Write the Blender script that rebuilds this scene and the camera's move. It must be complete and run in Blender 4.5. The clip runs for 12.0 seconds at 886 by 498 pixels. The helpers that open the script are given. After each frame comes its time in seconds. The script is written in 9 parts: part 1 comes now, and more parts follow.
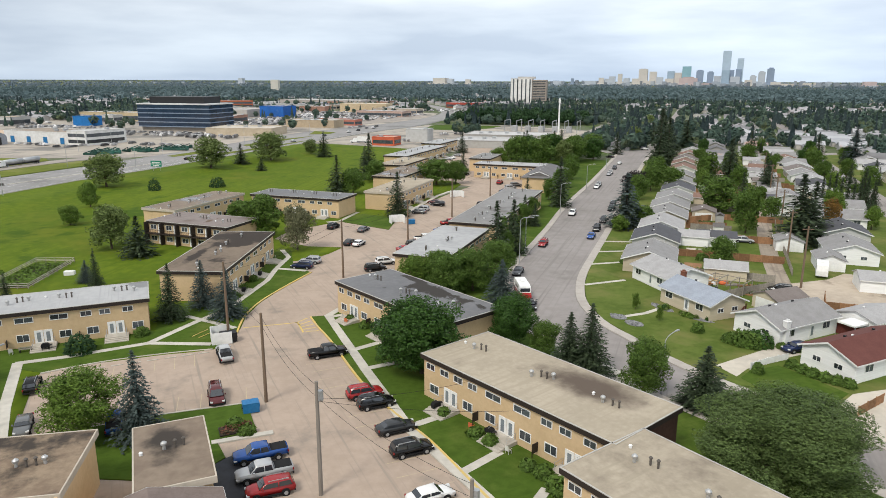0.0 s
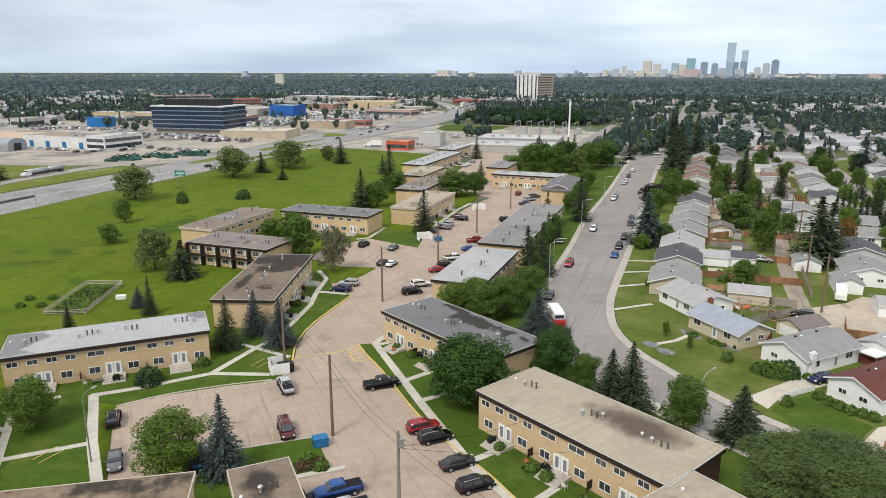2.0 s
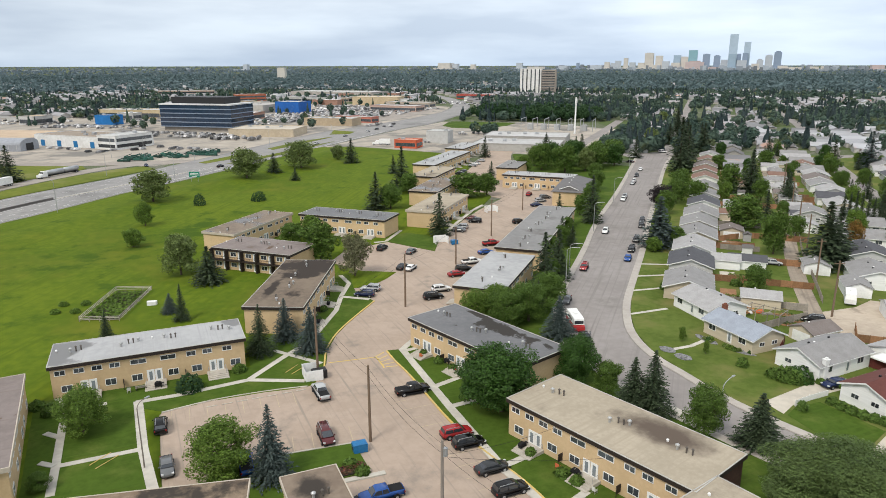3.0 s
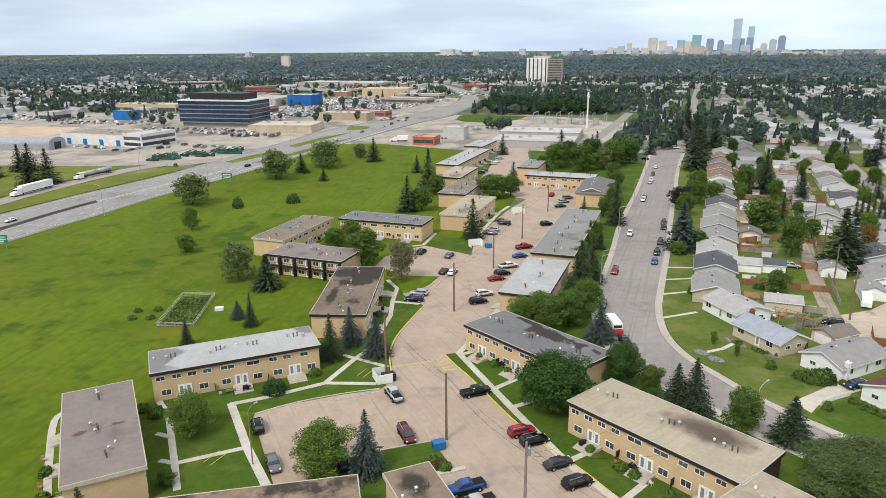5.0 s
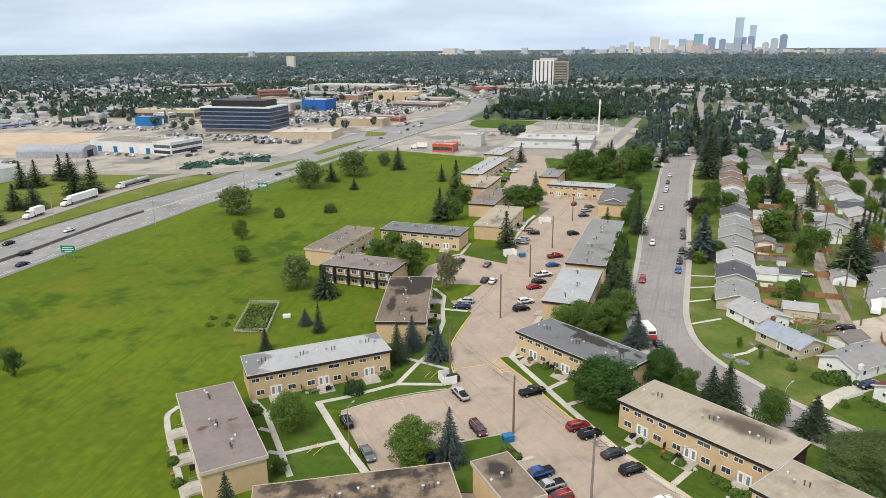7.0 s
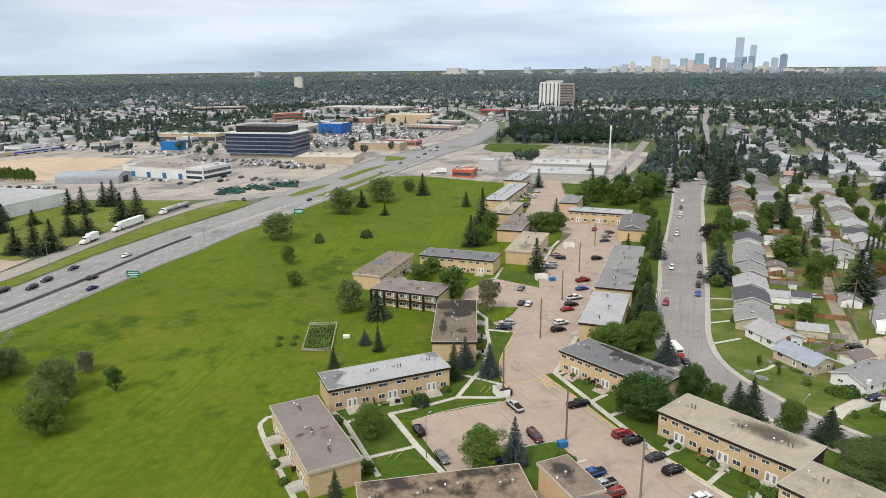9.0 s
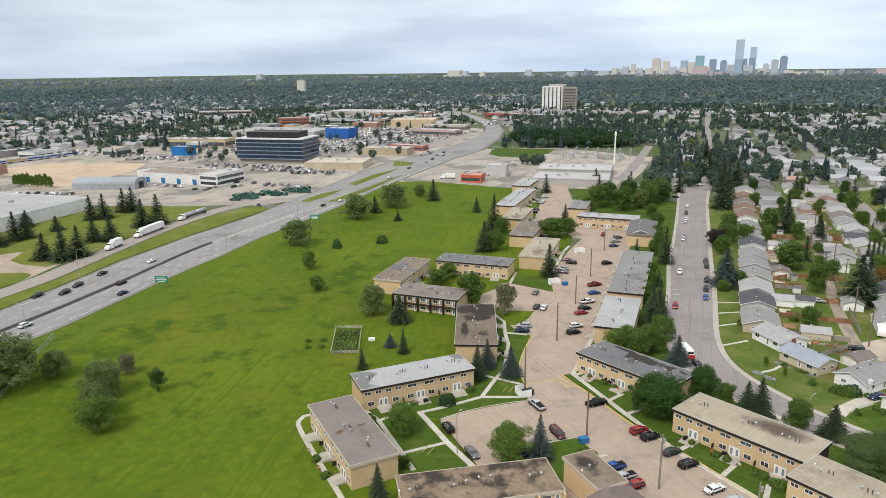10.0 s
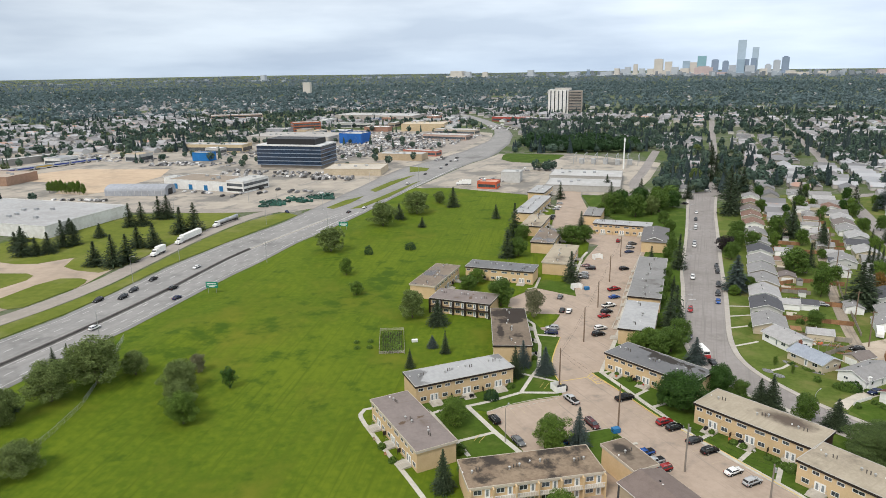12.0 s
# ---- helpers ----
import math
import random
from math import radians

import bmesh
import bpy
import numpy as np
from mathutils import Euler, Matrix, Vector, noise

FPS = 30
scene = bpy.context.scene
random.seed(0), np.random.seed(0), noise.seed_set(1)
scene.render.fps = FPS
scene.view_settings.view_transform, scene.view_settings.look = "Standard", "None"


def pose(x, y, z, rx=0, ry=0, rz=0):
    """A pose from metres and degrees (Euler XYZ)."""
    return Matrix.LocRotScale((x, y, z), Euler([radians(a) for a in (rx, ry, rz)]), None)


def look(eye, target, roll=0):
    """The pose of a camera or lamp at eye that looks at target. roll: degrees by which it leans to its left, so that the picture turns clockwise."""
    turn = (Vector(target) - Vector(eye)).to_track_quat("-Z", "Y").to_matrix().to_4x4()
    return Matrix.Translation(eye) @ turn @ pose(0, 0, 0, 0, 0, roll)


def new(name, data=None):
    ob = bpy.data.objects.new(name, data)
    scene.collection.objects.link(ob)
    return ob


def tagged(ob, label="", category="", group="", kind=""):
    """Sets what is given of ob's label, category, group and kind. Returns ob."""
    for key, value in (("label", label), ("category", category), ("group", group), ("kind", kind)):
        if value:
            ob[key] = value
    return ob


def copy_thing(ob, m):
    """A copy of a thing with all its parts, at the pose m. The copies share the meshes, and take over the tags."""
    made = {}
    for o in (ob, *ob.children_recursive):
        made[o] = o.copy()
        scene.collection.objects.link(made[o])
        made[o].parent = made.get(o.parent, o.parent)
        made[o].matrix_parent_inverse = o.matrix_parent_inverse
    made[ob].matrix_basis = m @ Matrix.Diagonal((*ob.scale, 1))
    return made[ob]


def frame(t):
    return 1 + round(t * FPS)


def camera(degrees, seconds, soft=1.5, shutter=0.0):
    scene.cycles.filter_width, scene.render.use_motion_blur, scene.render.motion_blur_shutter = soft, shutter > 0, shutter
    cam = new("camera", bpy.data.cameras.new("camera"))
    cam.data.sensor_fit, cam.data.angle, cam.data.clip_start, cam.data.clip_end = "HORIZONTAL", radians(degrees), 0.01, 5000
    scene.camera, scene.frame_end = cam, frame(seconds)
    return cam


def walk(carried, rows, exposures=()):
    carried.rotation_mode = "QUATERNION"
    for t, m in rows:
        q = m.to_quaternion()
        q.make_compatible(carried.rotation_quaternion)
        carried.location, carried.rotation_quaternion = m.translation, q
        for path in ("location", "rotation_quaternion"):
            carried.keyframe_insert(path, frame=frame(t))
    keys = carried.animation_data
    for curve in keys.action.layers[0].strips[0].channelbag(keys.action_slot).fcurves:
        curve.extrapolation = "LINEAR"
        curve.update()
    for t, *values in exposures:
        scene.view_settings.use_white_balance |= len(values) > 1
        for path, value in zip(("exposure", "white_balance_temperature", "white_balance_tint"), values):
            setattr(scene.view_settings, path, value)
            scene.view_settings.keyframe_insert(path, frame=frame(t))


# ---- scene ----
cam = camera(65.9, 12.0, soft=0.85)
PATH = [
    (0, (-0.735, -0.195, 39.35), (-0.736, 1.747, 38.873), 0.2),
    (0.5, (-2.34, -1.039, 41.491), (-2.342, 0.903, 41.015), 0.3),
    (1, (-3.997, -1.933, 43.575), (-4.0, 0.008, 43.093), 0.3),
    (1.5, (-5.794, -3.199, 45.703), (-5.8, -1.261, 45.212), 0.2),
    (2, (-7.719, -4.615, 47.848), (-7.727, -2.679, 47.347), 0.1),
    (2.5, (-9.796, -6.264, 49.924), (-9.805, -4.331, 49.413), 0.0),
    (3, (-12.053, -8.149, 51.998), (-12.065, -6.219, 51.476), -0.1),
    (5, (-22.478, -18.26, 60.473), (-22.495, -16.341, 59.911), -0.4),
    (5.5, (-25.327, -21.511, 62.517), (-25.344, -19.592, 61.954), -0.4),
    (6, (-28.309, -25.05, 64.661), (-28.328, -23.132, 64.095), -0.4),
    (6.5, (-31.503, -29.032, 66.742), (-31.522, -27.115, 66.174), -0.4),
    (7, (-34.617, -33.0, 68.862), (-34.636, -31.082, 68.294), -0.5),
    (9, (-47.071, -50.948, 77.184), (-47.095, -49.017, 76.664), -0.6),
    (9.5, (-50.166, -55.457, 79.226), (-50.19, -53.525, 78.709), -0.7),
    (10, (-53.213, -60.055, 81.292), (-53.238, -58.123, 80.777), -0.7),
    (10.5, (-56.112, -64.68, 83.336), (-56.139, -62.747, 82.823), -0.7),
    (11, (-59.033, -69.283, 85.54), (-59.061, -67.35, 85.026), -0.7),
    (11.5, (-62.087, -74.026, 87.773), (-62.115, -72.094, 87.257), -0.7),
    (12, (-64.808, -78.761, 89.842), (-64.837, -76.829, 89.325), -0.8),
]
walk(cam, [(t, look(eye, target, roll)) for t, eye, target, roll in PATH], [(0, 0.53), (3, 0.55), (5, 0.63), (7, 0.63), (9, 0.55), (12, 0.54)])

# ---- light: high overcast, a weak wide sun behind the clouds ----
SUN_EL, SUN_AZ = 50.0, 215.0          # degrees; azimuth clockwise from +y
world = bpy.data.worlds.new("overcast_sky")
scene.world = world
world.use_nodes = True
wt = world.node_tree
wt.nodes.clear()


def wnode(kind, **values):
    n = wt.nodes.new(kind)
    for key, value in values.items():
        n.inputs[key].default_value = value
    return n


w_out = wnode("ShaderNodeOutputWorld")
w_bg = wnode("ShaderNodeBackground", Strength=0.1)
w_sky = wt.nodes.new("ShaderNodeTexSky")
w_sky.sky_type = "NISHITA"
w_sky.sun_disc = False
w_sky.sun_elevation = radians(SUN_EL)
w_sky.sun_rotation = radians(SUN_AZ)
w_sky.dust_density = 2.0
w_tc = wt.nodes.new("ShaderNodeTexCoord")
w_map = wnode("ShaderNodeMapping", Scale=(1.6, 1.6, 9.0))
w_n1 = wnode("ShaderNodeTexNoise", Scale=1.5, Detail=6.0, Roughness=0.5)
w_r1 = wt.nodes.new("ShaderNodeValToRGB")
w_r1.color_ramp.elements[0].position = 0.40
w_r1.color_ramp.elements[0].color = (5.4, 6.0, 6.85, 1)
w_r1.color_ramp.elements[1].position = 0.62
w_r1.color_ramp.elements[1].color = (7.9, 8.4, 8.9, 1)
w_sep = wt.nodes.new("ShaderNodeSeparateXYZ")
w_rz = wt.nodes.new("ShaderNodeValToRGB")     # cloud base brightens upwards
w_rz.color_ramp.elements[0].position = 0.0
w_rz.color_ramp.elements[0].color = (0.78, 0.86, 0.95, 1)
w_rz.color_ramp.elements[1].position = 0.16
w_rz.color_ramp.elements[1].color = (1.10, 1.07, 1.03, 1)
e = w_rz.color_ramp.elements.new(0.06)
e.color = (0.86, 0.91, 0.97, 1)
w_mul = wt.nodes.new("ShaderNodeMix")
w_mul.data_type, w_mul.blend_type = "RGBA", "MULTIPLY"
w_mul.inputs["Factor"].default_value = 1.0
w_mix = wt.nodes.new("ShaderNodeMix")
w_mix.data_type = "RGBA"
w_mix.inputs["Factor"].default_value = 0.9
wl = wt.links.new
wl(w_tc.outputs["Generated"], w_map.inputs["Vector"])
wl(w_map.outputs["Vector"], w_n1.inputs["Vector"])
wl(w_n1.outputs["Fac"], w_r1.inputs["Fac"])
wl(w_tc.outputs["Generated"], w_sep.inputs[0])
wl(w_sep.outputs["Z"], w_rz.inputs["Fac"])
wl(w_r1.outputs["Color"], w_mul.inputs["A"])
wl(w_rz.outputs["Color"], w_mul.inputs["B"])
wl(w_sky.outputs["Color"], w_mix.inputs["A"])
w_rx = wt.nodes.new("ShaderNodeMapRange")     # the cloud is thinner and brighter towards +x
w_rx.inputs["From Min"].default_value, w_rx.inputs["From Max"].default_value = -0.6, 0.45
w_rx.inputs["To Min"].default_value, w_rx.inputs["To Max"].default_value = 0.79, 1.02
w_m2 = wt.nodes.new("ShaderNodeVectorMath")
w_m2.operation = "SCALE"
wl(w_sep.outputs["X"], w_rx.inputs["Value"])
wl(w_mul.outputs["Result"], w_m2.inputs[0])
wl(w_rx.outputs["Result"], w_m2.inputs["Scale"])
wl(w_m2.outputs[0], w_mix.inputs["B"])
wl(w_mix.outputs["Result"], w_bg.inputs["Color"])
wl(w_bg.outputs["Background"], w_out.inputs["Surface"])

sun = new("sun", bpy.data.lights.new("sun", "SUN"))
sun.data.energy, sun.data.angle, sun.data.color = 1.7, radians(16), (1.0, 0.94, 0.84)
az, el = radians(SUN_AZ), radians(SUN_EL)
sun.matrix_world = look((0, 0, 300), (-math.sin(az) * math.cos(el) * 100, -math.cos(az) * math.cos(el) * 100, 300 - math.sin(el) * 100))
scene.view_settings.exposure = 0.55


# ---- materials ----
def mat(name, c1, c2=None, scale=1.0, rough=0.85, bump=0.0, stain=None, stain_scale=0.12, stain_at=(0.5, 0.65), metal=0.0,
        shift=0.0, spread=0.3, island=0.0, tint=False, coat=0.0, stretch=(1, 1, 1), spec=0.3, coarse=0.13, wet=0.0, streak=None, thin=0.0, spots=(), second=None):
    """A surface with grain at two sizes, optional stains with a shape of their own, and chance variation per object or piece."""
    m = bpy.data.materials.new(name)
    m.use_nodes = True
    nt = m.node_tree
    b = nt.nodes["Principled BSDF"]
    link = nt.links.new
    c2 = c2 or tuple(c * 0.8 for c in c1)
    tc = nt.nodes.new("ShaderNodeTexCoord")
    mp = nt.nodes.new("ShaderNodeMapping")
    mp.inputs["Scale"].default_value = stretch
    link(tc.outputs["Object"], mp.inputs["Vector"])
    vec = mp.outputs["Vector"]
    oi = nt.nodes.new("ShaderNodeObjectInfo")
    if stain:
        comb = nt.nodes.new("ShaderNodeVectorMath")
        comb.operation = "SCALE"
        comb.inputs[0].default_value = (91.0, 47.0, 13.0)
        link(oi.outputs["Random"], comb.inputs["Scale"])
        link(comb.outputs[0], mp.inputs["Location"])

    def noise_tex(s, detail=5.0, rough_=0.6):
        n = nt.nodes.new("ShaderNodeTexNoise")
        n.inputs["Scale"].default_value, n.inputs["Detail"].default_value, n.inputs["Roughness"].default_value = s, detail, rough_
        link(vec, n.inputs["Vector"])
        return n

    def mixer(f, a, bb, blend="MIX"):
        x = nt.nodes.new("ShaderNodeMix")
        x.data_type, x.blend_type = "RGBA", blend
        for key, v in (("Factor", f), ("A", a), ("B", bb)):
            if hasattr(v, "links"):
                link(v, x.inputs[key])
            elif key == "Factor":
                x.inputs[key].default_value = v
            else:
                x.inputs[key].default_value = (*v, 1)
        return x.outputs["Result"]

    def ramp(fac, lo, hi):
        r = nt.nodes.new("ShaderNodeMapRange")
        r.interpolation_type = "SMOOTHSTEP"
        r.inputs["From Min"].default_value, r.inputs["From Max"].default_value = lo, hi
        link(fac, r.inputs["Value"])
        return r.outputs["Result"]

    fine, wide = noise_tex(scale), noise_tex(scale * coarse, 3.0)
    add = nt.nodes.new("ShaderNodeMath")
    add.operation = "ADD"
    link(fine.outputs["Fac"], add.inputs[0])
    link(wide.outputs["Fac"], add.inputs[1])
    col = mixer(ramp(add.outputs[0], 1.0 - spread, 1.0 + spread), c1, c2)
    if tint:
        col = mixer(1.0, col, oi.outputs["Color"], "MULTIPLY")
    if streak:                        # long faint lines: mowing passes, tyre tracks, felt seams
        turn, length, width, c3, lo, hi = streak
        sm = nt.nodes.new("ShaderNodeMapping")
        sm.vector_type = "TEXTURE"
        sm.inputs["Rotation"].default_value = (0, 0, radians(turn))
        sm.inputs["Scale"].default_value = (length, width, 1)
        link(tc.outputs["Object"], sm.inputs["Vector"])
        sn = nt.nodes.new("ShaderNodeTexNoise")
        sn.inputs["Scale"].default_value, sn.inputs["Detail"].default_value = 1.0, 3.0
        link(sm.outputs["Vector"], sn.inputs["Vector"])
        col = mixer(ramp(sn.outputs["Fac"], lo, hi), col, c3)
    def patchy(size, places):
        """Ragged chance patches, more likely round the given places (x, y, radii, amount)."""
        fac = noise_tex(size, 6.0, 0.62).outputs["Fac"]
        for cx, cy, rx, ry, amount in places:
            sh = nt.nodes.new("ShaderNodeMapping")
            sh.vector_type = "TEXTURE"
            sh.inputs["Location"].default_value = (cx, cy, 0)
            sh.inputs["Scale"].default_value = (rx, ry, 1000)
            link(tc.outputs["Object"], sh.inputs["Vector"])
            ln = nt.nodes.new("ShaderNodeVectorMath")
            ln.operation = "LENGTH"
            link(sh.outputs["Vector"], ln.inputs[0])
            near = nt.nodes.new("ShaderNodeMapRange")
            near.inputs["From Min"].default_value, near.inputs["From Max"].default_value = 0.25, 1.3
            near.inputs["To Min"].default_value, near.inputs["To Max"].default_value = amount, 0.0
            link(ln.outputs["Value"], near.inputs["Value"])
            more = nt.nodes.new("ShaderNodeMath")
            more.operation = "ADD"
            link(fac, more.inputs[0])
            link(near.outputs["Result"], more.inputs[1])
            fac = more.outputs[0]
        return fac

    if stain:
        stained = ramp(patchy(stain_scale, spots), *stain_at)
        col = mixer(stained, col, stain)
    if second:
        colour, size, at, places = second
        col = mixer(ramp(patchy(size, places), *at), col, colour)
    if shift or island:
        hv = nt.nodes.new("ShaderNodeHueSaturation")
        src = oi.outputs["Random"]
        if island:
            geo = nt.nodes.new("ShaderNodeNewGeometry")
            src = geo.outputs["Random Per Island"]
        amount = island or shift
        rg = nt.nodes.new("ShaderNodeMapRange")
        rg.inputs["To Min"].default_value, rg.inputs["To Max"].default_value = 1 - amount, 1 + amount
        link(src, rg.inputs["Value"])
        link(rg.outputs["Result"], hv.inputs["Value"])
        link(col, hv.inputs["Color"])
        col = hv.outputs["Color"]
    link(col, b.inputs["Base Color"])
    b.inputs["Roughness"].default_value, b.inputs["Metallic"].default_value = rough, metal
    b.inputs["Specular IOR Level"].default_value = spec
    b.inputs["Coat Weight"].default_value = coat
    if wet:                           # rain lying in the stained hollows
        rw = nt.nodes.new("ShaderNodeMapRange")
        rw.inputs["To Min"].default_value, rw.inputs["To Max"].default_value = rough, wet
        link(stained, rw.inputs["Value"])
        link(rw.outputs["Result"], b.inputs["Roughness"])
        b.inputs["Specular IOR Level"].default_value = 0.5
    if thin:                          # leaves let some light through
        tr = nt.nodes.new("ShaderNodeBsdfTranslucent")
        link(col, tr.inputs["Color"])
        ms = nt.nodes.new("ShaderNodeMixShader")
        ms.inputs[0].default_value = thin
        link(b.outputs[0], ms.inputs[1])
        link(tr.outputs[0], ms.inputs[2])
        link(ms.outputs[0], nt.nodes["Material Output"].inputs["Surface"])
    if bump:
        bp = nt.nodes.new("ShaderNodeBump")
        bp.inputs["Strength"].default_value = bump
        bp.inputs["Distance"].default_value = 0.03
        link(fine.outputs["Fac"], bp.inputs["Height"])
        link(bp.outputs["Normal"], b.inputs["Normal"])
    return m


def mottled(name, colours, scale, rough=0.9):
    """Many-coloured ground: patches from a stepped chance pattern over two sizes."""
    m = bpy.data.materials.new(name)
    m.use_nodes = True
    nt = m.node_tree
    b = nt.nodes["Principled BSDF"]
    tc = nt.nodes.new("ShaderNodeTexCoord")
    n = nt.nodes.new("ShaderNodeTexNoise")
    n.inputs["Scale"].default_value, n.inputs["Detail"].default_value, n.inputs["Roughness"].default_value = scale, 8.0, 0.65
    r = nt.nodes.new("ShaderNodeValToRGB")
    els = r.color_ramp.elements
    lo, hi = 0.36, 0.64
    els[0].position, els[0].color = lo, (*colours[0], 1)
    els[1].position, els[1].color = hi, (*colours[-1], 1)
    for i, c in enumerate(colours[1:-1]):
        els.new(lo + (hi - lo) * (i + 1) / (len(colours) - 1)).color = (*c, 1)
    nt.links.new(tc.outputs["Object"], n.inputs["Vector"])
    nt.links.new(n.outputs["Fac"], r.inputs["Fac"])
    nt.links.new(r.outputs["Color"], b.inputs["Base Color"])
    b.inputs["Roughness"].default_value = rough
    b.inputs["Specular IOR Level"].default_value = 0.15
    return m


STUCCO = mat("stucco_tan", (0.585, 0.432, 0.260), (0.52, 0.378, 0.220), 2.5, 0.9, 0.25, shift=0.06, stain=(0.44, 0.32, 0.19), stain_scale=0.35, stain_at=(0.56, 0.85))
STUCCO_END = mat("stucco_brown", (0.10, 0.055, 0.04), (0.075, 0.04, 0.03), 2.5, 0.9, 0.2)
FASCIA = mat("fascia_dark_brown", (0.030, 0.022, 0.018), None, 2.0, 0.6)
FASCIA_PALE = mat("fascia_pale", (0.50, 0.44, 0.36), None, 2.0, 0.7)
EDGE = mat("roof_edge_metal", (0.52, 0.50, 0.46), None, 3.0, 0.5, metal=0.3)
ROOF_TAN = mat("roof_gravel_tan", (0.40, 0.345, 0.265), (0.31, 0.265, 0.20), 1.6, 0.95, 0.4, (0.12, 0.095, 0.074), 0.09, (0.50, 0.80), streak=(88, 9, 0.5, (0.33, 0.285, 0.215), 0.5, 0.75))
ROOF_BROWN = mat("roof_gravel_brown", (0.235, 0.185, 0.138), (0.155, 0.118, 0.088), 0.9, 0.8, 0.3, (0.055, 0.04, 0.03), 0.09, (0.47, 0.60), wet=0.12)
ROOF_GREY = mat("roof_felt_grey", (0.165, 0.165, 0.17), (0.120, 0.120, 0.125), 1.0, 0.7, 0.15, (0.035, 0.03, 0.027), 0.075, (0.55, 0.58), wet=0.07, streak=(90, 12, 0.35, (0.13, 0.13, 0.133), 0.52, 0.7))
ROOF_MID = mat("roof_felt_mid_grey", (0.245, 0.24, 0.235), (0.185, 0.18, 0.175), 0.7, 0.8, 0.2, (0.115, 0.105, 0.097), 0.06, (0.55, 0.68), streak=(0, 0.5, 14, (0.20, 0.20, 0.20), 0.53, 0.68))
ROOF_WHITE = mat("roof_felt_pale", (0.385, 0.385, 0.385), (0.30, 0.302, 0.305), 0.8, 0.8, 0.2, (0.13, 0.125, 0.12), 0.05, (0.58, 0.63), wet=0.25)
ROOF_MAUVE = mat("roof_gravel_mauve", (0.215, 0.178, 0.163), (0.165, 0.134, 0.122), 1.0, 0.75, 0.3, (0.120, 0.085, 0.060), 0.13, (0.54, 0.74), spec=0.5, streak=(84, 14, 0.5, (0.17, 0.135, 0.115), 0.60, 0.72), second=((0.10, 0.060, 0.034), 0.5, (0.68, 0.78), ((15.2, 3.0, 0.9, 3.4, 0.26), (14.6, 7.6, 0.8, 3.6, 0.26))))
ROOF_A = mat("roof_gravel_blotched", (0.40, 0.345, 0.265), (0.32, 0.275, 0.208), 1.6, 0.95, 0.4, (0.105, 0.080, 0.062), 0.14, (0.58, 0.98), streak=(90, 9, 0.5, (0.335, 0.288, 0.218), 0.46, 0.7), spots=((20.5, 8.6, 6.4, 3.6, 0.44), (2, 4, 4, 6, 0.16), (12, 7, 6, 2.5, 0.16), (27, 8, 4, 2, 0.12)))
ROOF_D = mat("roof_felt_puddled", (0.165, 0.165, 0.17), (0.125, 0.125, 0.13), 1.0, 0.7, 0.15, (0.030, 0.025, 0.020), 0.13, (0.68, 0.73), streak=(90, 12, 0.4, (0.135, 0.135, 0.138), 0.52, 0.7), spots=((18, 9.6, 9.5, 2.6, 0.36), (7, 11.2, 4, 1.0, 0.3)))
# matte puddle stains; the far-end spot also carries a dark reflection as colour
ROOF_E = mat("roof_gravel_puddled", (0.190, 0.148, 0.110), (0.120, 0.092, 0.068), 0.9, 0.85, 0.3, (0.036, 0.027, 0.021), 0.12, (0.60, 0.72), spots=((28, 6, 9.0, 6.5, 0.40), (13, 9.6, 6, 1.4, 0.28), (10, 4, 4, 2, 0.16)))
ROOF_B = mat("roof_felt_pale_worn", (0.385, 0.385, 0.385), (0.31, 0.312, 0.315), 0.8, 0.8, 0.2, (0.15, 0.145, 0.14), 0.14, (0.66, 0.74), wet=0.3, streak=(90, 10, 0.4, (0.33, 0.33, 0.333), 0.52, 0.7), spots=((1.5, 5.5, 4.6, 8, 0.34), (29.3, 9.5, 2.4, 3, 0.30), (5, 8, 3, 2, 0.2)))
ROOF_N = mat("roof_gravel_mottled", (0.270, 0.205, 0.142), (0.17, 0.122, 0.085), 1.4, 0.9, 0.3, (0.045, 0.036, 0.029), 0.22, (0.47, 0.66), spots=((9, 8.6, 3, 2, 0.2), (14.5, 8.2, 2.2, 1.6, 0.25), (20, 5, 4, 2, 0.12), (4, 3, 3, 1.5, 0.12)))
ROOF_S = mat("roof_gravel_sooty", (0.235, 0.185, 0.138), (0.165, 0.125, 0.094), 0.9, 0.85, 0.3, (0.042, 0.034, 0.028), 0.14, (0.60, 0.82), spots=((3.2, 8.4, 2.6, 2.8, 0.34), (2.6, 4.6, 1.8, 2.0, 0.22)))
WHITE = mat("white_paint", (0.78, 0.78, 0.76), (0.66, 0.66, 0.65), 2.0, 0.6)
GLASS = mat("window_glass", (0.035, 0.042, 0.05), (0.09, 0.10, 0.11), 0.6, 0.08, spec=0.6, shift=0.5)
DOOR_GLASS = mat("door_glass", (0.22, 0.25, 0.27), (0.12, 0.14, 0.15), 1.0, 0.12, spec=0.6)
CONCRETE = mat("concrete", (0.50, 0.46, 0.40), (0.38, 0.35, 0.30), 1.2, 0.9, 0.15)
PATH_CONC = mat("path_concrete", (0.53, 0.50, 0.44), (0.40, 0.375, 0.33), 0.8, 0.9, 0.1)
WALK_CONC = mat("walk_concrete", (0.42, 0.385, 0.345), (0.34, 0.31, 0.28), 0.8, 0.9, 0.1)
LOT = mat("lot_asphalt", (0.398, 0.314, 0.25), (0.336, 0.264, 0.208), 0.9, 0.92, 0.2, (0.235, 0.198, 0.165), 0.16, (0.54, 0.76), streak=(115, 22, 0.55, (0.28, 0.232, 0.19), 0.54, 0.72))
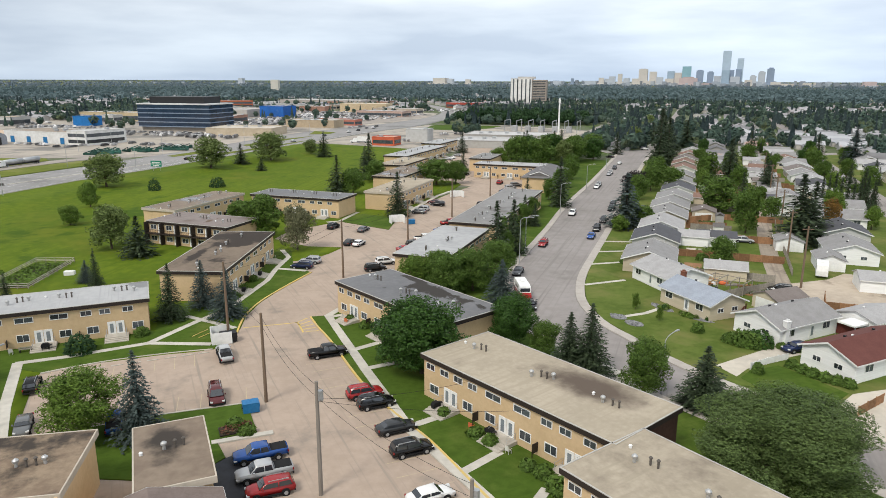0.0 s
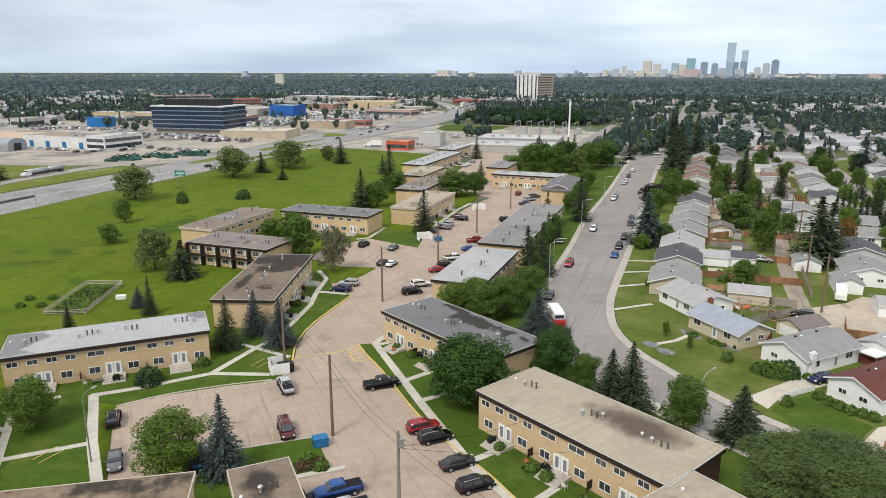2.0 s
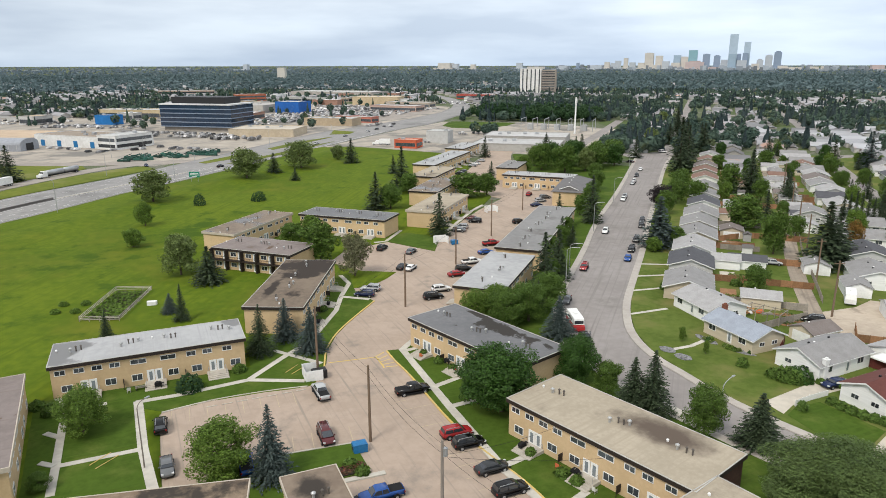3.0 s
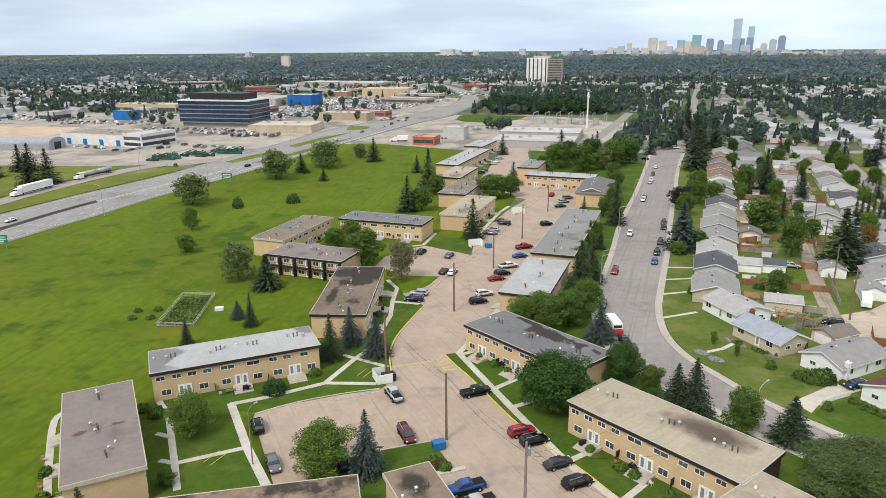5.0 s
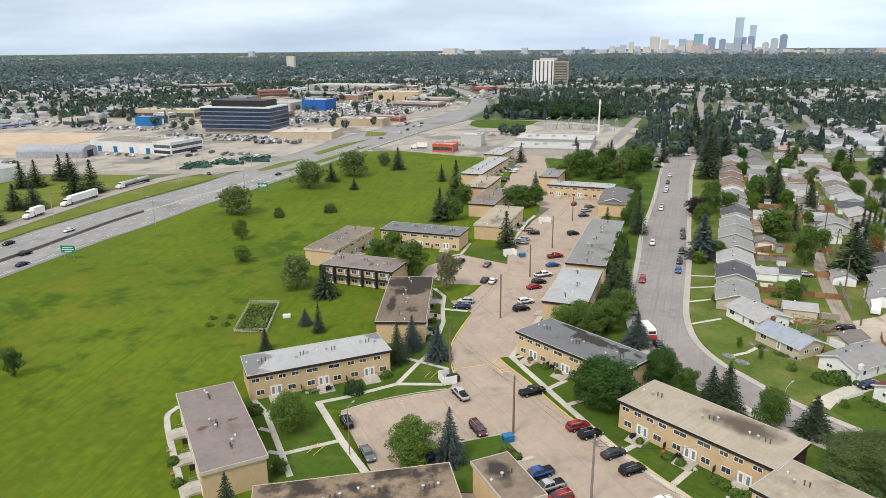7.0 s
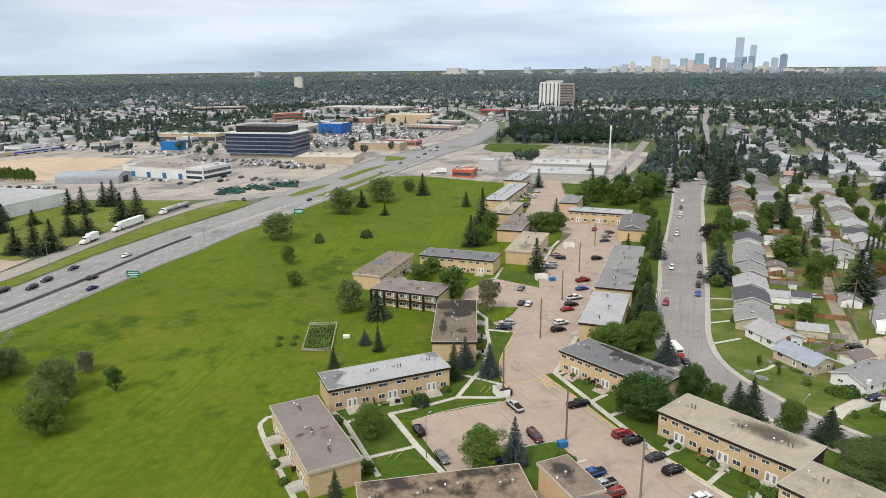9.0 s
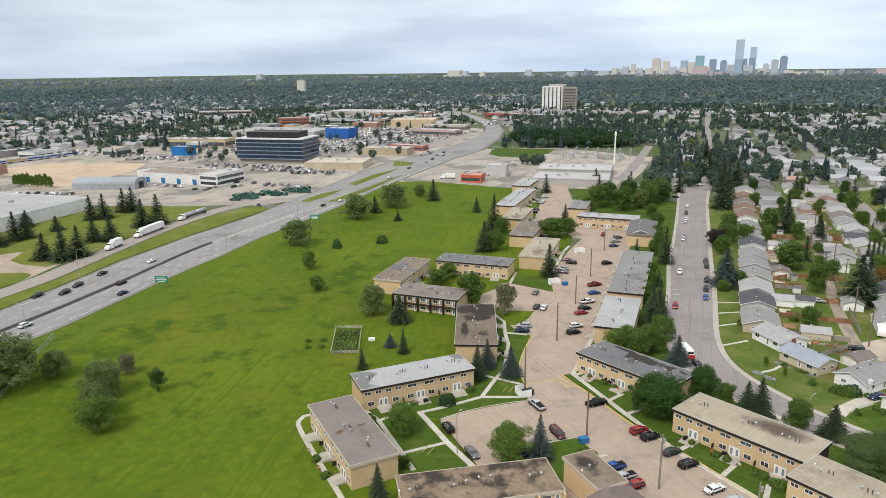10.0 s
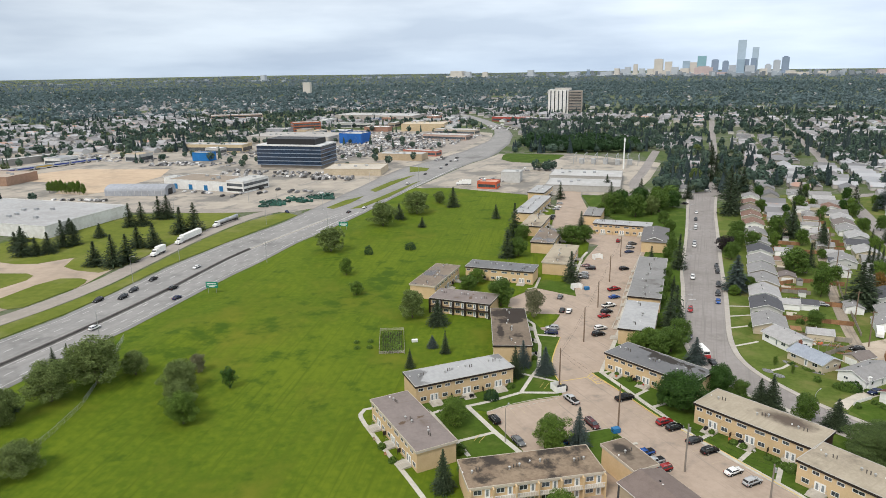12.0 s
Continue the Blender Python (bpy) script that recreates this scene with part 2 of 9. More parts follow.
STREET = mat("street_asphalt", (0.288, 0.263, 0.250), (0.232, 0.211, 0.199), 0.5, 0.9, 0.12, (0.19, 0.175, 0.16), 0.07, (0.56, 0.72), streak=(70, 45, 0.8, (0.210, 0.193, 0.180), 0.5, 0.72))
HIGHWAY = mat("highway_asphalt", (0.29, 0.28, 0.27), (0.22, 0.215, 0.21), 0.35, 0.9, 0.1, (0.17, 0.165, 0.16), 0.05, (0.55, 0.72), streak=(72, 90, 1.3, (0.225, 0.216, 0.208), 0.48, 0.70))
SERVICE = mat("service_asphalt", (0.335, 0.298, 0.262), (0.265, 0.236, 0.208), 0.4, 0.9, 0.1, (0.21, 0.19, 0.168), 0.06, (0.55, 0.72), streak=(72, 60, 1.0, (0.27, 0.24, 0.212), 0.5, 0.7))
APRON = mat("apron_gravel", (0.42, 0.335, 0.262), (0.33, 0.265, 0.208), 0.25, 0.95, 0.1, (0.27, 0.222, 0.18), 0.05, (0.52, 0.70))
DARK_ASPHALT = mat("dark_asphalt", (0.05, 0.052, 0.06), (0.035, 0.036, 0.04), 1.0, 0.9, 0.1)
ALLEY = mat("alley_gravel", (0.345, 0.290, 0.230), (0.265, 0.222, 0.176), 0.6, 0.95, 0.2, (0.19, 0.158, 0.124), 0.2, (0.5, 0.68), streak=(70, 30, 0.7, (0.23, 0.19, 0.15), 0.46, 0.66))
DIRT = mat("alley_dirt", (0.48, 0.405, 0.32), (0.37, 0.31, 0.245), 0.6, 0.95, 0.2, (0.23, 0.19, 0.145), 0.2, (0.55, 0.7))
SAND = mat("bare_sand", (0.52, 0.40, 0.285), (0.43, 0.325, 0.23), 0.12, 0.95, 0.2, (0.36, 0.285, 0.21), 0.03, (0.52, 0.70))
PAD = mat("yard_gravel", (0.41, 0.362, 0.302), (0.30, 0.27, 0.232), 0.10, 0.95, 0.0, (0.19, 0.178, 0.16), 0.03, (0.50, 0.62), streak=(70, 40, 9, (0.27, 0.248, 0.22), 0.54, 0.62))
LAWN = mat("lawn", (0.066, 0.110, 0.015), (0.042, 0.076, 0.009), 0.9, 0.95, 0.6, (0.108, 0.136, 0.028), 0.12, (0.50, 0.75), spec=0.1, streak=(25, 14, 0.6, (0.060, 0.104, 0.013), 0.5, 0.72))
DRY_LAWN = mat("dry_lawn", (0.108, 0.142, 0.030), (0.070, 0.104, 0.018), 0.7, 0.95, 0.5, (0.165, 0.160, 0.055), 0.10, (0.46, 0.72), spec=0.1)
FIELD = mat("field_grass", (0.114, 0.154, 0.0105), (0.066, 0.110, 0.0075), 0.42, 0.95, 0.8, (0.146, 0.150, 0.017), 0.030, (0.52, 0.84), spec=0.1, streak=(82, 40, 1.1, (0.076, 0.114, 0.008), 0.46, 0.70), coarse=0.07, spread=0.26,
            spots=((-141, 142, 26, 24, 0.13), (-128, 117, 24, 26, 0.10), (-105, 103, 14, 16, 0.14), (-141, 194, 20, 22, 0.09)),
            second=((0.046, 0.086, 0.0068), 0.11, (0.545, 0.74), ((-168, 128, 22, 13, 0.11), (-146, 150, 24, 14, 0.11), (-122, 170, 24, 14, 0.11), (-101, 194, 18, 18, 0.11), (-91, 222, 12, 24, 0.11), (-110, 130, 16, 12, 0.07))))
ROUGH_GRASS = mat("rough_grass", (0.150, 0.172, 0.030), (0.100, 0.128, 0.020), 0.3, 0.95, 0.4, (0.19, 0.19, 0.07), 0.03, (0.5, 0.7), spec=0.1)
YELLOW = mat("yellow_paint", (0.60, 0.43, 0.11), (0.48, 0.36, 0.16), 3.0, 0.8)
FAINT_LINE = mat("worn_line", (0.47, 0.385, 0.24), (0.38, 0.31, 0.235), 2.0, 0.85)
DRIVE = mat("drive_concrete", (0.54, 0.49, 0.41), (0.43, 0.39, 0.33), 0.8, 0.9, 0.1, (0.34, 0.31, 0.265), 0.2, (0.55, 0.75))
LINE = mat("white_line", (0.60, 0.59, 0.57), (0.45, 0.44, 0.43), 1.0, 0.8)
BARK = mat("bark", (0.115, 0.088, 0.065), (0.06, 0.045, 0.035), 6.0, 0.95, 0.6)
LEAF_OLIVE = mat("leaf_olive", (0.160, 0.208, 0.066), (0.106, 0.146, 0.044), 0.8, 0.7, island=0.45, spec=0.2, thin=0.25)
LEAF = mat("leaf_green", (0.096, 0.160, 0.030), (0.060, 0.108, 0.018), 0.8, 0.7, island=0.4, spec=0.2, thin=0.2)
LEAF_DARK = mat("leaf_dark_green", (0.046, 0.104, 0.017), (0.028, 0.070, 0.010), 0.8, 0.6, island=0.45, spec=0.25, thin=0.2)
LEAF_PALE = mat("leaf_grey_green", (0.190, 0.188, 0.105), (0.130, 0.134, 0.072), 0.8, 0.8, island=0.40, spec=0.2, thin=0.2)
LEAF_LIGHT = mat("leaf_light_green", (0.124, 0.196, 0.032), (0.076, 0.132, 0.020), 0.8, 0.7, island=0.45, spec=0.2, thin=0.2)
LEAF_PURPLE = mat("leaf_purple", (0.028, 0.020, 0.022), (0.018, 0.014, 0.015), 0.8, 0.7, island=0.4, spec=0.2)
LEAF_AUTUMN = mat("leaf_amber", (0.19, 0.105, 0.022), (0.13, 0.075, 0.02), 0.8, 0.7, island=0.4, spec=0.2)
LEAF_BIG = mat("leaf_mid_green", (0.104, 0.150, 0.046), (0.064, 0.100, 0.029), 0.35, 0.7, island=0.4, spec=0.2, thin=0.2)
NEEDLE = mat("needle_green", (0.055, 0.078, 0.040), (0.034, 0.052, 0.026), 1.0, 0.8, island=0.5, spec=0.2, thin=0.1)
NEEDLE_BLUE = mat("needle_blue", (0.078, 0.105, 0.096), (0.052, 0.073, 0.068), 1.0, 0.8, island=0.4, spec=0.2, thin=0.15)
# greens of far trees, shifted bluer to paint in the haze before them
HAZED_LEAF = mat("hazed_leaf", (0.100, 0.144, 0.108), (0.054, 0.090, 0.074), 0.11, 0.9, island=0.2, spec=0.1, thin=0.28, stain=(0.142, 0.168, 0.082), stain_scale=0.06, stain_at=(0.56, 0.68), spread=0.16)
HAZED_NEEDLE = mat("hazed_needle", (0.056, 0.079, 0.080), (0.036, 0.055, 0.058), 0.11, 0.9, island=0.2, spread=0.16, spec=0.1, thin=0.15)
WOOD_DARK = mat("dark_wood_leaf", (0.044, 0.084, 0.036), (0.026, 0.056, 0.025), 0.09, 0.9, island=0.2, spec=0.1, thin=0.2, spread=0.2)
# distance haze is mixed into these wood colours, stronger in the farther bands
HAZED_MID_WOOD = mat("hazed_middle_wood", (0.138, 0.186, 0.194), (0.092, 0.136, 0.146), 0.05, 0.95, island=0.15, spread=0.2, spec=0.1, thin=0.2)
HAZED_BLUE_WOOD = mat("hazed_blue_wood", (0.195, 0.240, 0.285), (0.165, 0.208, 0.250), 0.02, 0.95, island=0.2, spec=0.1, thin=0.2)
HAZED_FAR_WOOD = mat("hazed_distant_wood", (0.165, 0.212, 0.245), (0.130, 0.174, 0.206), 0.05, 0.95, island=0.22, spec=0.1, thin=0.2)
VENT_PAINT = mat("vent_steel", (0.13, 0.115, 0.10), (0.07, 0.06, 0.052), 5.0, 0.6, metal=0.2)
TURBINE = mat("turbine_steel", (0.50, 0.50, 0.49), (0.36, 0.36, 0.355), 4.0, 0.4, metal=0.5)
WOOD_POLE = mat("pole_wood", (0.20, 0.14, 0.096), (0.13, 0.092, 0.064), 5.0, 0.9, 0.4, stretch=(1, 1, 0.1))
GREY_POLE = mat("pole_grey", (0.25, 0.22, 0.19), (0.17, 0.15, 0.13), 5.0, 0.9, 0.4, stretch=(1, 1, 0.1))
FENCE_WOOD = mat("fence_wood", (0.30, 0.165, 0.085), (0.20, 0.105, 0.055), 4.0, 0.9, 0.3, shift=0.3)
FENCE_GREY = mat("fence_grey", (0.30, 0.27, 0.23), (0.20, 0.18, 0.155), 4.0, 0.9, 0.3, shift=0.25)
FENCE_RED = mat("fence_red", (0.16, 0.04, 0.03), (0.11, 0.03, 0.025), 4.0, 0.9, 0.3, shift=0.25)
METAL = mat("galvanised", (0.45, 0.46, 0.47), (0.36, 0.37, 0.38), 3.0, 0.45, metal=0.6)
DARK_METAL = mat("dark_metal", (0.03, 0.03, 0.032), None, 3.0, 0.5, metal=0.3)
BLACK = mat("black_rubber", (0.012, 0.012, 0.013), None, 4.0, 0.9)
CAR_PAINT = mat("car_paint", (1, 1, 1), (0.92, 0.92, 0.92), 2.0, 0.16, tint=True, coat=0.0, spec=0.42)
CAR_GLASS = mat("car_glass", (0.030, 0.034, 0.040), None, 2.0, 0.04, spec=1.0)
LAMP_RED = mat("tail_lamp", (0.25, 0.01, 0.01), None, 2.0, 0.3)
LAMP_CLEAR = mat("head_lamp", (0.65, 0.66, 0.66), None, 2.0, 0.15, spec=0.7)
BLUE_BIN = mat("blue_steel", (0.02, 0.16, 0.36), (0.015, 0.12, 0.28), 3.0, 0.5)
TINTED = mat("painted", (1, 1, 1), (0.78, 0.77, 0.75), 0.5, 0.8, 0.1, tint=True, stain=(0.35, 0.33, 0.30), stain_scale=0.05, stain_at=(0.64, 0.9))
SIDING = mat("siding", (1, 1, 1), (0.86, 0.86, 0.85), 1.0, 0.8, 0.2, tint=True, stretch=(0.3, 0.3, 8))
ROOF_TINT = mat("house_shingles", (0.88, 0.88, 0.89), (0.70, 0.69, 0.69), 4.0, 0.95, 0.5, tint=True)
BRICK_RED = mat("brick_red", (0.22, 0.085, 0.05), (0.15, 0.06, 0.04), 6.0, 0.9, 0.3)
ICE_BLUE = mat("office_glass", (0.02, 0.04, 0.075), (0.012, 0.026, 0.05), 0.3, 0.1, spec=0.7)
TOWER_GLASS = mat("tower_glass", (1, 1, 1), (0.88, 0.89, 0.9), 0.05, 0.5, tint=True)
HOUSE_FAR = mat("far_house_wall", (0.48, 0.485, 0.485), (0.36, 0.33, 0.30), 0.06, 0.9, island=0.35)
ROOF_FAR = mat("far_house_roof", (0.31, 0.318, 0.335), (0.21, 0.200, 0.20), 0.06, 0.95, island=0.4, stain=(0.34, 0.215, 0.17), stain_scale=0.03, stain_at=(0.60, 0.66))
CITY = mottled("city_ground", [(0.05, 0.085, 0.022), (0.085, 0.115, 0.035), (0.065, 0.098, 0.028), (0.12, 0.13, 0.085), (0.075, 0.105, 0.034), (0.17, 0.165, 0.14), (0.06, 0.09, 0.028)], 0.024)


# ---- mesh helpers ----
def finish(name, bm, material, parent=None, label="", smooth=False):
    me = bpy.data.meshes.new(name)
    bm.normal_update()
    bm.to_mesh(me)
    bm.free()
    me.materials.append(material)
    if smooth:
        me.shade_smooth()
    ob = new(name, me)
    if parent:
        ob.parent = parent
    return tagged(ob, label)


def part(name, bm, material, parent, label="", smooth=False):
    return finish(name, bm, material, parent, label, smooth)


def shared(name, me, parent, m, label="", colour=None):
    ob = new(name, me)
    ob.parent = parent
    ob.matrix_basis = m
    if colour:
        ob.color = (*colour, 1)
    return tagged(ob, label)


def thing(name, label, category, m=None, group="", kind=""):
    ob = new(name)
    ob.empty_display_size = 0.3
    if m is not None:
        ob.matrix_basis = m
    return tagged(ob, label, category, group, kind)


def box(bm, x0, x1, y0, y1, z0, z1, m=None):
    vs = [bm.verts.new((x, y, z)) for x in (x0, x1) for y in (y0, y1) for z in (z0, z1)]
    for f in ((0, 1, 3, 2), (4, 6, 7, 5), (0, 4, 5, 1), (2, 3, 7, 6), (0, 2, 6, 4), (1, 5, 7, 3)):
        bm.faces.new([vs[i] for i in f])
    if m is not None:
        for v in vs:
            v.co = m @ v.co
    return vs


def boxes(*dims):
    bm = bmesh.new()
    for d in dims:
        box(bm, *d)
    return bm


def tube(bm, p, q, r0, r1=None, n=7):
    p, q = Vector(p), Vector(q)
    r1 = r0 if r1 is None else r1
    turn = (q - p).to_track_quat("Z", "Y").to_matrix()
    rings = []
    for c, r in ((p, r0), (q, r1)):
        rings.append([bm.verts.new(c + turn @ Vector((r * math.cos(a * 2 * math.pi / n), r * math.sin(a * 2 * math.pi / n), 0))) for a in range(n)])
    for i in range(n):
        bm.faces.new((rings[0][i], rings[0][(i + 1) % n], rings[1][(i + 1) % n], rings[1][i]))
    bm.faces.new(rings[0][::-1])
    bm.faces.new(rings[1])


def pipe(bm, pts, r, n=5):
    """One connected tube along a bent line."""
    rings = []
    for i, p in enumerate(pts):
        a, b = pts[max(0, i - 1)], pts[min(len(pts) - 1, i + 1)]
        turn = (b - a).to_track_quat("Z", "Y").to_matrix()
        rings.append([bm.verts.new(p + turn @ Vector((r * math.cos(k * 2 * math.pi / n), r * math.sin(k * 2 * math.pi / n), 0))) for k in range(n)])
    for a, b in zip(rings, rings[1:]):
        for k in range(n):
            bm.faces.new((a[k], a[(k + 1) % n], b[(k + 1) % n], b[k]))
    bm.faces.new(rings[0][::-1])
    bm.faces.new(rings[-1])


def prism(bm, pts, z0, z1):
    """An upright slab over a plan outline."""
    area = sum(a[0] * b[1] - b[0] * a[1] for a, b in zip(pts, pts[1:] + pts[:1]))
    if area < 0:
        pts = pts[::-1]
    lo = [bm.verts.new((x, y, z0)) for x, y in pts]
    hi = [bm.verts.new((x, y, z1)) for x, y in pts]
    lid = bm.faces.new(hi)
    lid.normal_update()
    bmesh.ops.triangulate(bm, faces=[lid])
    n = len(pts)
    for i in range(n):
        bm.faces.new((lo[i], lo[(i + 1) % n], hi[(i + 1) % n], hi[i]))


def slab(name, pts, z1, material, label="", category="", z0=-0.3):
    bm = bmesh.new()
    prism(bm, [tuple(p) for p in pts], z0, z1)
    return tagged(finish(name, bm, material), label, category, kind="structure")


def smooth_line(pts, step=3.0):
    """Catmull-Rom through the plan points."""
    out = []
    for i in range(len(pts) - 1):
        p0, p1, p2, p3 = (Vector(pts[max(0, min(len(pts) - 1, i + k))]) for k in (-1, 0, 1, 2))
        n = max(1, int((p2 - p1).length / step))
        for k in range(n):
            t = k / n
            out.append(0.5 * (2 * p1 + (p2 - p0) * t + (2 * p0 - 5 * p1 + 4 * p2 - p3) * t * t + (3 * p1 - p0 - 3 * p2 + p3) * t ** 3))
    out.append(Vector(pts[-1]))
    return out


def offset_line(line, d):
    """The line shifted d metres to its left."""
    out = []
    for i, p in enumerate(line):
        a, b = line[max(0, i - 1)], line[min(len(line) - 1, i + 1)]
        t = (b - a).normalized()
        out.append(p + d * Vector((-t.y, t.x)))
    return out


def ribbon(bm, left, right, z0, z1):
    """A strip with thickness between two plan lines of equal count."""
    rows = [[bm.verts.new((*p, z)) for p, z in ((l, z0), (l, z1), (r, z1), (r, z0))] for l, r in zip(left, right)]
    for a, b in zip(rows, rows[1:]):
        for i in range(3):
            bm.faces.new((a[i], a[i + 1], b[i + 1], b[i]))
    bm.faces.new(rows[0][::-1])
    bm.faces.new(rows[-1])


def strip(name, pts, width, z1, material, label="", category="", step=2.5, z0=-0.3, curved=True):
    line = smooth_line(pts, step) if curved else [Vector(p) for p in pts]
    bm = bmesh.new()
    ribbon(bm, offset_line(line, width / 2), offset_line(line, -width / 2), z0, z1)
    bmesh.ops.recalc_face_normals(bm, faces=bm.faces)
    return tagged(finish(name, bm, material), label, category, kind="structure")


def lerp(table, y):
    for (y0, x0), (y1, x1) in zip(table, table[1:]):
        if y <= y1:
            return x0 + (x1 - x0) * max(0.0, (y - y0) / (y1 - y0))
    return table[-1][1]


def far_rise(x, y):
    """The plain swells gently towards the horizon."""
    r = math.hypot(x, y)
    return 0.0 if r < 2200 else 31.0 * ((r - 2200) / 2700) ** 2.4


# ---- ground, roads, grass ----
def city_ground():
    bm = bmesh.new()
    radii = [0, 60, 130, 220, 340, 500, 700, 950, 1250, 1600, 2000, 2400, 2800, 3200, 3600, 4000, 4400, 4800, 5200]
    n = 96
    rings = [[bm.verts.new((0, 0, -0.15))]]
    for r in radii[1:]:
        rings.append([bm.verts.new((r * math.cos(k * 2 * math.pi / n), r * math.sin(k * 2 * math.pi / n), -0.15 + far_rise(r, 0))) for k in range(n)])
    for k in range(n):
        bm.faces.new((rings[0][0], rings[1][k], rings[1][(k + 1) % n]))
    for a, b in zip(rings[1:], rings[2:]):
        for k in range(n):
            bm.faces.new((a[k], b[k], b[(k + 1) % n], a[(k + 1) % n]))
    tagged(finish("ground", bm, CITY, smooth=True), "mixed grass and paved city ground reaching the horizon", "ground", kind="structure")


city_ground()

HWY_NEAR = [(-60, -240), (20, -214), (60, -208), (100, -197), (134, -187), (149, -181.5), (175, -174.5), (195, -169.5), (215, -164), (236, -157), (272, -147.5), (303, -135.5), (347, -121), (398, -106.5), (440, -94), (534, -62), (572, -48), (610, -28), (654, -15), (734, 3), (834, 16), (910, 18), (975, 14), (1060, 3), (1101, -4), (1215, -27), (1260, -38)]
HWY_FAR = [(-60, -285), (60, -250), (100, -237), (141, -222.5), (161, -214), (190, -207), (230, -199), (274, -186), (321, -167.5), (372, -155), (449, -136), (500, -124), (538, -113), (593, -86), (668, -52), (768, -20), (853, -7), (910, -4), (958, -6), (1067, -17.5), (1173, -39), (1260, -60)]
MEDIAN = [(-60, -262), (60, -228), (100, -215.5), (139, -201.6), (163, -193.8), (196, -185.2), (241, -175.6), (262, -169), (328, -143), (362, -128.5), (402, -113), (460, -95), (534, -84), (591, -57), (654, -33), (734, -8), (834, 5), (958, 4)]
FIELD_EAST = [(10, -34), (60, -45), (68, -48.5), (86.7, -56.5), (87.2, -56), (90.9, -49.8), (94, -41.9), (95.6, -35.8), (97, -34.4), (105, -33.8), (111, -34.6), (118.5, -34.1), (128, -32), (138.2, -28.9), (139, -34), (148, -34.5),
              (149, -31), (155, -27.5), (161, -25.2), (162, -34), (170, -44), (180, -42), (190, -33), (192, -30.5), (193, -28), (194, -15), (200, -13.8), (207, -11), (240, -1.5), (248, 1.5), (266, 6), (274, 4), (277, -4), (300, -9), (340, -1), (370, -1), (385, -6), (405, -12), (421, -40), (436, -64)]


def field_height(x, y):
    """A low bank stands between the field and the highway."""
    d = x - lerp(HWY_NEAR, y)
    h = 1.9 * math.exp(-((d - 24) / 11) ** 2) * (0.7 + 0.3 * math.sin(y * 0.021))
    h += 0.25 * noise.noise((x * 0.03, y * 0.03, 0.3))
    if y < 122:                      # level ground round the terraces
        h *= max(0.0, min(1.0, (-90 - x) / 10))
    edge = max(0.0, min(1.0, d / 6)) * max(0.0, min(1.0, (lerp(FIELD_EAST, y) - x) / 30))
    return 0.09 + max(0.0, h) * edge


def grid_sheet(name, west, east, y0, y1, dy, nx, height, material, label, category):
    bm = bmesh.new()
    rows = []
    y = y0
    while y <= y1 + 1e-6:
        a, b = lerp(west, y), lerp(east, y)
        row = [bm.verts.new((a, y, -0.3))]
        row += [bm.verts.new((a + (b - a) * k / nx, y, height(a + (b - a) * k / nx, y))) for k in range(nx + 1)]
        row.append(bm.verts.new((b, y, -0.3)))
        rows.append(row)
        y += dy
    for p, q in zip(rows, rows[1:]):
        for k in range(len(p) - 1):
            bm.faces.new((p[k], p[k + 1], q[k + 1], q[k]))
    return tagged(finish(name, bm, material, smooth=True), label, category, kind="structure")


grid_sheet("field", HWY_NEAR, FIELD_EAST, 12, 436, 1.0, 44, field_height, FIELD, "wide mown grass field with dry yellowish patches beside a highway", "grass field")
grid_sheet("highway", HWY_FAR, HWY_NEAR, -60, 1254, 6.0, 6, lambda x, y: 0.0, HIGHWAY, "grey asphalt highway with several lanes each way", "road")
strip("service_road", [(-275, 60), (-252, 115), (-238, 152), (-228, 175), (-220, 202), (-216, 228), (-213, 250), (-208, 283), (-199, 320), (-188, 348), (-168, 368), (-145, 374)], 10.0, -0.01, SERVICE, "grey asphalt service road beside the highway", "road")
strip("cross_road", [(-330, 368), (-250, 362), (-205, 360), (-150, 372)], 12, -0.02, SERVICE, "grey asphalt cross road meeting the highway", "road")
slab("verge_1", [(-246, 60), (-226, 135), (-214, 166), (-208, 190), (-201, 230), (-189, 268), (-171, 320), (-163, 343), (-172, 352), (-182, 342), (-192, 320), (-201, 283), (-206, 250), (-209, 228), (-213, 202), (-221, 176), (-231, 153), (-262, 80)], 0.06, ROUGH_GRASS, "rough yellowish grass verge between two roads", "grass verge")
slab("verge_2", [(-300, 250), (-286.6, 240.3), (-276.8, 236.5), (-266, 237), (-259.6, 243), (-253.6, 247.6), (-250, 231.3), (-241.3, 225.2), (-228.3, 220.9), (-222, 229), (-218.5, 250), (-213.2, 285), (-205, 320), (-199, 343), (-206, 353), (-262, 352), (-300, 335), (-312, 268)], 0.06, ROUGH_GRASS, "grass verge with dark spruces beside a service road", "grass verge")
slab("apron", [(-330, 262), (-268, 260), (-238, 244), (-224, 232), (-226, 200), (-240, 172), (-262, 130), (-330, 120)], -0.03, APRON, "pale tan gravelly apron beside the road", "pavement")
slab("verge_4", [(-290, 221), (-274.2, 221.1), (-261.1, 220.6), (-256.2, 217), (-255.3, 210.1), (-259.7, 198.5), (-290, 190)], 0.06, ROUGH_GRASS, "grass island within the tan apron", "grass verge")
slab("verge_3", [(-226.6, 206), (-228, 210), (-232.2, 212.4), (-241.2, 212.3), (-246.9, 202.7), (-251.1, 185.1), (-248, 176), (-240.4, 172), (-234.8, 174.6), (-229.6, 190.9), (-226.4, 200)], 0.06, ROUGH_GRASS, "grass island within the paved apron", "grass verge")
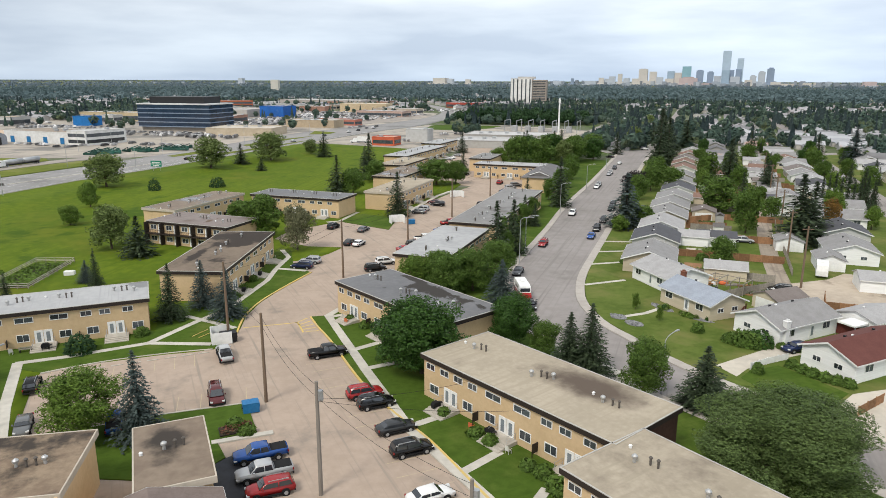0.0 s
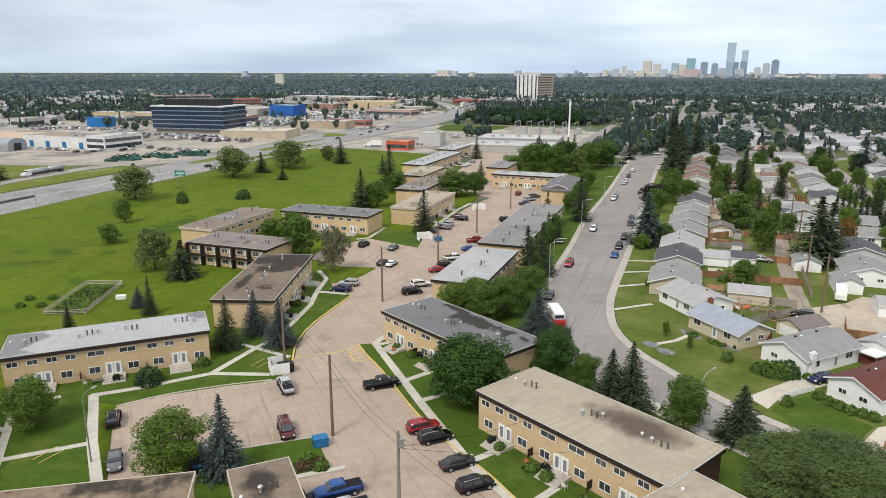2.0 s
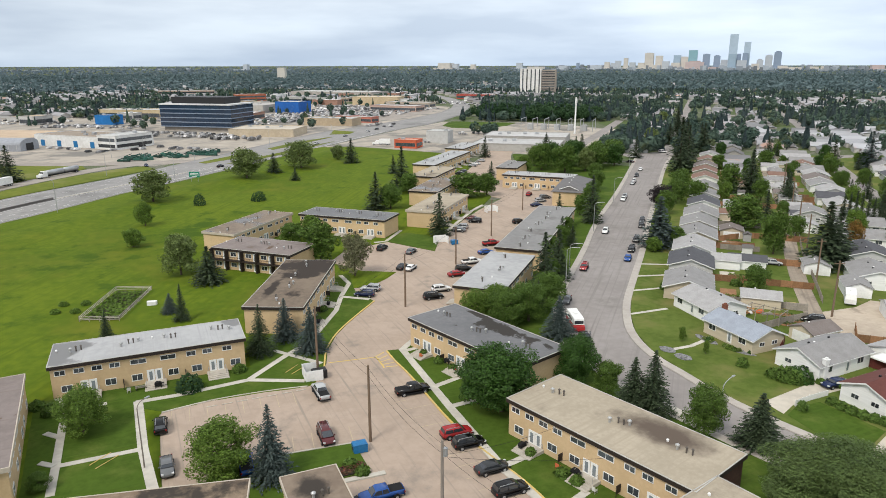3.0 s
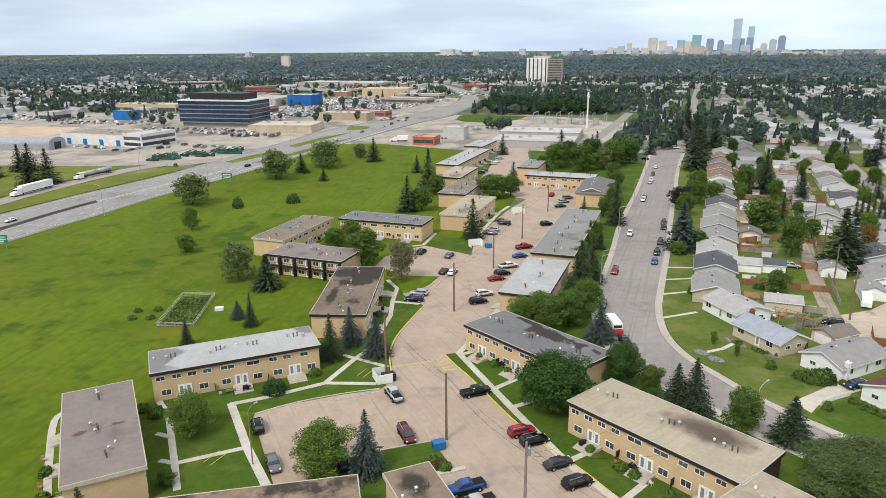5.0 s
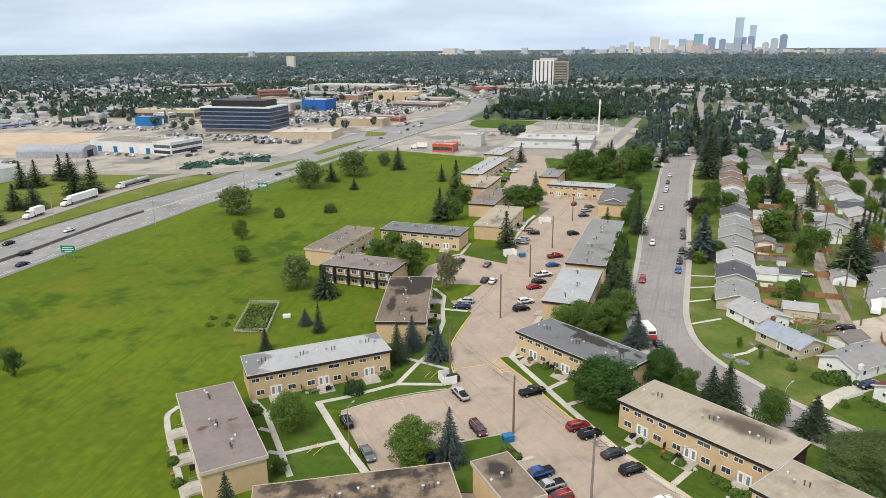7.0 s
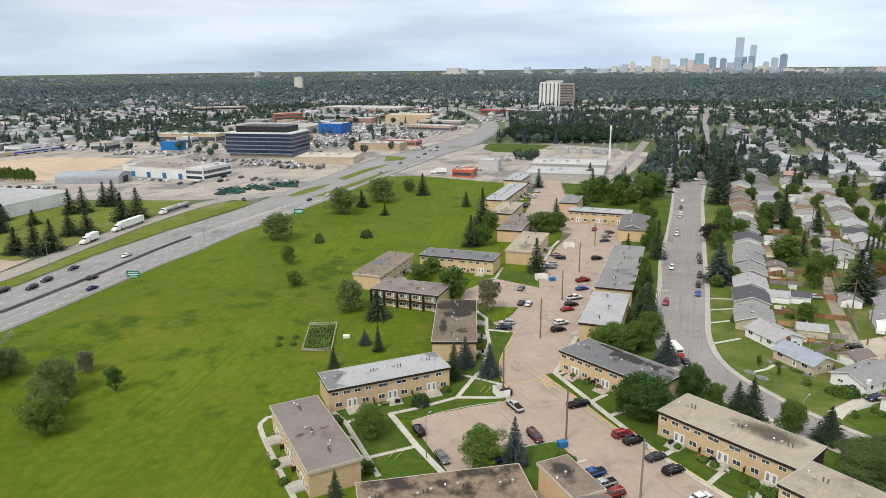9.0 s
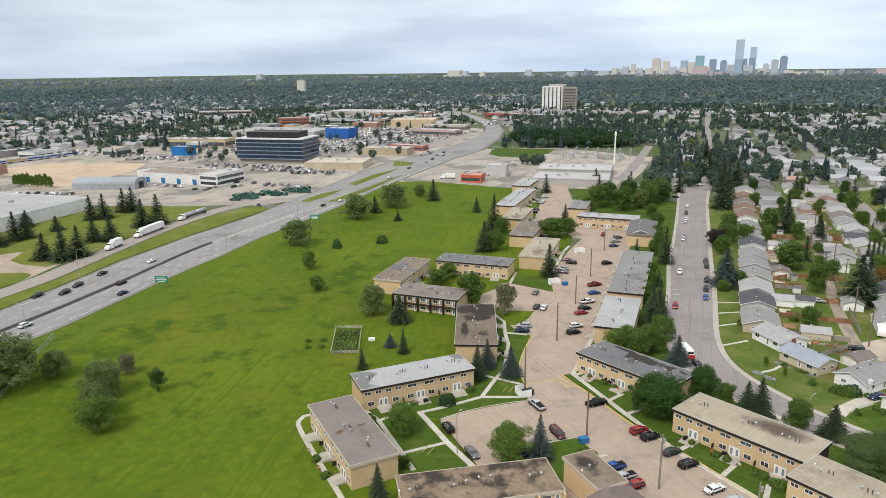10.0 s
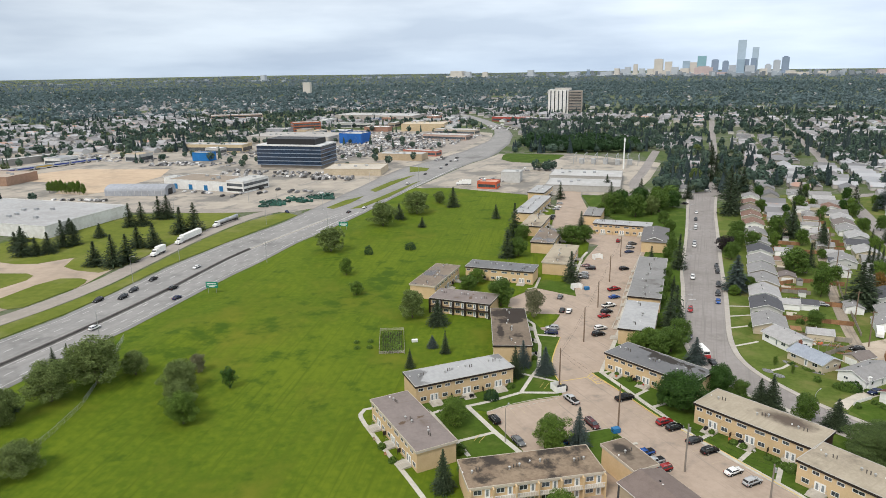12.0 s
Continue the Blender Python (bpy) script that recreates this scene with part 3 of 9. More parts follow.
slab("industrial_yard", [(-760, 400), (-330, 372), (-205, 362), (-170, 352), (-152, 372), (-136, 405), (-120, 460), (-104, 520), (-84, 585), (-50, 665), (-18, 760), (-8, 870), (-60, 930), (-760, 1000)], -0.04, PAD, "pale gravel and concrete yards of a commercial district", "pavement")
slab("sand_yard", [(-452, 500), (-440, 540), (-421, 563), (-329, 556), (-319, 510), (-325, 475), (-332, 437), (-341, 425), (-368, 432), (-376, 479)], 0.02, SAND, "wide bare sandy yard with low spoil heaps", "yard")
slab("asphalt_lot", [(-108, 640), (-60, 672), (-30, 770), (-22, 860), (-80, 880), (-170, 860), (-190, 720), (-160, 650)], 0.02, SERVICE, "grey asphalt shopping car park", "parking lot")
slab("shop_pavement", [(lerp(HWY_NEAR, 600 - 20 * k) + 1.5, 600 - 20 * k) for k in range(9)] + [(-40, 420), (-10, 405), (16, 400), (60, 392), (95, 470), (130, 560), (60, 640), (-16, 640)], -0.03, PAD, "pale paved lots round shops beyond the field", "pavement")
slab("grass_island", [(-16, 597), (-12, 630), (-6, 645), (52, 628), (40, 596), (18, 567), (-8, 577)], 0.05, LAWN, "green grass patch before a dark wood", "grass verge")
for i, pts in enumerate(([(-148.4, 366), (-140.2, 391), (-128.3, 407.6), (-134.7, 380.6), (-143.2, 362)], [(-126.9, 431), (-115.3, 469), (-101, 497.4), (-96.4, 503), (-110, 460.5), (-121.8, 423)], [(-132, 361), (-117.4, 400), (-96.4, 459.5), (-90.3, 473), (-109.6, 404), (-124.9, 364.6)], [(-104.3, 555), (-85.5, 542.6), (-87.5, 525.4), (-102.2, 520)])):
    slab("traffic_island_%d" % (i + 1), pts, 0.1, ROUGH_GRASS, "grassed traffic island along the highway", "grass verge")

# painted lane lines and the low concrete median wall
def lane_lines():
    bm = bmesh.new()
    for f in (0.16, 0.31, 0.64, 0.76, 0.88):
        y = 40.0
        while y < 352:
            def at(yy):
                a, b = lerp(HWY_FAR, yy), lerp(HWY_NEAR, yy)
                return a + (b - a) * f
            x0, x1 = at(y), at(y + 3.2)
            vs = [bm.verts.new(p) for p in ((x0, y, 0.012), (x0 + 0.28, y, 0.012), (x1 + 0.28, y + 3.2, 0.012), (x1, y + 3.2, 0.012))]
            bm.faces.new(vs)
            y += 9.0
    for table, dx in ((HWY_FAR, 2.6), (HWY_NEAR, -3.0), (MEDIAN, 1.6), (MEDIAN, -1.9)):
        ys = [40 + 6 * k for k in range(88 if table is HWY_NEAR else 52)]
        prev = None
        for y in ys:
            x = lerp(table, y) + dx
            row = (bm.verts.new((x, y, 0.014)), bm.verts.new((x + 0.26, y, 0.014)))
            if prev:
                bm.faces.new((prev[0], prev[1], row[1], row[0]))
            prev = row
    for pts in (((-143, 300), (-125, 352)), ((-119.5, 352), (-92, 450), (-62, 545))):
        for (x0, y0), (x1, y1) in zip(pts, pts[1:]):
            bm.faces.new([bm.verts.new(p) for p in ((x0, y0, 0.016), (x0 + 0.6, y0, 0.016), (x1 + 0.6, y1, 0.016), (x1, y1, 0.016))])
    tagged(finish("lane_markings", bm, LINE), "worn white lane lines on the highway", "road marking", kind="structure")


lane_lines()


MEDIAN_PAVE = mat("median_paving", (0.15, 0.14, 0.132), (0.10, 0.095, 0.09), 0.5, 0.9)


def median_wall():
    line = smooth_line([(lerp(MEDIAN, y), y) for y in range(-40, 262, 12)], 6)
    bm = bmesh.new()
    ribbon(bm, offset_line(line, 0.95), offset_line(line, -0.95), -0.2, 0.10)
    bmesh.ops.recalc_face_normals(bm, faces=bm.faces)
    base = tagged(finish("median", bm, MEDIAN_PAVE), "grey paved median with a low concrete wall between carriageways", "median", kind="structure")
    bm = bmesh.new()
    ribbon(bm, offset_line(line, 0.28), offset_line(line, -0.28), 0.10, 0.85)
    bmesh.ops.recalc_face_normals(bm, faces=bm.faces)
    part("barrier", bm, mat("barrier_concrete", (0.17, 0.155, 0.145), (0.11, 0.10, 0.095), 0.6, 0.9), base)
    bm = bmesh.new()
    line = smooth_line([(lerp(MEDIAN, y), y) for y in range(262, 340, 12)], 6)
    ribbon(bm, offset_line(line, 0.5), offset_line(line, -0.5), -0.2, 0.12)
    bmesh.ops.recalc_face_normals(bm, faces=bm.faces)
    tagged(finish("median_kerb", bm, CONCRETE), "pale concrete median kerb on the highway", "kerb", kind="structure")


median_wall()

# residential street, its kerbs and walks
ST_L = [(103, 402), (84, 345), (60, 275), (40, 220), (29, 185), (20, 158), (15, 143), (12.3, 130), (11.4, 119), (12.6, 109), (16, 100.5), (21, 90.5), (28.6, 79.5), (37, 68.5), (50, 51), (72, 22)]
ST_R = [(117, 390), (98.5, 342), (73, 269), (56, 220), (44.3, 185), (34.5, 157.5), (28, 139), (25, 127), (24, 118), (25.2, 108), (27.8, 101.5), (31, 93.5), (35.2, 86), (42, 76.5), (55, 58), (78, 28)]


def even(line, n):
    """n points at even steps along a line."""
    d = [0.0]
    for a, b in zip(line, line[1:]):
        d.append(d[-1] + (b - a).length)
    out, j = [], 0
    for k in range(n):
        s = d[-1] * k / (n - 1)
        while j < len(d) - 2 and d[j + 1] < s:
            j += 1
        f = 0 if d[j + 1] == d[j] else (s - d[j]) / (d[j + 1] - d[j])
        out.append(line[j].lerp(line[j + 1], min(1, f)))
    return out


street_left, street_right = even(smooth_line(ST_L, 3), 150), even(smooth_line(ST_R, 3), 150)
bm = bmesh.new()
ribbon(bm, street_left, street_right, -0.3, 0.0)
bmesh.ops.recalc_face_normals(bm, faces=bm.faces)
tagged(finish("street", bm, STREET), "worn grey asphalt residential street curving between kerbs", "road", kind="structure")
for name, line, d0, d1 in (("street_walk_east", street_right, 0.0, 1.7), ("street_walk_west", street_left, -1.6, 0.0)):
    bm = bmesh.new()
    ribbon(bm, offset_line(line, d1), offset_line(line, d0), -0.3, 0.15)
    bmesh.ops.recalc_face_normals(bm, faces=bm.faces)
    tagged(finish(name, bm, WALK_CONC), "pale concrete kerb and walk along a residential street", "sidewalk", kind="structure")
strip("avenue", [(92, 392), (122, 404), (150, 412)], 16, -0.02, STREET, "grey asphalt street junction", "road")
strip("avenue_north", [(117, 398), (131, 431), (160, 516), (205, 632), (262, 790), (342, 1010), (352, 1040)], 8, -0.03, STREET, "grey asphalt avenue running far through a suburb", "road")
strip("side_street", [(98, 398), (80, 412), (74, 440), (104, 520), (147, 638), (152, 652)], 8, -0.025, STREET, "grey asphalt side street past a substation", "road")
strip("ridge_street", [(262, 520), (290, 585), (318, 660), (346, 738), (400, 890)], 8, -0.03, STREET, "grey asphalt street among far houses", "road")
strip("east_street", [(100, 100), (118.6, 151.5), (146, 226.7), (183.6, 330), (200, 372), (212, 386), (240, 392)], 9, 0.125, STREET, "grey asphalt street in the next block", "road")
strip("alley", [(56, 102), (63, 120), (68.3, 135), (74.5, 152), (84.2, 176), (96.6, 204), (106.8, 228), (116, 250), (146, 330), (176, 405)], 3.9, 0.12, ALLEY, "pale dirt and gravel back alley between gardens", "alley")
slab("dirt_yard", [(67.5, 131), (78, 134.5), (84, 139), (97, 132), (94, 117), (79, 111.5), (71.5, 113), (66, 119)], 0.115, DIRT, "wide pale dirt yard off the alley", "yard")
strip("alley_spur", [(68, 128), (80, 131), (96, 128)], 4.0, 0.11, DIRT, "wide pale dirt yard off the alley", "alley")

# block lawns east of the street, under houses and gardens
east_edge = [tuple(p) for p in offset_line(street_right, 1.7)][::4]
slab("east_lawns", east_edge[4:] + [(120, 40), (150, 150), (160, 180), (210, 330), (228, 392), (140, 392)], 0.10, DRY_LAWN, "front and back lawns of a row of bungalows", "lawn")
# grounds between the street and the parking court
west_edge = [tuple(p) for p in offset_line(street_left, -1.6)][::4]
slab("west_lawns", west_edge[5:36] + [(48, 30), (10, 32), (8.6, 51), (4.6, 57.6), (1.2, 63.3), (-4.0, 71.4), (-11.3, 89.4), (-20.2, 111.2), (-14.4, 127), (-6.6, 147), (-1.2, 163), (6, 184), (18, 215), (29.5, 246), (34, 265), (44, 282), (30, 330), (60, 372)],
     0.12, LAWN, "lawns between flat-roofed terraces and the street", "lawn")

slab("terrace_lawn", [(-77.5, 89.6), (-64.2, 63.4), (-61, 58), (-46.8, 61), (-48.9, 66.5), (-54.6, 76.6), (-60.2, 88.4), (-56.2, 87.2), (-49.8, 91.2), (-41.9, 94.4), (-35.4, 96.2), (-33.8, 103), (-34.4, 106.4), (-34.9, 112), (-34.2, 119.3), (-32, 128), (-28.7, 138.5), (-34, 146), (-37, 158), (-40.2, 160), (-41, 118), (-52, 117), (-47, 103.6), (-75.6, 91)], 0.13, LAWN, "deep green lawn between terraces and a parking court", "lawn")
slab("court_lawn_far", [(24, 336), (30, 331), (60, 372), (92, 395), (62, 396), (34, 400), (27, 402)], 0.1, LAWN, "green lawn under trees at the end of a court", "lawn")
# the parking court, as one broad sheet
slab("parking_court", [(-56, 92), (-36, 99), (-36, 120), (-30, 140), (-38, 142), (-34, 160), (-48, 166), (-44, 182), (-33, 195), (-14, 202), (0, 240), (10, 262), (-6, 275), (-10, 300), (0, 345), (10, 400), (18, 436), (34, 440), (26, 400), (20, 330), (30, 300), (46, 281),
                       (36, 262), (20, 212), (8, 180), (-4, 144), (-13, 122), (-18, 110), (-9, 88), (-1, 70), (6, 58), (12, 40), (14, 20), (-30, 20), (-41, 46), (-48.3, 65.5), (-54.4, 77), (-59.4, 87)], 0.0, LOT, "tan worn asphalt parking court between terraces", "parking lot")
slab("court_lawn_north", [(-30.2, 192.3), (-27, 205), (-14.2, 197.6), (-15.6, 181.6)], 0.13, LAWN, "small green lawn in front of a terrace", "lawn")
slab("court_island", [(-43, 71.6), (-40.6, 73), (-34, 75.3), (-25.6, 78.1), (-24.9, 77.4), (-22.2, 71.4), (-26.3, 69.4), (-24.0, 65.6), (-27, 61), (-36, 61.5), (-43.6, 63)], 0.13, LAWN, "green lawn island with trees inside the parking court", "lawn")
slab("back_lane", [(-33, 40), (-26, 63.6), (-23.2, 66.4), (-19.5, 64.6), (-15, 52), (-9, 40), (-14, 34)], 0.02, DARK_ASPHALT, "dark new asphalt strip beside a terrace", "pavement")


# court walks, kerbs and paint
WALK = "pale concrete footpath across the lawns"
for name, pts, w in (
        ("path_1", [(-6.2, 147), (-13.6, 128), (-20.5, 111.2), (-11.6, 88.8), (-4.6, 72), (0.6, 63.4), (4.0, 57.7), (8.2, 50.8), (14, 40)], 1.35),
        ("path_2", [(-61.4, 90.6), (-54.6, 76.6), (-48.9, 66.5), (-46.5, 61.5)], 1.4),
        ("path_3", [(-61.6, 90.2), (-55.7, 92.7), (-45.9, 98.2), (-36.2, 97.9)], 1.15),
        ("path_4", [(-45.9, 98.2), (-42.1, 107.6), (-38.8, 114.5), (-36.3, 132.3), (-36.6, 141.5), (-36.1, 151.2), (-39.2, 158)], 1.1),
        ("path_5", [(-44.6, 110.6), (-34.6, 104.9)], 0.95),
        ("path_6", [(-74.6, 91.4), (-70.9, 86.4), (-64.5, 72.4), (-61.5, 65.6)], 1.1),
        ("path_7", [(-64.3, 72.2), (-54.9, 76.4)], 1.0),
        ("path_8", [(-87.2, 89.6), (-89.2, 88.8), (-90.0, 86.2), (-88.6, 82), (-82.6, 70.2), (-75.9, 57.7), (-70, 46)], 1.15),
        ("path_9", [(-70.9, 86.4), (-66.0, 89.8)], 1.0),
        ("path_10", [(-36.6, 141.4), (-29.8, 139.6)], 1.1),
        ("path_11", [(-27, 206.6), (-30.6, 192.6), (-34, 191)], 1.1),
        ("path_12", [(-12.4, 205), (-2.8, 238), (1.5, 248)], 1.2),
        ("path_13", [(-6.8, 148), (-1.4, 163), (5.8, 184), (17.6, 215)], 1.2),
        ("path_22", [(-70.6, 80.6), (-67.6, 79.4)], 0.9), ("path_23", [(-67.0, 72.9), (-64.6, 72.2)], 0.9), ("path_24", [(-74.2, 87.4), (-71.0, 86.2)], 0.9), ("path_25", [(-65.4, 68.6), (-62.8, 68.2)], 0.9),
        ("path_14", [(-26.5, 68.6), (-20.2, 71.0)], 0.8),
        ("path_15", [(20, 94), (25, 85)], 1.4)):
    strip(name, pts, w, 0.15 + 0.004 * int(name[5:]), PATH_CONC, WALK, "footpath", 1.5, curved=name == "path_8")
for i, (a, b) in enumerate((((-11.5, 89), (-6.8, 91.5)), ((-14.5, 95.6), (-9.8, 99.5)), ((-4.7, 72.4), (-0.2, 75.6)), ((1.0, 62.6), (5.6, 67)), ((6.2, 54.2), (9.6, 60)), ((-20, 110.6), (-17.4, 112.2)))):
    strip("path_%d" % (16 + i), [a, b], 1.1, 0.145 - 0.004 * i, PATH_CONC, WALK, "footpath", 1.5, curved=False)
# front walks and drives of the bungalows
for i, pts in enumerate(([(35.9, 157.4), (44, 158.4)], [(39.5, 168.4), (48, 167.6)], [(32.0, 146.0), (40.6, 148.2)], [(27.4, 130.2), (36.3, 133.6)], [(29.5, 111.0), (34.5, 113.0), (38.6, 116.2)])):
    strip("front_walk_%d" % (i + 1), pts, 0.9, 0.14, PATH_CONC, "narrow concrete walk to a bungalow", "footpath", curved=False)
slab("drive_1", [(38.2, 90.6), (46.3, 95.6), (50.4, 98.0), (55.6, 99.6), (57, 96.6), (51, 94.0), (45.6, 91.4), (42.2, 89.4), (39.6, 86.8)], 0.14, DRIVE, "pale concrete driveway", "driveway")
slab("drive_2", [(44.6, 74.4), (52.4, 81.4), (56, 82.4), (70, 86), (72, 70), (54, 62), (48, 68)], 0.14, DRIVE, "wide pale concrete driveway", "driveway")
slab("corner_lawn", [(40.0, 86.4), (42.4, 88.9), (47.1, 90.6), (52, 81.6), (44.2, 74.8), (42.9, 77.6)], 0.13, LAWN, "bright mown corner lawn beside a driveway", "lawn")

verge_out = even([Vector(p) for p in ((-23.3, 110.8), (-21.3, 106.1), (-18.1, 99.7), (-11.8, 85.3), (-6.7, 76.3), (-2.1, 69.5), (2.5, 60.9), (6.9, 52.7), (12.1, 43))], 40)
verge_in = even([Vector(p) for p in ((-20.7, 111.4), (-11.9, 89.2), (-4.9, 72.3), (0.3, 63.7), (3.7, 58), (7.9, 51.1), (12.9, 43))], 40)
bm = bmesh.new()
ribbon(bm, verge_out, verge_in, -0.3, 0.105)
bmesh.ops.recalc_face_normals(bm, faces=bm.faces)
tagged(finish("court_verge", bm, LAWN), "thin grass strip beside a court kerb", "grass", kind="structure")
KERB_Y = "yellow-painted concrete kerb of the parking court"
for i, pts in enumerate(([(-28.6, 138.6), (-31.9, 128), (-34.1, 119.3), (-34.8, 112), (-34.3, 106.4), (-33.8, 103)], [(-23.4, 110.6), (-21.4, 106), (-18.2, 99.6), (-11.9, 85.2), (-6.8, 76.2), (-2.2, 69.4), (2.4, 60.8), (6.8, 52.6), (12, 43)])):
    strip("kerb_%d" % (i + 1), pts, 0.3, 0.17, YELLOW, KERB_Y, "kerb", 2)
for i, pts in enumerate(([(-35.4, 96), (-41.9, 94.2), (-49.8, 91), (-56.2, 87)], [(-42, 72), (-34, 75.5), (-25.5, 78.3)], [(-9.2, 147), (-2.9, 163), (4.0, 184), (15.5, 215), (28, 247)])):
    strip("kerb_%d" % (i + 3), pts, 0.25, 0.15, CONCRETE, "grey concrete kerb of the parking court", "kerb", 2)


def painted_lines(name, rows, label, material, w=0.13):
    bm = bmesh.new()
    for (x0, y0), (x1, y1) in rows:
        a, b = Vector((x0, y0)), Vector((x1, y1))
        n = Vector((-(b - a).y, (b - a).x)).normalized() * w / 2
        bm.faces.new([bm.verts.new((*p, 0.008)) for p in (a + n, b + n, b - n, a - n)])
    bmesh.ops.recalc_face_normals(bm, faces=bm.faces)
    return tagged(finish(name, bm, material), label, "road marking", kind="structure")


rows = []
for k in range(15):      # stalls along the terrace fronts
    f = k / 14
    x, y = -16.4 + 18.8 * f, 95.5 - 36.5 * f
    rows.append(((x - 0.6, y - 0.25), (x - 5.2, y - 2.3)))
strong = [((-33.5, 105.4), (-25.1, 108.0)), ((-25.1, 108.0), (-23.2, 103.4))]
for k in range(5):       # hatched corner
    strong.append(((-25.4 + 0.62 * k, 107.8 - 1.0 * k), (-23.9 + 0.75 * k, 110.2 - 1.5 * k)))
for k in range(8):       # stalls along the small lot's lawns
    x, y = -37.5 - 2.5 * k, 95.0 - 0.9 * k
    rows.append(((x, y - 0.9), (x + 1.6, y - 5.2)))
for k in range(6):
    x, y = -25.5 - 2.6 * k, 79.0 - 0.95 * k
    rows.append(((x, y), (x - 1.2, y + 4.0)))
for k in range(12):
    x, y = -8.0 + 1.25 * k, 149 + 3.1 * k
    rows.append(((x, y), (x - 5.0, y + 1.6)))
rows += [((-20.0, 57.8), (-16.0, 50)), ((-23.6, 68), (-16.6, 53))]
painted_lines("stall_lines", rows, "worn pale yellow stall lines on the parking court", FAINT_LINE, 0.1)
painted_lines("stop_lines", strong, "yellow stop line and hatched corner on the parking court", YELLOW, 0.3)

# concrete wheel stops, one object each
stop_bm = bmesh.new()
box(stop_bm, -0.8, 0.8, -0.07, 0.07, 0, 0.11)
bmesh.ops.bevel(stop_bm, geom=stop_bm.edges[:], offset=0.02, segments=1)
stop_me = bpy.data.meshes.new("wheel_stop")
stop_bm.to_mesh(stop_me)
stop_bm.free()
stop_me.materials.append(CONCRETE)
for x0, y0, dx, dy, n, a in ((-36.2, 95.2, -2.15, -0.92, 7, 23), (-29.0, 77.4, -1.75, -0.7, 4, 22)):
    for k in range(n):
        ob = new("wheel_stop", stop_me)
        ob.matrix_basis = pose(x0 + dx * k, y0 + dy * k - 0.6, 0.0, 0, 0, a)
        tagged(ob, "dark concrete wheel stop on the parking court", "wheel stop", "wheel stops")


# ---- flat-roofed terraces ----
def window_meshes(w, h):
    """A slider: white frame with a mullion, and two dark panes set back in it."""
    f = 0.09
    bm = boxes((-w / 2, w / 2, -0.07, 0.02, 0, f), (-w / 2, w / 2, -0.07, 0.02, h - f, h), (-w / 2, -w / 2 + f, -0.07, 0.02, f, h - f), (w / 2 - f, w / 2, -0.07, 0.02, f, h - f), (-f / 3, f / 3, -0.06, 0.02, f, h - f))
    fr = bpy.data.meshes.new("window_frame")
    bm.to_mesh(fr)
    bm.free()
    fr.materials.append(WHITE)
    bm = boxes((-w / 2 + f, -f / 3, -0.02, 0.0, f, h - f), (f / 3, w / 2 - f, -0.035, -0.012, f, h - f))
    pn = bpy.data.meshes.new("pane")
    bm.to_mesh(pn)
    bm.free()
    pn.materials.append(GLASS)
    return fr, pn


WIN = {k: window_meshes(*k) for k in ((1.6, 0.9), (2.5, 0.9), (1.7, 1.2), (1.35, 0.85), (1.8, 1.2))}


def put_window(parent, m, size):
    fr, pn = WIN[size]
    w = shared("window", fr, parent, m)
    shared("pane", pn, w, pose(0, 0, 0))


bm = boxes((-0.5, 0.5, -0.06, 0.02, 0, 2.1), (-0.58, -0.5, -0.08, 0.02, 0, 2.18), (0.5, 0.58, -0.08, 0.02, 0, 2.18), (-0.5, 0.5, -0.08, 0.02, 2.1, 2.18))
DOOR_ME = bpy.data.meshes.new("door")
bm.to_mesh(DOOR_ME)
bm.free()
DOOR_ME.materials.append(WHITE)
bm = boxes((-0.26, 0.26, -0.075, -0.05, 0.35, 1.85))
DOOR_PANE = bpy.data.meshes.new("door_pane")
bm.to_mesh(DOOR_PANE)
bm.free()
DOOR_PANE.materials.append(DOOR_GLASS)
bm = bmesh.new()
tube(bm, (0, 0, 0), (0, 0, 0.7), 0.11, n=8)
tube(bm, (0, 0, 0.7), (0, 0, 0.77), 0.19, 0.19, n=8)
tube(bm, (0, 0, 0.77), (0, 0, 0.9), 0.19, 0.06, n=8)
VENT_ME = bpy.data.meshes.new("vent_pipe")
bm.to_mesh(VENT_ME)
bm.free()
VENT_ME.materials.append(VENT_PAINT)
bm = bmesh.new()
tube(bm, (0, 0, 0), (0, 0, 0.4), 0.17, 0.15, n=8)
for z0, z1, r0, r1 in ((0.4, 0.52, 0.2, 0.29), (0.52, 0.68, 0.29, 0.29), (0.68, 0.82, 0.29, 0.12)):
    tube(bm, (0, 0, z0), (0, 0, z1), r0, r1, n=10)
TURBINE_ME = bpy.data.meshes.new("turbine_vent")
bm.to_mesh(TURBINE_ME)
bm.free()
TURBINE_ME.materials.append(TURBINE)
bm = bmesh.new()
tube(bm, (0, 0, 0), (0, 0, 0.24), 0.15, 0.14, n=8)
tube(bm, (0, 0, 0.24), (0, 0, 0.34), 0.20, 0.11, n=8)
CAP_ME = bpy.data.meshes.new("vent_cap")
bm.to_mesh(CAP_ME)
bm.free()
CAP_ME.materials.append(WHITE)
bm = boxes((-1.7, 1.7, -1.7, 0, 0, 0.46), (-1.7, 1.7, -2.15, -1.7, 0, 0.345), (-1.7, 1.7, -2.6, -2.15, 0, 0.23), (-1.7, 1.7, -3.05, -2.6, 0, 0.115))
STOOP_ME = bpy.data.meshes.new("stoop")
bm.to_mesh(STOOP_ME)
bm.free()
STOOP_ME.materials.append(CONCRETE)
bm = bmesh.new()
pipe(bm, [Vector(p) for p in ((0, -1.42, 0.4), (0, -1.42, 1.3), (0, -0.06, 1.3), (0, -0.06, 0.4))], 0.03)
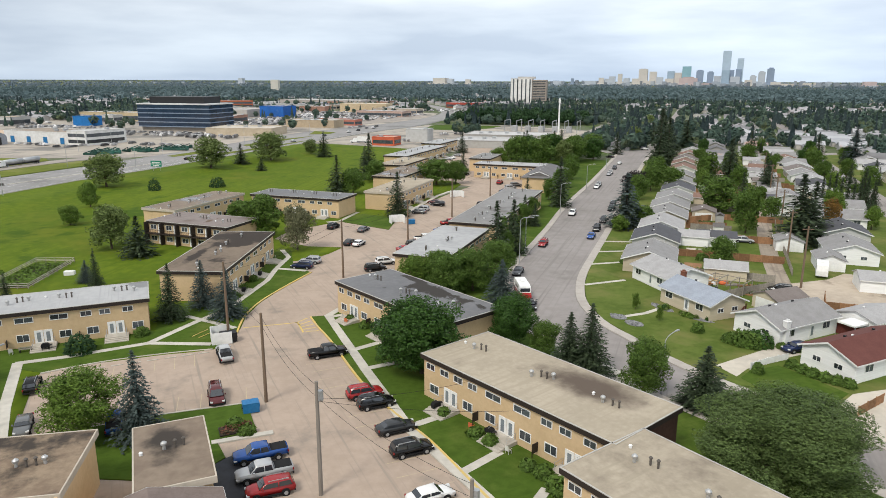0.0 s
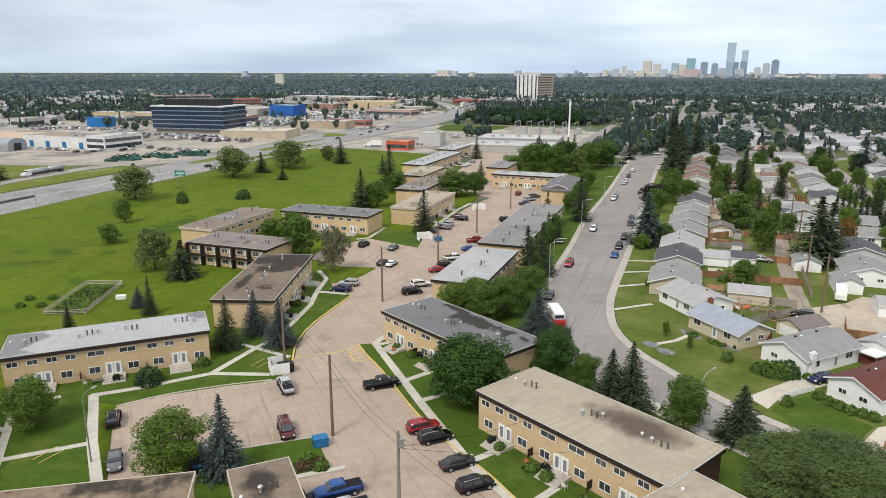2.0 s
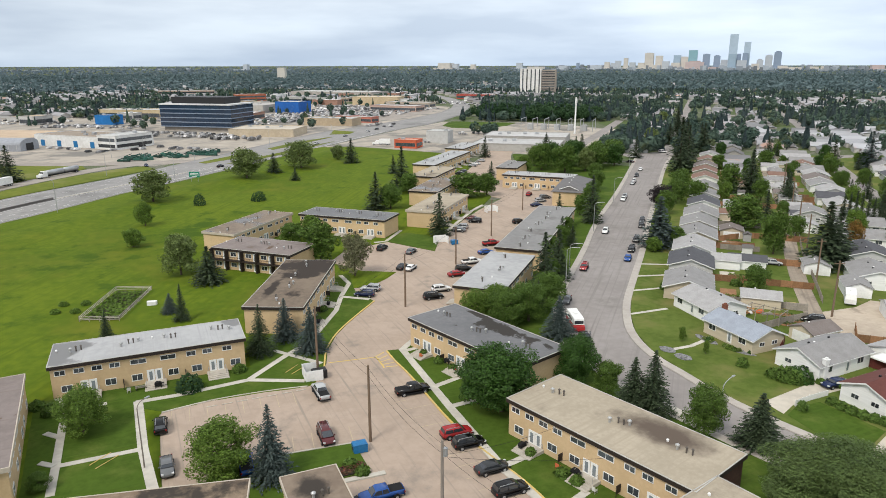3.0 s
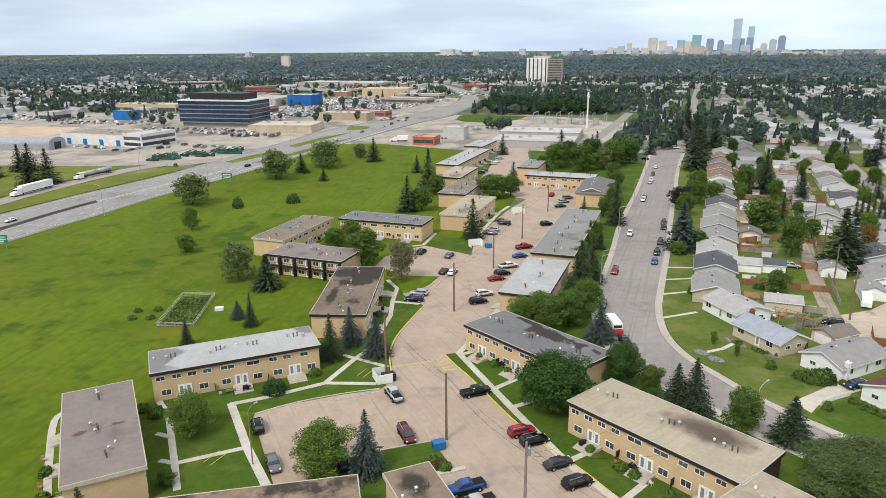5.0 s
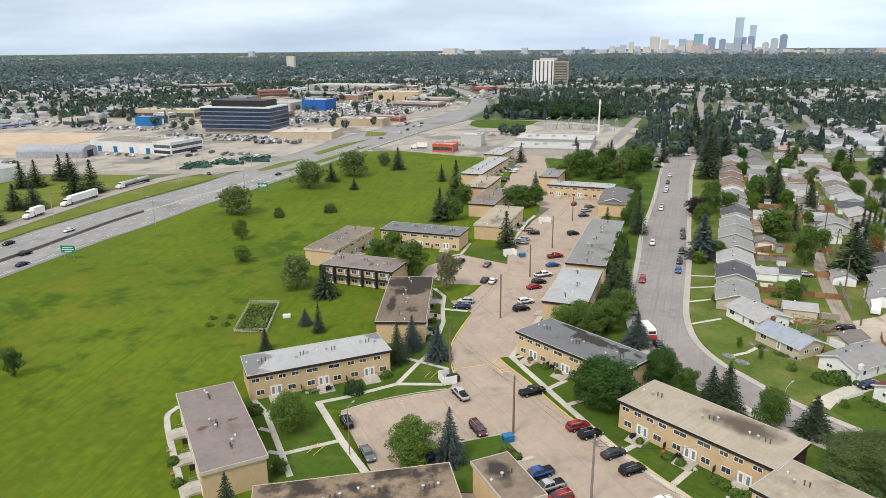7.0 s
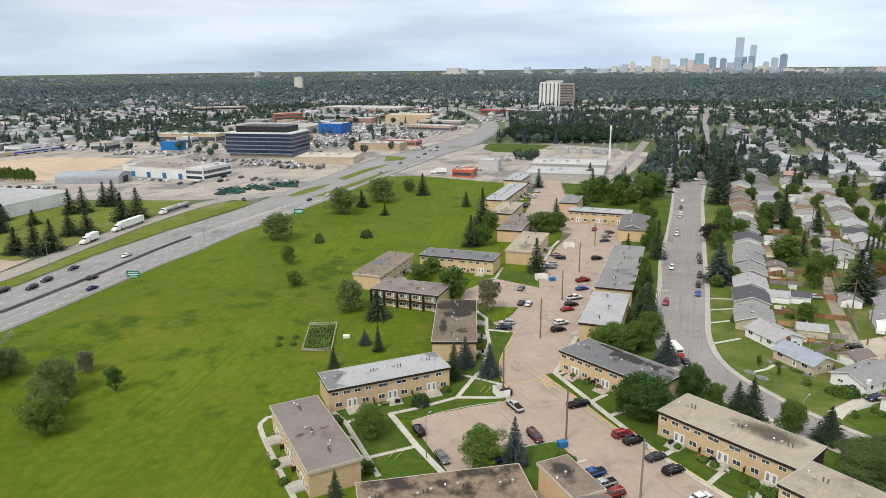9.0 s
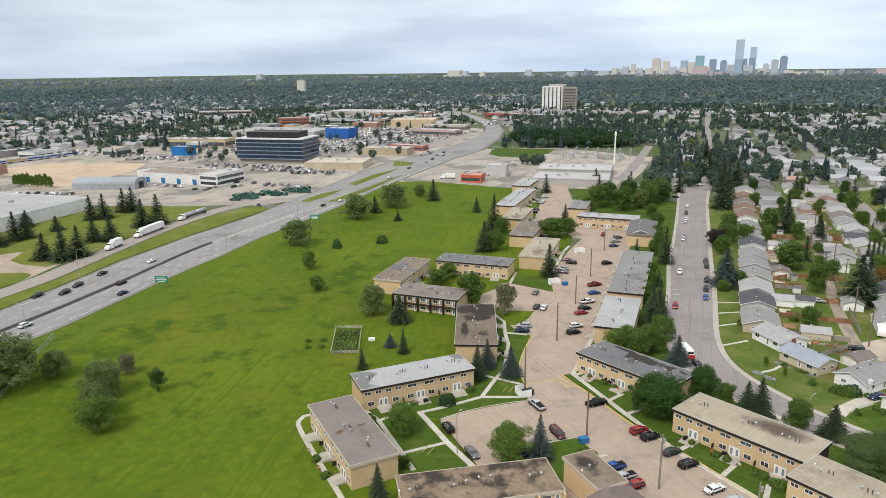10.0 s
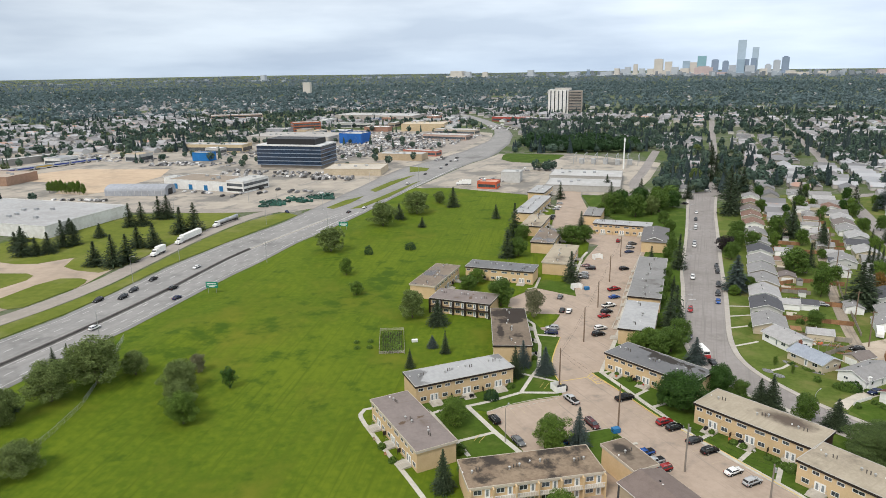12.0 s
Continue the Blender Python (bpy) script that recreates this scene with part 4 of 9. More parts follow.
pipe(bm, [Vector(p) for p in ((0, -1.42, 0.85), (0, -0.06, 0.85))], 0.022)
RAIL_ME = bpy.data.meshes.new("handrail")
bm.to_mesh(RAIL_ME)
bm.free()
RAIL_ME.materials.append(METAL)

bm = boxes((-0.05, 0.05, -0.9, 0, 0.5, 1.6), (-0.04, 0.04, -0.9, -0.82, 0, 0.5))
SCREEN_ME = bpy.data.meshes.new("privacy_screen")
bm.to_mesh(SCREEN_ME)
bm.free()
SCREEN_ME.materials.append(FASCIA)

UPPER = ((1.3, 0), (3.9, 0), (6.4, 0), (8.9, 0), (12.3, 1), (16.7, 1), (20.2, 0), (22.7, 0), (25.8, 0))
LOWER = ((2.0, 2), (8.1, 2), (11.9, 2), (17.3, 2), (20.9, 2), (27.0, 2))
DOORS = (5.05, 14.5, 24.0)
SIZES = ((1.6, 0.9), (2.5, 0.9), (1.7, 1.2))
UNIT = 28.6


def facade(b, rng, L, m, lit=True):
    """Windows, doors and stoops along one long side; m puts x along it and -y outwards."""
    n = max(1, round(L / UNIT))
    s = L / (UNIT * n)
    for rep in range(n):
        u0 = rep * UNIT * s
        for u, k in UPPER:
            put_window(b, m @ pose(u0 + u * s, 0, 3.95), SIZES[k])
        for u, k in LOWER:
            put_window(b, m @ pose(u0 + u * s, 0, 1.0), SIZES[k])
        for u in DOORS:
            for d in (-0.62, 0.62):
                door = shared("door", DOOR_ME, b, m @ pose(u0 + u * s + d, 0, 0.42))
                shared("door_pane", DOOR_PANE, door, pose(0, 0, 0))
            shared("stoop", STOOP_ME, b, m @ pose(u0 + u * s, 0, 0.12))
            for d in (-1.42, 1.42):
                shared("handrail", RAIL_ME, b, m @ pose(u0 + u * s + d, 0, 0.12))
        for u in (9.9, 19.1):
            shared("privacy_screen", SCREEN_ME, b, m @ pose(u0 + u * s, 0, 0.1))


def balconies(b, L, m, dark=True):
    """Open storeys with posts, slabs, rails and party walls in front of the wall."""
    n = max(2, round(L / 4.8))
    s = L / n
    for k in range(n + 1):
        bm = boxes((k * s - 0.14, k * s + 0.14, -1.3, 0, 0.1, 5.6))
        ob = part("party_wall", bm, FASCIA if dark else STUCCO, b)
        ob.matrix_basis = m
    bm = boxes((0, L, -1.3, 0, 2.75, 2.95))
    part("balcony_slab", bm, FASCIA if dark else CONCRETE, b).matrix_basis = m
    for k in range(n):
        bm = bmesh.new()
        box(bm, k * s + 0.14, (k + 1) * s - 0.14, -1.3, -1.25, 3.85, 3.93)
        for j in range(9):
            x = k * s + 0.3 + j * (s - 0.6) / 8
            box(bm, x - 0.02, x + 0.02, -1.29, -1.26, 2.95, 3.85)
        part("balcony_rail", bm, DARK_METAL if dark else WHITE, b).matrix_basis = m
        for z in (0.9, 3.75):
            put_window(b, m @ pose(k * s + s * 0.36, 0, z), (1.8, 1.2))
            door = shared("door", DOOR_ME, b, m @ pose(k * s + s * 0.78, 0, z - 0.8 if z > 3 else 0.15))
            shared("door_pane", DOOR_PANE, door, pose(0, 0, 0))


def terrace(x, y, turn, L, W, roof, label, fascia=FASCIA, H=5.8, front="doors", end=None, over=0.35, seed=1):
    rng = random.Random(seed)
    b = thing("terrace_house", label, "terrace house", pose(x, y, 0, 0, 0, turn), "flat-roofed terraces")
    bm = boxes((over, L - over, over, W - over, -0.2, H - 0.6))
    part("wall", bm, STUCCO, b)
    if end:
        bm = boxes((L - over, L - over + 0.03, over, W - over, -0.2, H - 0.6))
        part("end_wall", bm, end, b, "dark brown end wall")
    part("fascia", boxes((0, L, 0, W, H - 0.6, H - 0.03)), fascia, b, "dark brown eave board" if fascia is FASCIA else "pale eave board")
    bm = bmesh.new()
    nx, ny = max(4, int(L / 2)), max(3, int(W / 2))
    grid = [[bm.verts.new((0.12 + (L - 0.24) * i / nx, 0.12 + (W - 0.24) * j / ny, H + 0.03 * noise.noise((i * 0.4 + seed * 7, j * 0.4, seed)))) for j in range(ny + 1)] for i in range(nx + 1)]
    for i in range(nx):
        for j in range(ny):
            bm.faces.new((grid[i][j], grid[i + 1][j], grid[i + 1][j + 1], grid[i][j + 1]))
    part("roof", bm, roof, b, smooth=True)
    bm = boxes((0, L, 0, 0.14, H - 0.03, H + 0.05), (0, L, W - 0.14, W, H - 0.03, H + 0.05), (0, 0.14, 0.14, W - 0.14, H - 0.03, H + 0.05), (L - 0.14, L, 0.14, W - 0.14, H - 0.03, H + 0.05))
    part("roof_edge", bm, EDGE if fascia is FASCIA else FASCIA_PALE, b)
    n = max(1, round(L / 8.5))
    for k in range(n):               # soil pipes, turbine vents and caps in loose groups along the middle
        u = L * (k + 0.5) / n + rng.uniform(-1, 1)
        v = W * rng.uniform(0.42, 0.58)
        for a, c in ((0.0, 0.0), (0.75, 0.12)):
            shared("vent_pipe", VENT_ME, b, pose(u + a, v + c, H))
        shared("turbine_vent", TURBINE_ME, b, pose(u + rng.uniform(-1.2, -0.8), v + rng.uniform(-0.9, 0.9), H))
        if k % 2:
            shared("turbine_vent", TURBINE_ME, b, pose(u + rng.uniform(1.3, 1.9), v + rng.uniform(-0.9, 0.9), H))
        else:
            shared("vent_cap", CAP_ME, b, pose(u - 3.0, v + rng.uniform(-1.5, 1.5), H))
    fm = pose(over, over, 0)
    if front == "doors":
        facade(b, rng, L - 2 * over, fm)
    elif front == "balcony":
        balconies(b, L - 2 * over, fm, fascia is FASCIA)
    if front in ("doors", "balcony"):
        back = pose(L - over, W - over, 0, 0, 0, 180)
        n = max(1, round(L / UNIT))
        for rep in range(n):
            s = (L - 2 * over) / (UNIT * n)
            for u, k in UPPER:
                put_window(b, back @ pose((rep * UNIT + u) * s, 0, 3.95), SIZES[k])
            for u, k in LOWER:
                put_window(b, back @ pose((rep * UNIT + u) * s, 0, 1.0), SIZES[k])
    return b


T = "two-storey tan terrace with a flat "
terrace(-3.6, 80.9, -49.2, 29.6, 12.0, ROOF_A, T + "stained tan gravel roof", end=STUCCO_END, seed=1)
terrace(9.7, 54.6, -53, 30.0, 12.0, ROOF_TAN, T + "tan gravel roof", end=STUCCO_END, seed=2)
terrace(-19.5, 113.1, -49.2, 29.0, 12.0, ROOF_D, T + "dark grey puddled roof", seed=3)
terrace(-0.9, 160.4, -109.8, 29.6, 11.6, ROOF_WHITE, T + "pale grey roof", seed=4)
terrace(19.2, 219.2, -109.2, 57.5, 12.3, ROOF_MID, "long " + T + "mid-grey patched roof", seed=5)
terrace(-40.3, 118.5, 88.2, 33.8, 12.4, ROOF_E, T + "brown rain-puddled roof", seed=6)
terrace(-72.0, 178.2, 70.5, 31.0, 11.2, ROOF_BROWN, T + "brown-grey stained roof", FASCIA_PALE, seed=7)
terrace(-74.0, 164.6, -20, 24.0, 12.6, ROOF_MAUVE, "two-storey tan terrace with black party walls and a brown flat roof", front="balcony", seed=8)
terrace(-59.8, 206.0, -19, 30.3, 11.6, ROOF_GREY, T + "grey streaked roof", seed=9)
terrace(-14.6, 208.2, 71.5, 33.2, 11.8, ROOF_TAN, T + "pale brown roof", FASCIA_PALE, seed=10)
terrace(-15.8, 244.0, 73, 31.5, 11.6, ROOF_BROWN, T + "dark brown roof", seed=11)
terrace(-17.2, 280.0, 72, 30.0, 11.6, ROOF_TAN, T + "pale brown roof", seed=12)
terrace(-18.0, 314.5, 70.8, 57.5, 11.6, ROOF_WHITE, "long " + T + "pale grey roof", seed=13)
terrace(-2.6, 379.8, 70, 30.0, 11.6, ROOF_WHITE, T + "pale grey roof", seed=14)
terrace(11.7, 287.0, -20.3, 31.0, 11.2, ROOF_WHITE, T + "whitish roof", seed=15)
terrace(-87.0, 83.7, -62.3, 28.8, 10.8, ROOF_MAUVE, T + "brown-mauve cracked roof", FASCIA_PALE, seed=16)
terrace(-75.4, 90.7, 23.6, 30.7, 10.4, ROOF_B, T + "pale grey roof with darker corners", seed=17)
terrace(-62.2, 44.2, 11.4, 30.2, 11.2, ROOF_N, T + "brown mottled roof and balconies", FASCIA_PALE, front="balcony", seed=18)
terrace(-26.6, 50.2, 24.0, 6.8, 12.2, ROOF_S, "small two-storey block with a brown stained flat roof", FASCIA_PALE, front="", seed=19)
terrace(20.0, 305, 72, 25.0, 10.0, ROOF_MID, "small flat-roofed block with a grey roof", seed=20, front="")


# ---- gabled houses ----
HOUSES = []


def bungalow(x, y, turn, L, W, H, rise, wall, roof, label, chimney=False, garage=False, over=0.5):
    """Ridge along x; front windows on the -y side."""
    b = thing("garage" if garage else "bungalow", label, "garage" if garage else "house", pose(x, y, 0.1, 0, 0, turn), "garden garages" if garage else "bungalows")
    HOUSES.append((x, y))
    bm = boxes((-L / 2, L / 2, -W / 2, W / 2, -0.2, H))
    for sx in (-1, 1):           # gables
        vs = [bm.verts.new(p) for p in ((sx * L / 2, -W / 2, H), (sx * L / 2, W / 2, H), (sx * L / 2, 0, H + rise))]
        bm.faces.new(vs if sx > 0 else vs[::-1])
    part("wall", bm, SIDING, b).color = (*wall, 1)
    bm = bmesh.new()
    hw, hl, drop = W / 2 + over, L / 2 + over, rise * over / (W / 2)
    for s in (-1, 1):            # two slopes with thickness
        top = [(-hl, 0, H + rise + 0.12), (hl, 0, H + rise + 0.12), (hl, s * hw, H - drop + 0.12), (-hl, s * hw, H - drop + 0.12)]
        vt = [bm.verts.new(p) for p in top]
        vb = [bm.verts.new((p[0], p[1], p[2] - 0.18)) for p in top]
        bm.faces.new(vt if s < 0 else vt[::-1])
        bm.faces.new(vb[::-1] if s < 0 else vb)
        for i in range(4):
            bm.faces.new((vt[i], vt[(i + 1) % 4], vb[(i + 1) % 4], vb[i]))
    bmesh.ops.recalc_face_normals(bm, faces=bm.faces)
    part("roof", bm, ROOF_TINT, b).color = (*roof, 1)
    bm = bmesh.new()
    for s in (-1, 1):
        box(bm, -hl, hl, s * hw - 0.03, s * hw + 0.03, H - drop - 0.08, H - drop + 0.1)
    part("gutter", bm, WHITE, b)
    if garage:
        bm = boxes((-L / 2 - 0.03, -L / 2 + 0.02, -W * 0.36, W * 0.36, 0.02, 2.1))
        part("garage_door", bm, WHITE, b)
    else:
        for s, face in ((-1, pose(0, -W / 2, 0)), (1, pose(0, W / 2, 0, 0, 0, 180)), (2, pose(-L / 2, 0, 0, 0, 0, -90)), (3, pose(L / 2, 0, 0, 0, 0, 90))):
            for u in ((-0.32, 0.3) if s < 2 else (-0.2, 0.2)):
                put_window(b, face @ pose(u * (L if s < 2 else W), 0, 1.25), (1.8, 1.2) if s < 2 else (1.35, 0.85))
        door = shared("door", DOOR_ME, b, pose(0.05 * L, -W / 2, 0.3))
        shared("door_pane", DOOR_PANE, door, pose(0, 0, 0))
    if chimney:
        cx, cy, cm = chimney
        top = H + rise * (1 - abs(cy) / (W / 2)) + 1.0
        bm = boxes((cx - 0.45, cx + 0.45, cy - 0.35, cy + 0.35, 0 if abs(cy) > W / 2 - 0.4 else H, top), (cx - 0.52, cx + 0.52, cy - 0.42, cy + 0.42, top, top + 0.12), (cx - 0.2, cx + 0.2, cy - 0.2, cy + 0.2, top + 0.12, top + 0.4))
        part("chimney", bm, cm, b)
    if not garage:
        for k in range(2 if y < 200 else 0):
            u = L * (-0.22 + 0.4 * k)
            bm = boxes((u - 0.15, u + 0.15, 0.8, 1.1, H + rise * (1 - 1.15 / (W / 2)), H + rise * (1 - 0.75 / (W / 2)) + 0.32))
            part("roof_vent", bm, DARK_METAL, b)
        for s in (-1, 1):        # bargeboards up both gables
            bm = bmesh.new()
            for t in (-1, 1):
                vs = [bm.verts.new(p) for p in ((s * (hl + 0.03), 0, H + rise + 0.13), (s * (hl + 0.03), t * hw, H - drop + 0.13), (s * (hl + 0.03), t * hw, H - drop - 0.12), (s * (hl + 0.03), 0, H + rise - 0.12))]
                bm.faces.new(vs)
            part("bargeboard", bm, WHITE, b)
    shared("vent_cap", CAP_ME, b, pose(-L * 0.15, 0.6, H + rise * 0.85))
    return b


CREAM, WHITEW, BEIGE, GREYW, TAUPE = (0.56, 0.49, 0.37), (0.82, 0.82, 0.81), (0.50, 0.43, 0.33), (0.50, 0.50, 0.50), (0.40, 0.35, 0.30)
R_BLUE, R_GREY, R_DARK, R_RED, R_BROWN, R_PALE, R_TAUPE = (0.36, 0.40, 0.46), (0.31, 0.305, 0.30), (0.105, 0.107, 0.118), (0.15, 0.055, 0.045), (0.25, 0.155, 0.12), (0.43, 0.425, 0.42), (0.22, 0.19, 0.175)
bungalow(45.3, 116.0, -67, 12.2, 7.8, 2.9, 1.6, CREAM, R_BLUE, "cream bungalow with a blue-grey gabled roof", (-5.9, 0.9, BRICK_RED))
bungalow(54.6, 104.4, 27, 13.6, 8.4, 3.0, 1.7, WHITEW, R_GREY, "white stucco bungalow with a grey gabled roof", (-5.6, -4.3, WHITE))
bungalow(59.6, 91.4, 26, 16.0, 8.0, 3.0, 1.6, WHITEW, R_RED, "white bungalow with a dark red roof")
bungalow(44.6, 131.6, -72, 11.5, 9.5, 2.9, 1.6, WHITEW, R_PALE, "white bungalow with a pale grey roof")
ROW = [(45.8, 146, BEIGE, R_GREY), (52.4, 163.6, GREYW, R_DARK), (58.2, 178.2, WHITEW, R_PALE), (64.4, 193, BEIGE, R_GREY), (70, 207.8, TAUPE, R_GREY), (76, 222.4, WHITEW, R_GREY), (83.2, 240, WHITEW, R_DARK), (89.6, 257, GREYW, R_GREY),
       (96, 275, CREAM, R_GREY), (104.8, 298, WHITEW, R_BROWN), (112, 318, TAUPE, R_BROWN), (118.5, 335, CREAM, R_TAUPE), (127, 355, BEIGE, R_BROWN), (136, 376, WHITEW, R_GREY)]
for i, (x, y, w, r) in enumerate(ROW):
    names = {R_GREY: "grey", R_DARK: "charcoal", R_PALE: "pale grey", R_BROWN: "brown", R_TAUPE: "taupe", R_BLUE: "blue-grey", R_RED: "dark red"}
    walls = {BEIGE: "beige", GREYW: "grey", WHITEW: "white", TAUPE: "taupe", CREAM: "cream"}
    bungalow(x - 1.2, y - 1.2, 70, 12.4, 10.4, 2.9, 1.8, w, r, walls[w] + " bungalow with a " + names[r] + " gabled roof")
# second row across the alley and beyond
ROW2 = [(112, 222, GREYW, R_GREY), (92, 152, WHITEW, R_GREY), (101.5, 171, GREYW, R_DARK), (111, 190, WHITEW, R_GREY)]
roof_run = (R_GREY, R_GREY, R_PALE, R_DARK, R_PALE, R_GREY, R_TAUPE, R_PALE, R_GREY, R_BROWN, R_GREY, R_PALE, R_GREY, R_TAUPE)
wall_run = (WHITEW, BEIGE, CREAM, WHITEW, GREYW, WHITEW, TAUPE, WHITEW, CREAM, WHITEW, BEIGE, GREYW)
for k in range(13):
    u, v = 122 + 15.4 * k, 53.5 + (1.5 if k % 3 == 1 else 0)
    ROW2.append((28 + 0.342 * u + 0.94 * v, 110 + 0.94 * u - 0.342 * v, wall_run[k % 12], roof_run[k % 14]))
for k in range(15):          # across the next street
    u, v = 60 + 16.2 * k, 89 + (1.5 if k % 4 == 1 else 0)
    ROW2.append((28 + 0.342 * u + 0.94 * v, 110 + 0.94 * u - 0.342 * v, wall_run[(k + 5) % 12], roof_run[(k + 6) % 14]))
for x, y, w, r in ROW2:
    bungalow(x, y, 70 if int(x) % 3 else -20, 12.6, 10.2, 2.9, 1.7, w, r, walls[w] + " bungalow with a " + names[r] + " gabled roof by the alley")
for k in range(14):          # garages along the far side of the alley
    u, v = 116 + 15.4 * k, 37.5 + (k % 3) * 0.8
    w, r = wall_run[(k + 3) % 12], roof_run[(k + 2) % 14]
    bungalow(28 + 0.342 * u + 0.94 * v, 110 + 0.94 * u - 0.342 * v, -20 if k % 4 else 70, 7.4, 6.6, 2.4, 1.2, w, r, "small " + walls[w] + " alley garage with a " + names[r] + " roof", garage=True, over=0.35)
for x, y, a, L, W, w, r in ((76.5, 199.5, 70, 7, 6.5, BEIGE, R_TAUPE), (61.6, 166.2, -20, 7, 6, WHITEW, R_PALE), (67.0, 165.6, -20, 9, 6, WHITEW, R_DARK), (57.6, 136.2, -20, 8.0, 5.5, CREAM, R_PALE), (83, 161.5, 70, 7, 6, WHITEW, R_GREY),
                            (83.5, 144.6, 70, 8, 5.5, WHITEW, R_GREY), (59.4, 116.4, 23, 7.2, 5.4, CREAM, R_TAUPE), (86, 224, -20, 7, 6, BEIGE, R_BROWN), (93.5, 240, -20, 7, 6, WHITEW, R_PALE), (113, 284, -20, 7, 6, CREAM, R_BROWN), (122, 262, -20, 7, 6, BEIGE, R_TAUPE), (124, 276, -20, 7, 6, WHITEW, R_PALE),
                            (132, 293, -20, 7, 6, WHITEW, R_GREY), (146, 317, -20, 7, 6, WHITEW, R_GREY), (160, 342, -20, 7, 6, CREAM, R_GREY), (86, 127.5, -20, 11, 7, WHITEW, R_PALE), (69.6, 106.4, 27, 8.4, 7.0, WHITEW, R_PALE)):
    bungalow(x, y, a, L, W, 2.4, 1.1, w, r, "small " + walls[w] + " garage with a " + names[r] + " roof", garage=True, over=0.3)


def hipped_block(x, y, turn, L, W, H, rise):
    """Two storeys under a hipped shingle roof with a small white-edged gablet over its south end."""
    b = thing("hipped_block", "two-storey tan block with a grey hipped shingle roof", "terrace house", pose(x, y, 0, 0, 0, turn))
    part("wall", boxes((-L / 2, L / 2, -W / 2, W / 2, -0.2, H)), STUCCO, b)
    o = 0.6
    bm = bmesh.new()
    low = [bm.verts.new(p) for p in ((-L / 2 - o, -W / 2 - o, H), (L / 2 + o, -W / 2 - o, H), (L / 2 + o, W / 2 + o, H), (-L / 2 - o, W / 2 + o, H))]
    eave = [bm.verts.new((v.co.x, v.co.y, H + 0.16)) for v in low]
    ridge = [bm.verts.new(p) for p in ((-L / 2 + W * 0.32, 0, H + rise), (L / 2 - W * 0.42, 0, H + rise))]
    for k in range(4):
        bm.faces.new((low[k], low[(k + 1) % 4], eave[(k + 1) % 4], eave[k]))
    bm.faces.new(low[::-1])
    bm.faces.new((eave[0], eave[1], ridge[1], ridge[0]))
    bm.faces.new((eave[1], eave[2], ridge[1]))
    bm.faces.new((eave[2], eave[3], ridge[0], ridge[1]))
    bm.faces.new((eave[3], eave[0], ridge[0]))
    part("roof", bm, ROOF_TINT, b).color = (0.185, 0.18, 0.18, 1)
    bm = bmesh.new()
    top, foot, out = H + rise - 0.3, H + 0.9, -L / 2 + 0.4
    vs = [bm.verts.new(p) for p in ((out, -W * 0.30, foot), (out, W * 0.30, foot), (out, 0, top), (-L / 2 + W * 0.36, 0, top))]
    for f in ((0, 2, 1), (0, 3, 2), (1, 2, 3)):
        bm.faces.new([vs[k] for k in f])
    part("gablet", bm, ROOF_TINT, b).color = (0.20, 0.19, 0.185, 1)
    for k in (-1, 1):
        bm = bmesh.new()
        tube(bm, (out - 0.05, k * W * 0.31, foot), (out - 0.05, 0, top + 0.05), 0.13, n=5)
        part("bargeboard", bm, WHITE, b)
    for k in range(3):
        shared("vent_cap", CAP_ME, b, pose(-L * 0.2 + L * 0.2 * k, 1.2, H + rise * 0.78))
    for k in range(5):
        for z in (1.0, 3.7):
            put_window(b, pose(-L / 2 + L * (k + 0.5) / 5, -W / 2, z), (1.6, 0.9))
            put_window(b, pose(-L / 2 + L * (k + 0.5) / 5, W / 2, z, 0, 0, 180), (1.6, 0.9))


hipped_block(38.4, 260.4, 72, 31.0, 12.0, 5.4, 2.5)
bungalow(-21.6, 42.3, -65, 17.0, 11.0, 4.7, 1.4, (0.40, 0.33, 0.24), (0.215, 0.170, 0.150), "low block with a brown-grey shingled roof by the court")

# ---- trees ----
def leaf_mesh(name, pts, size, rng, material, flat=0.85):
    """Small folded leaf sprays at the given places (place, outward direction)."""
    verts, faces = [], []
    for p, out in pts:
        s = size * rng.uniform(0.6, 1.3)
        d = Vector((rng.gauss(0, 1), rng.gauss(0, 1), rng.gauss(0, 0.6))).normalized()
        nrm = (out * 1.5 + Vector((rng.gauss(0, flat), rng.gauss(0, flat), rng.gauss(0.35, flat)))).normalized()
        a = (d - nrm * d.dot(nrm)).normalized() * s
        b = nrm.cross(a) * 0.8
        i = len(verts)
        verts += [p - a * 0.8 - b * 0.6, p + a, p - a * 0.6 + b]
        faces.append((i, i + 1, i + 2))
    me = bpy.data.meshes.new(name)
    me.from_pydata([tuple(v) for v in verts], [], faces)
    me.materials.append(material)
    return me


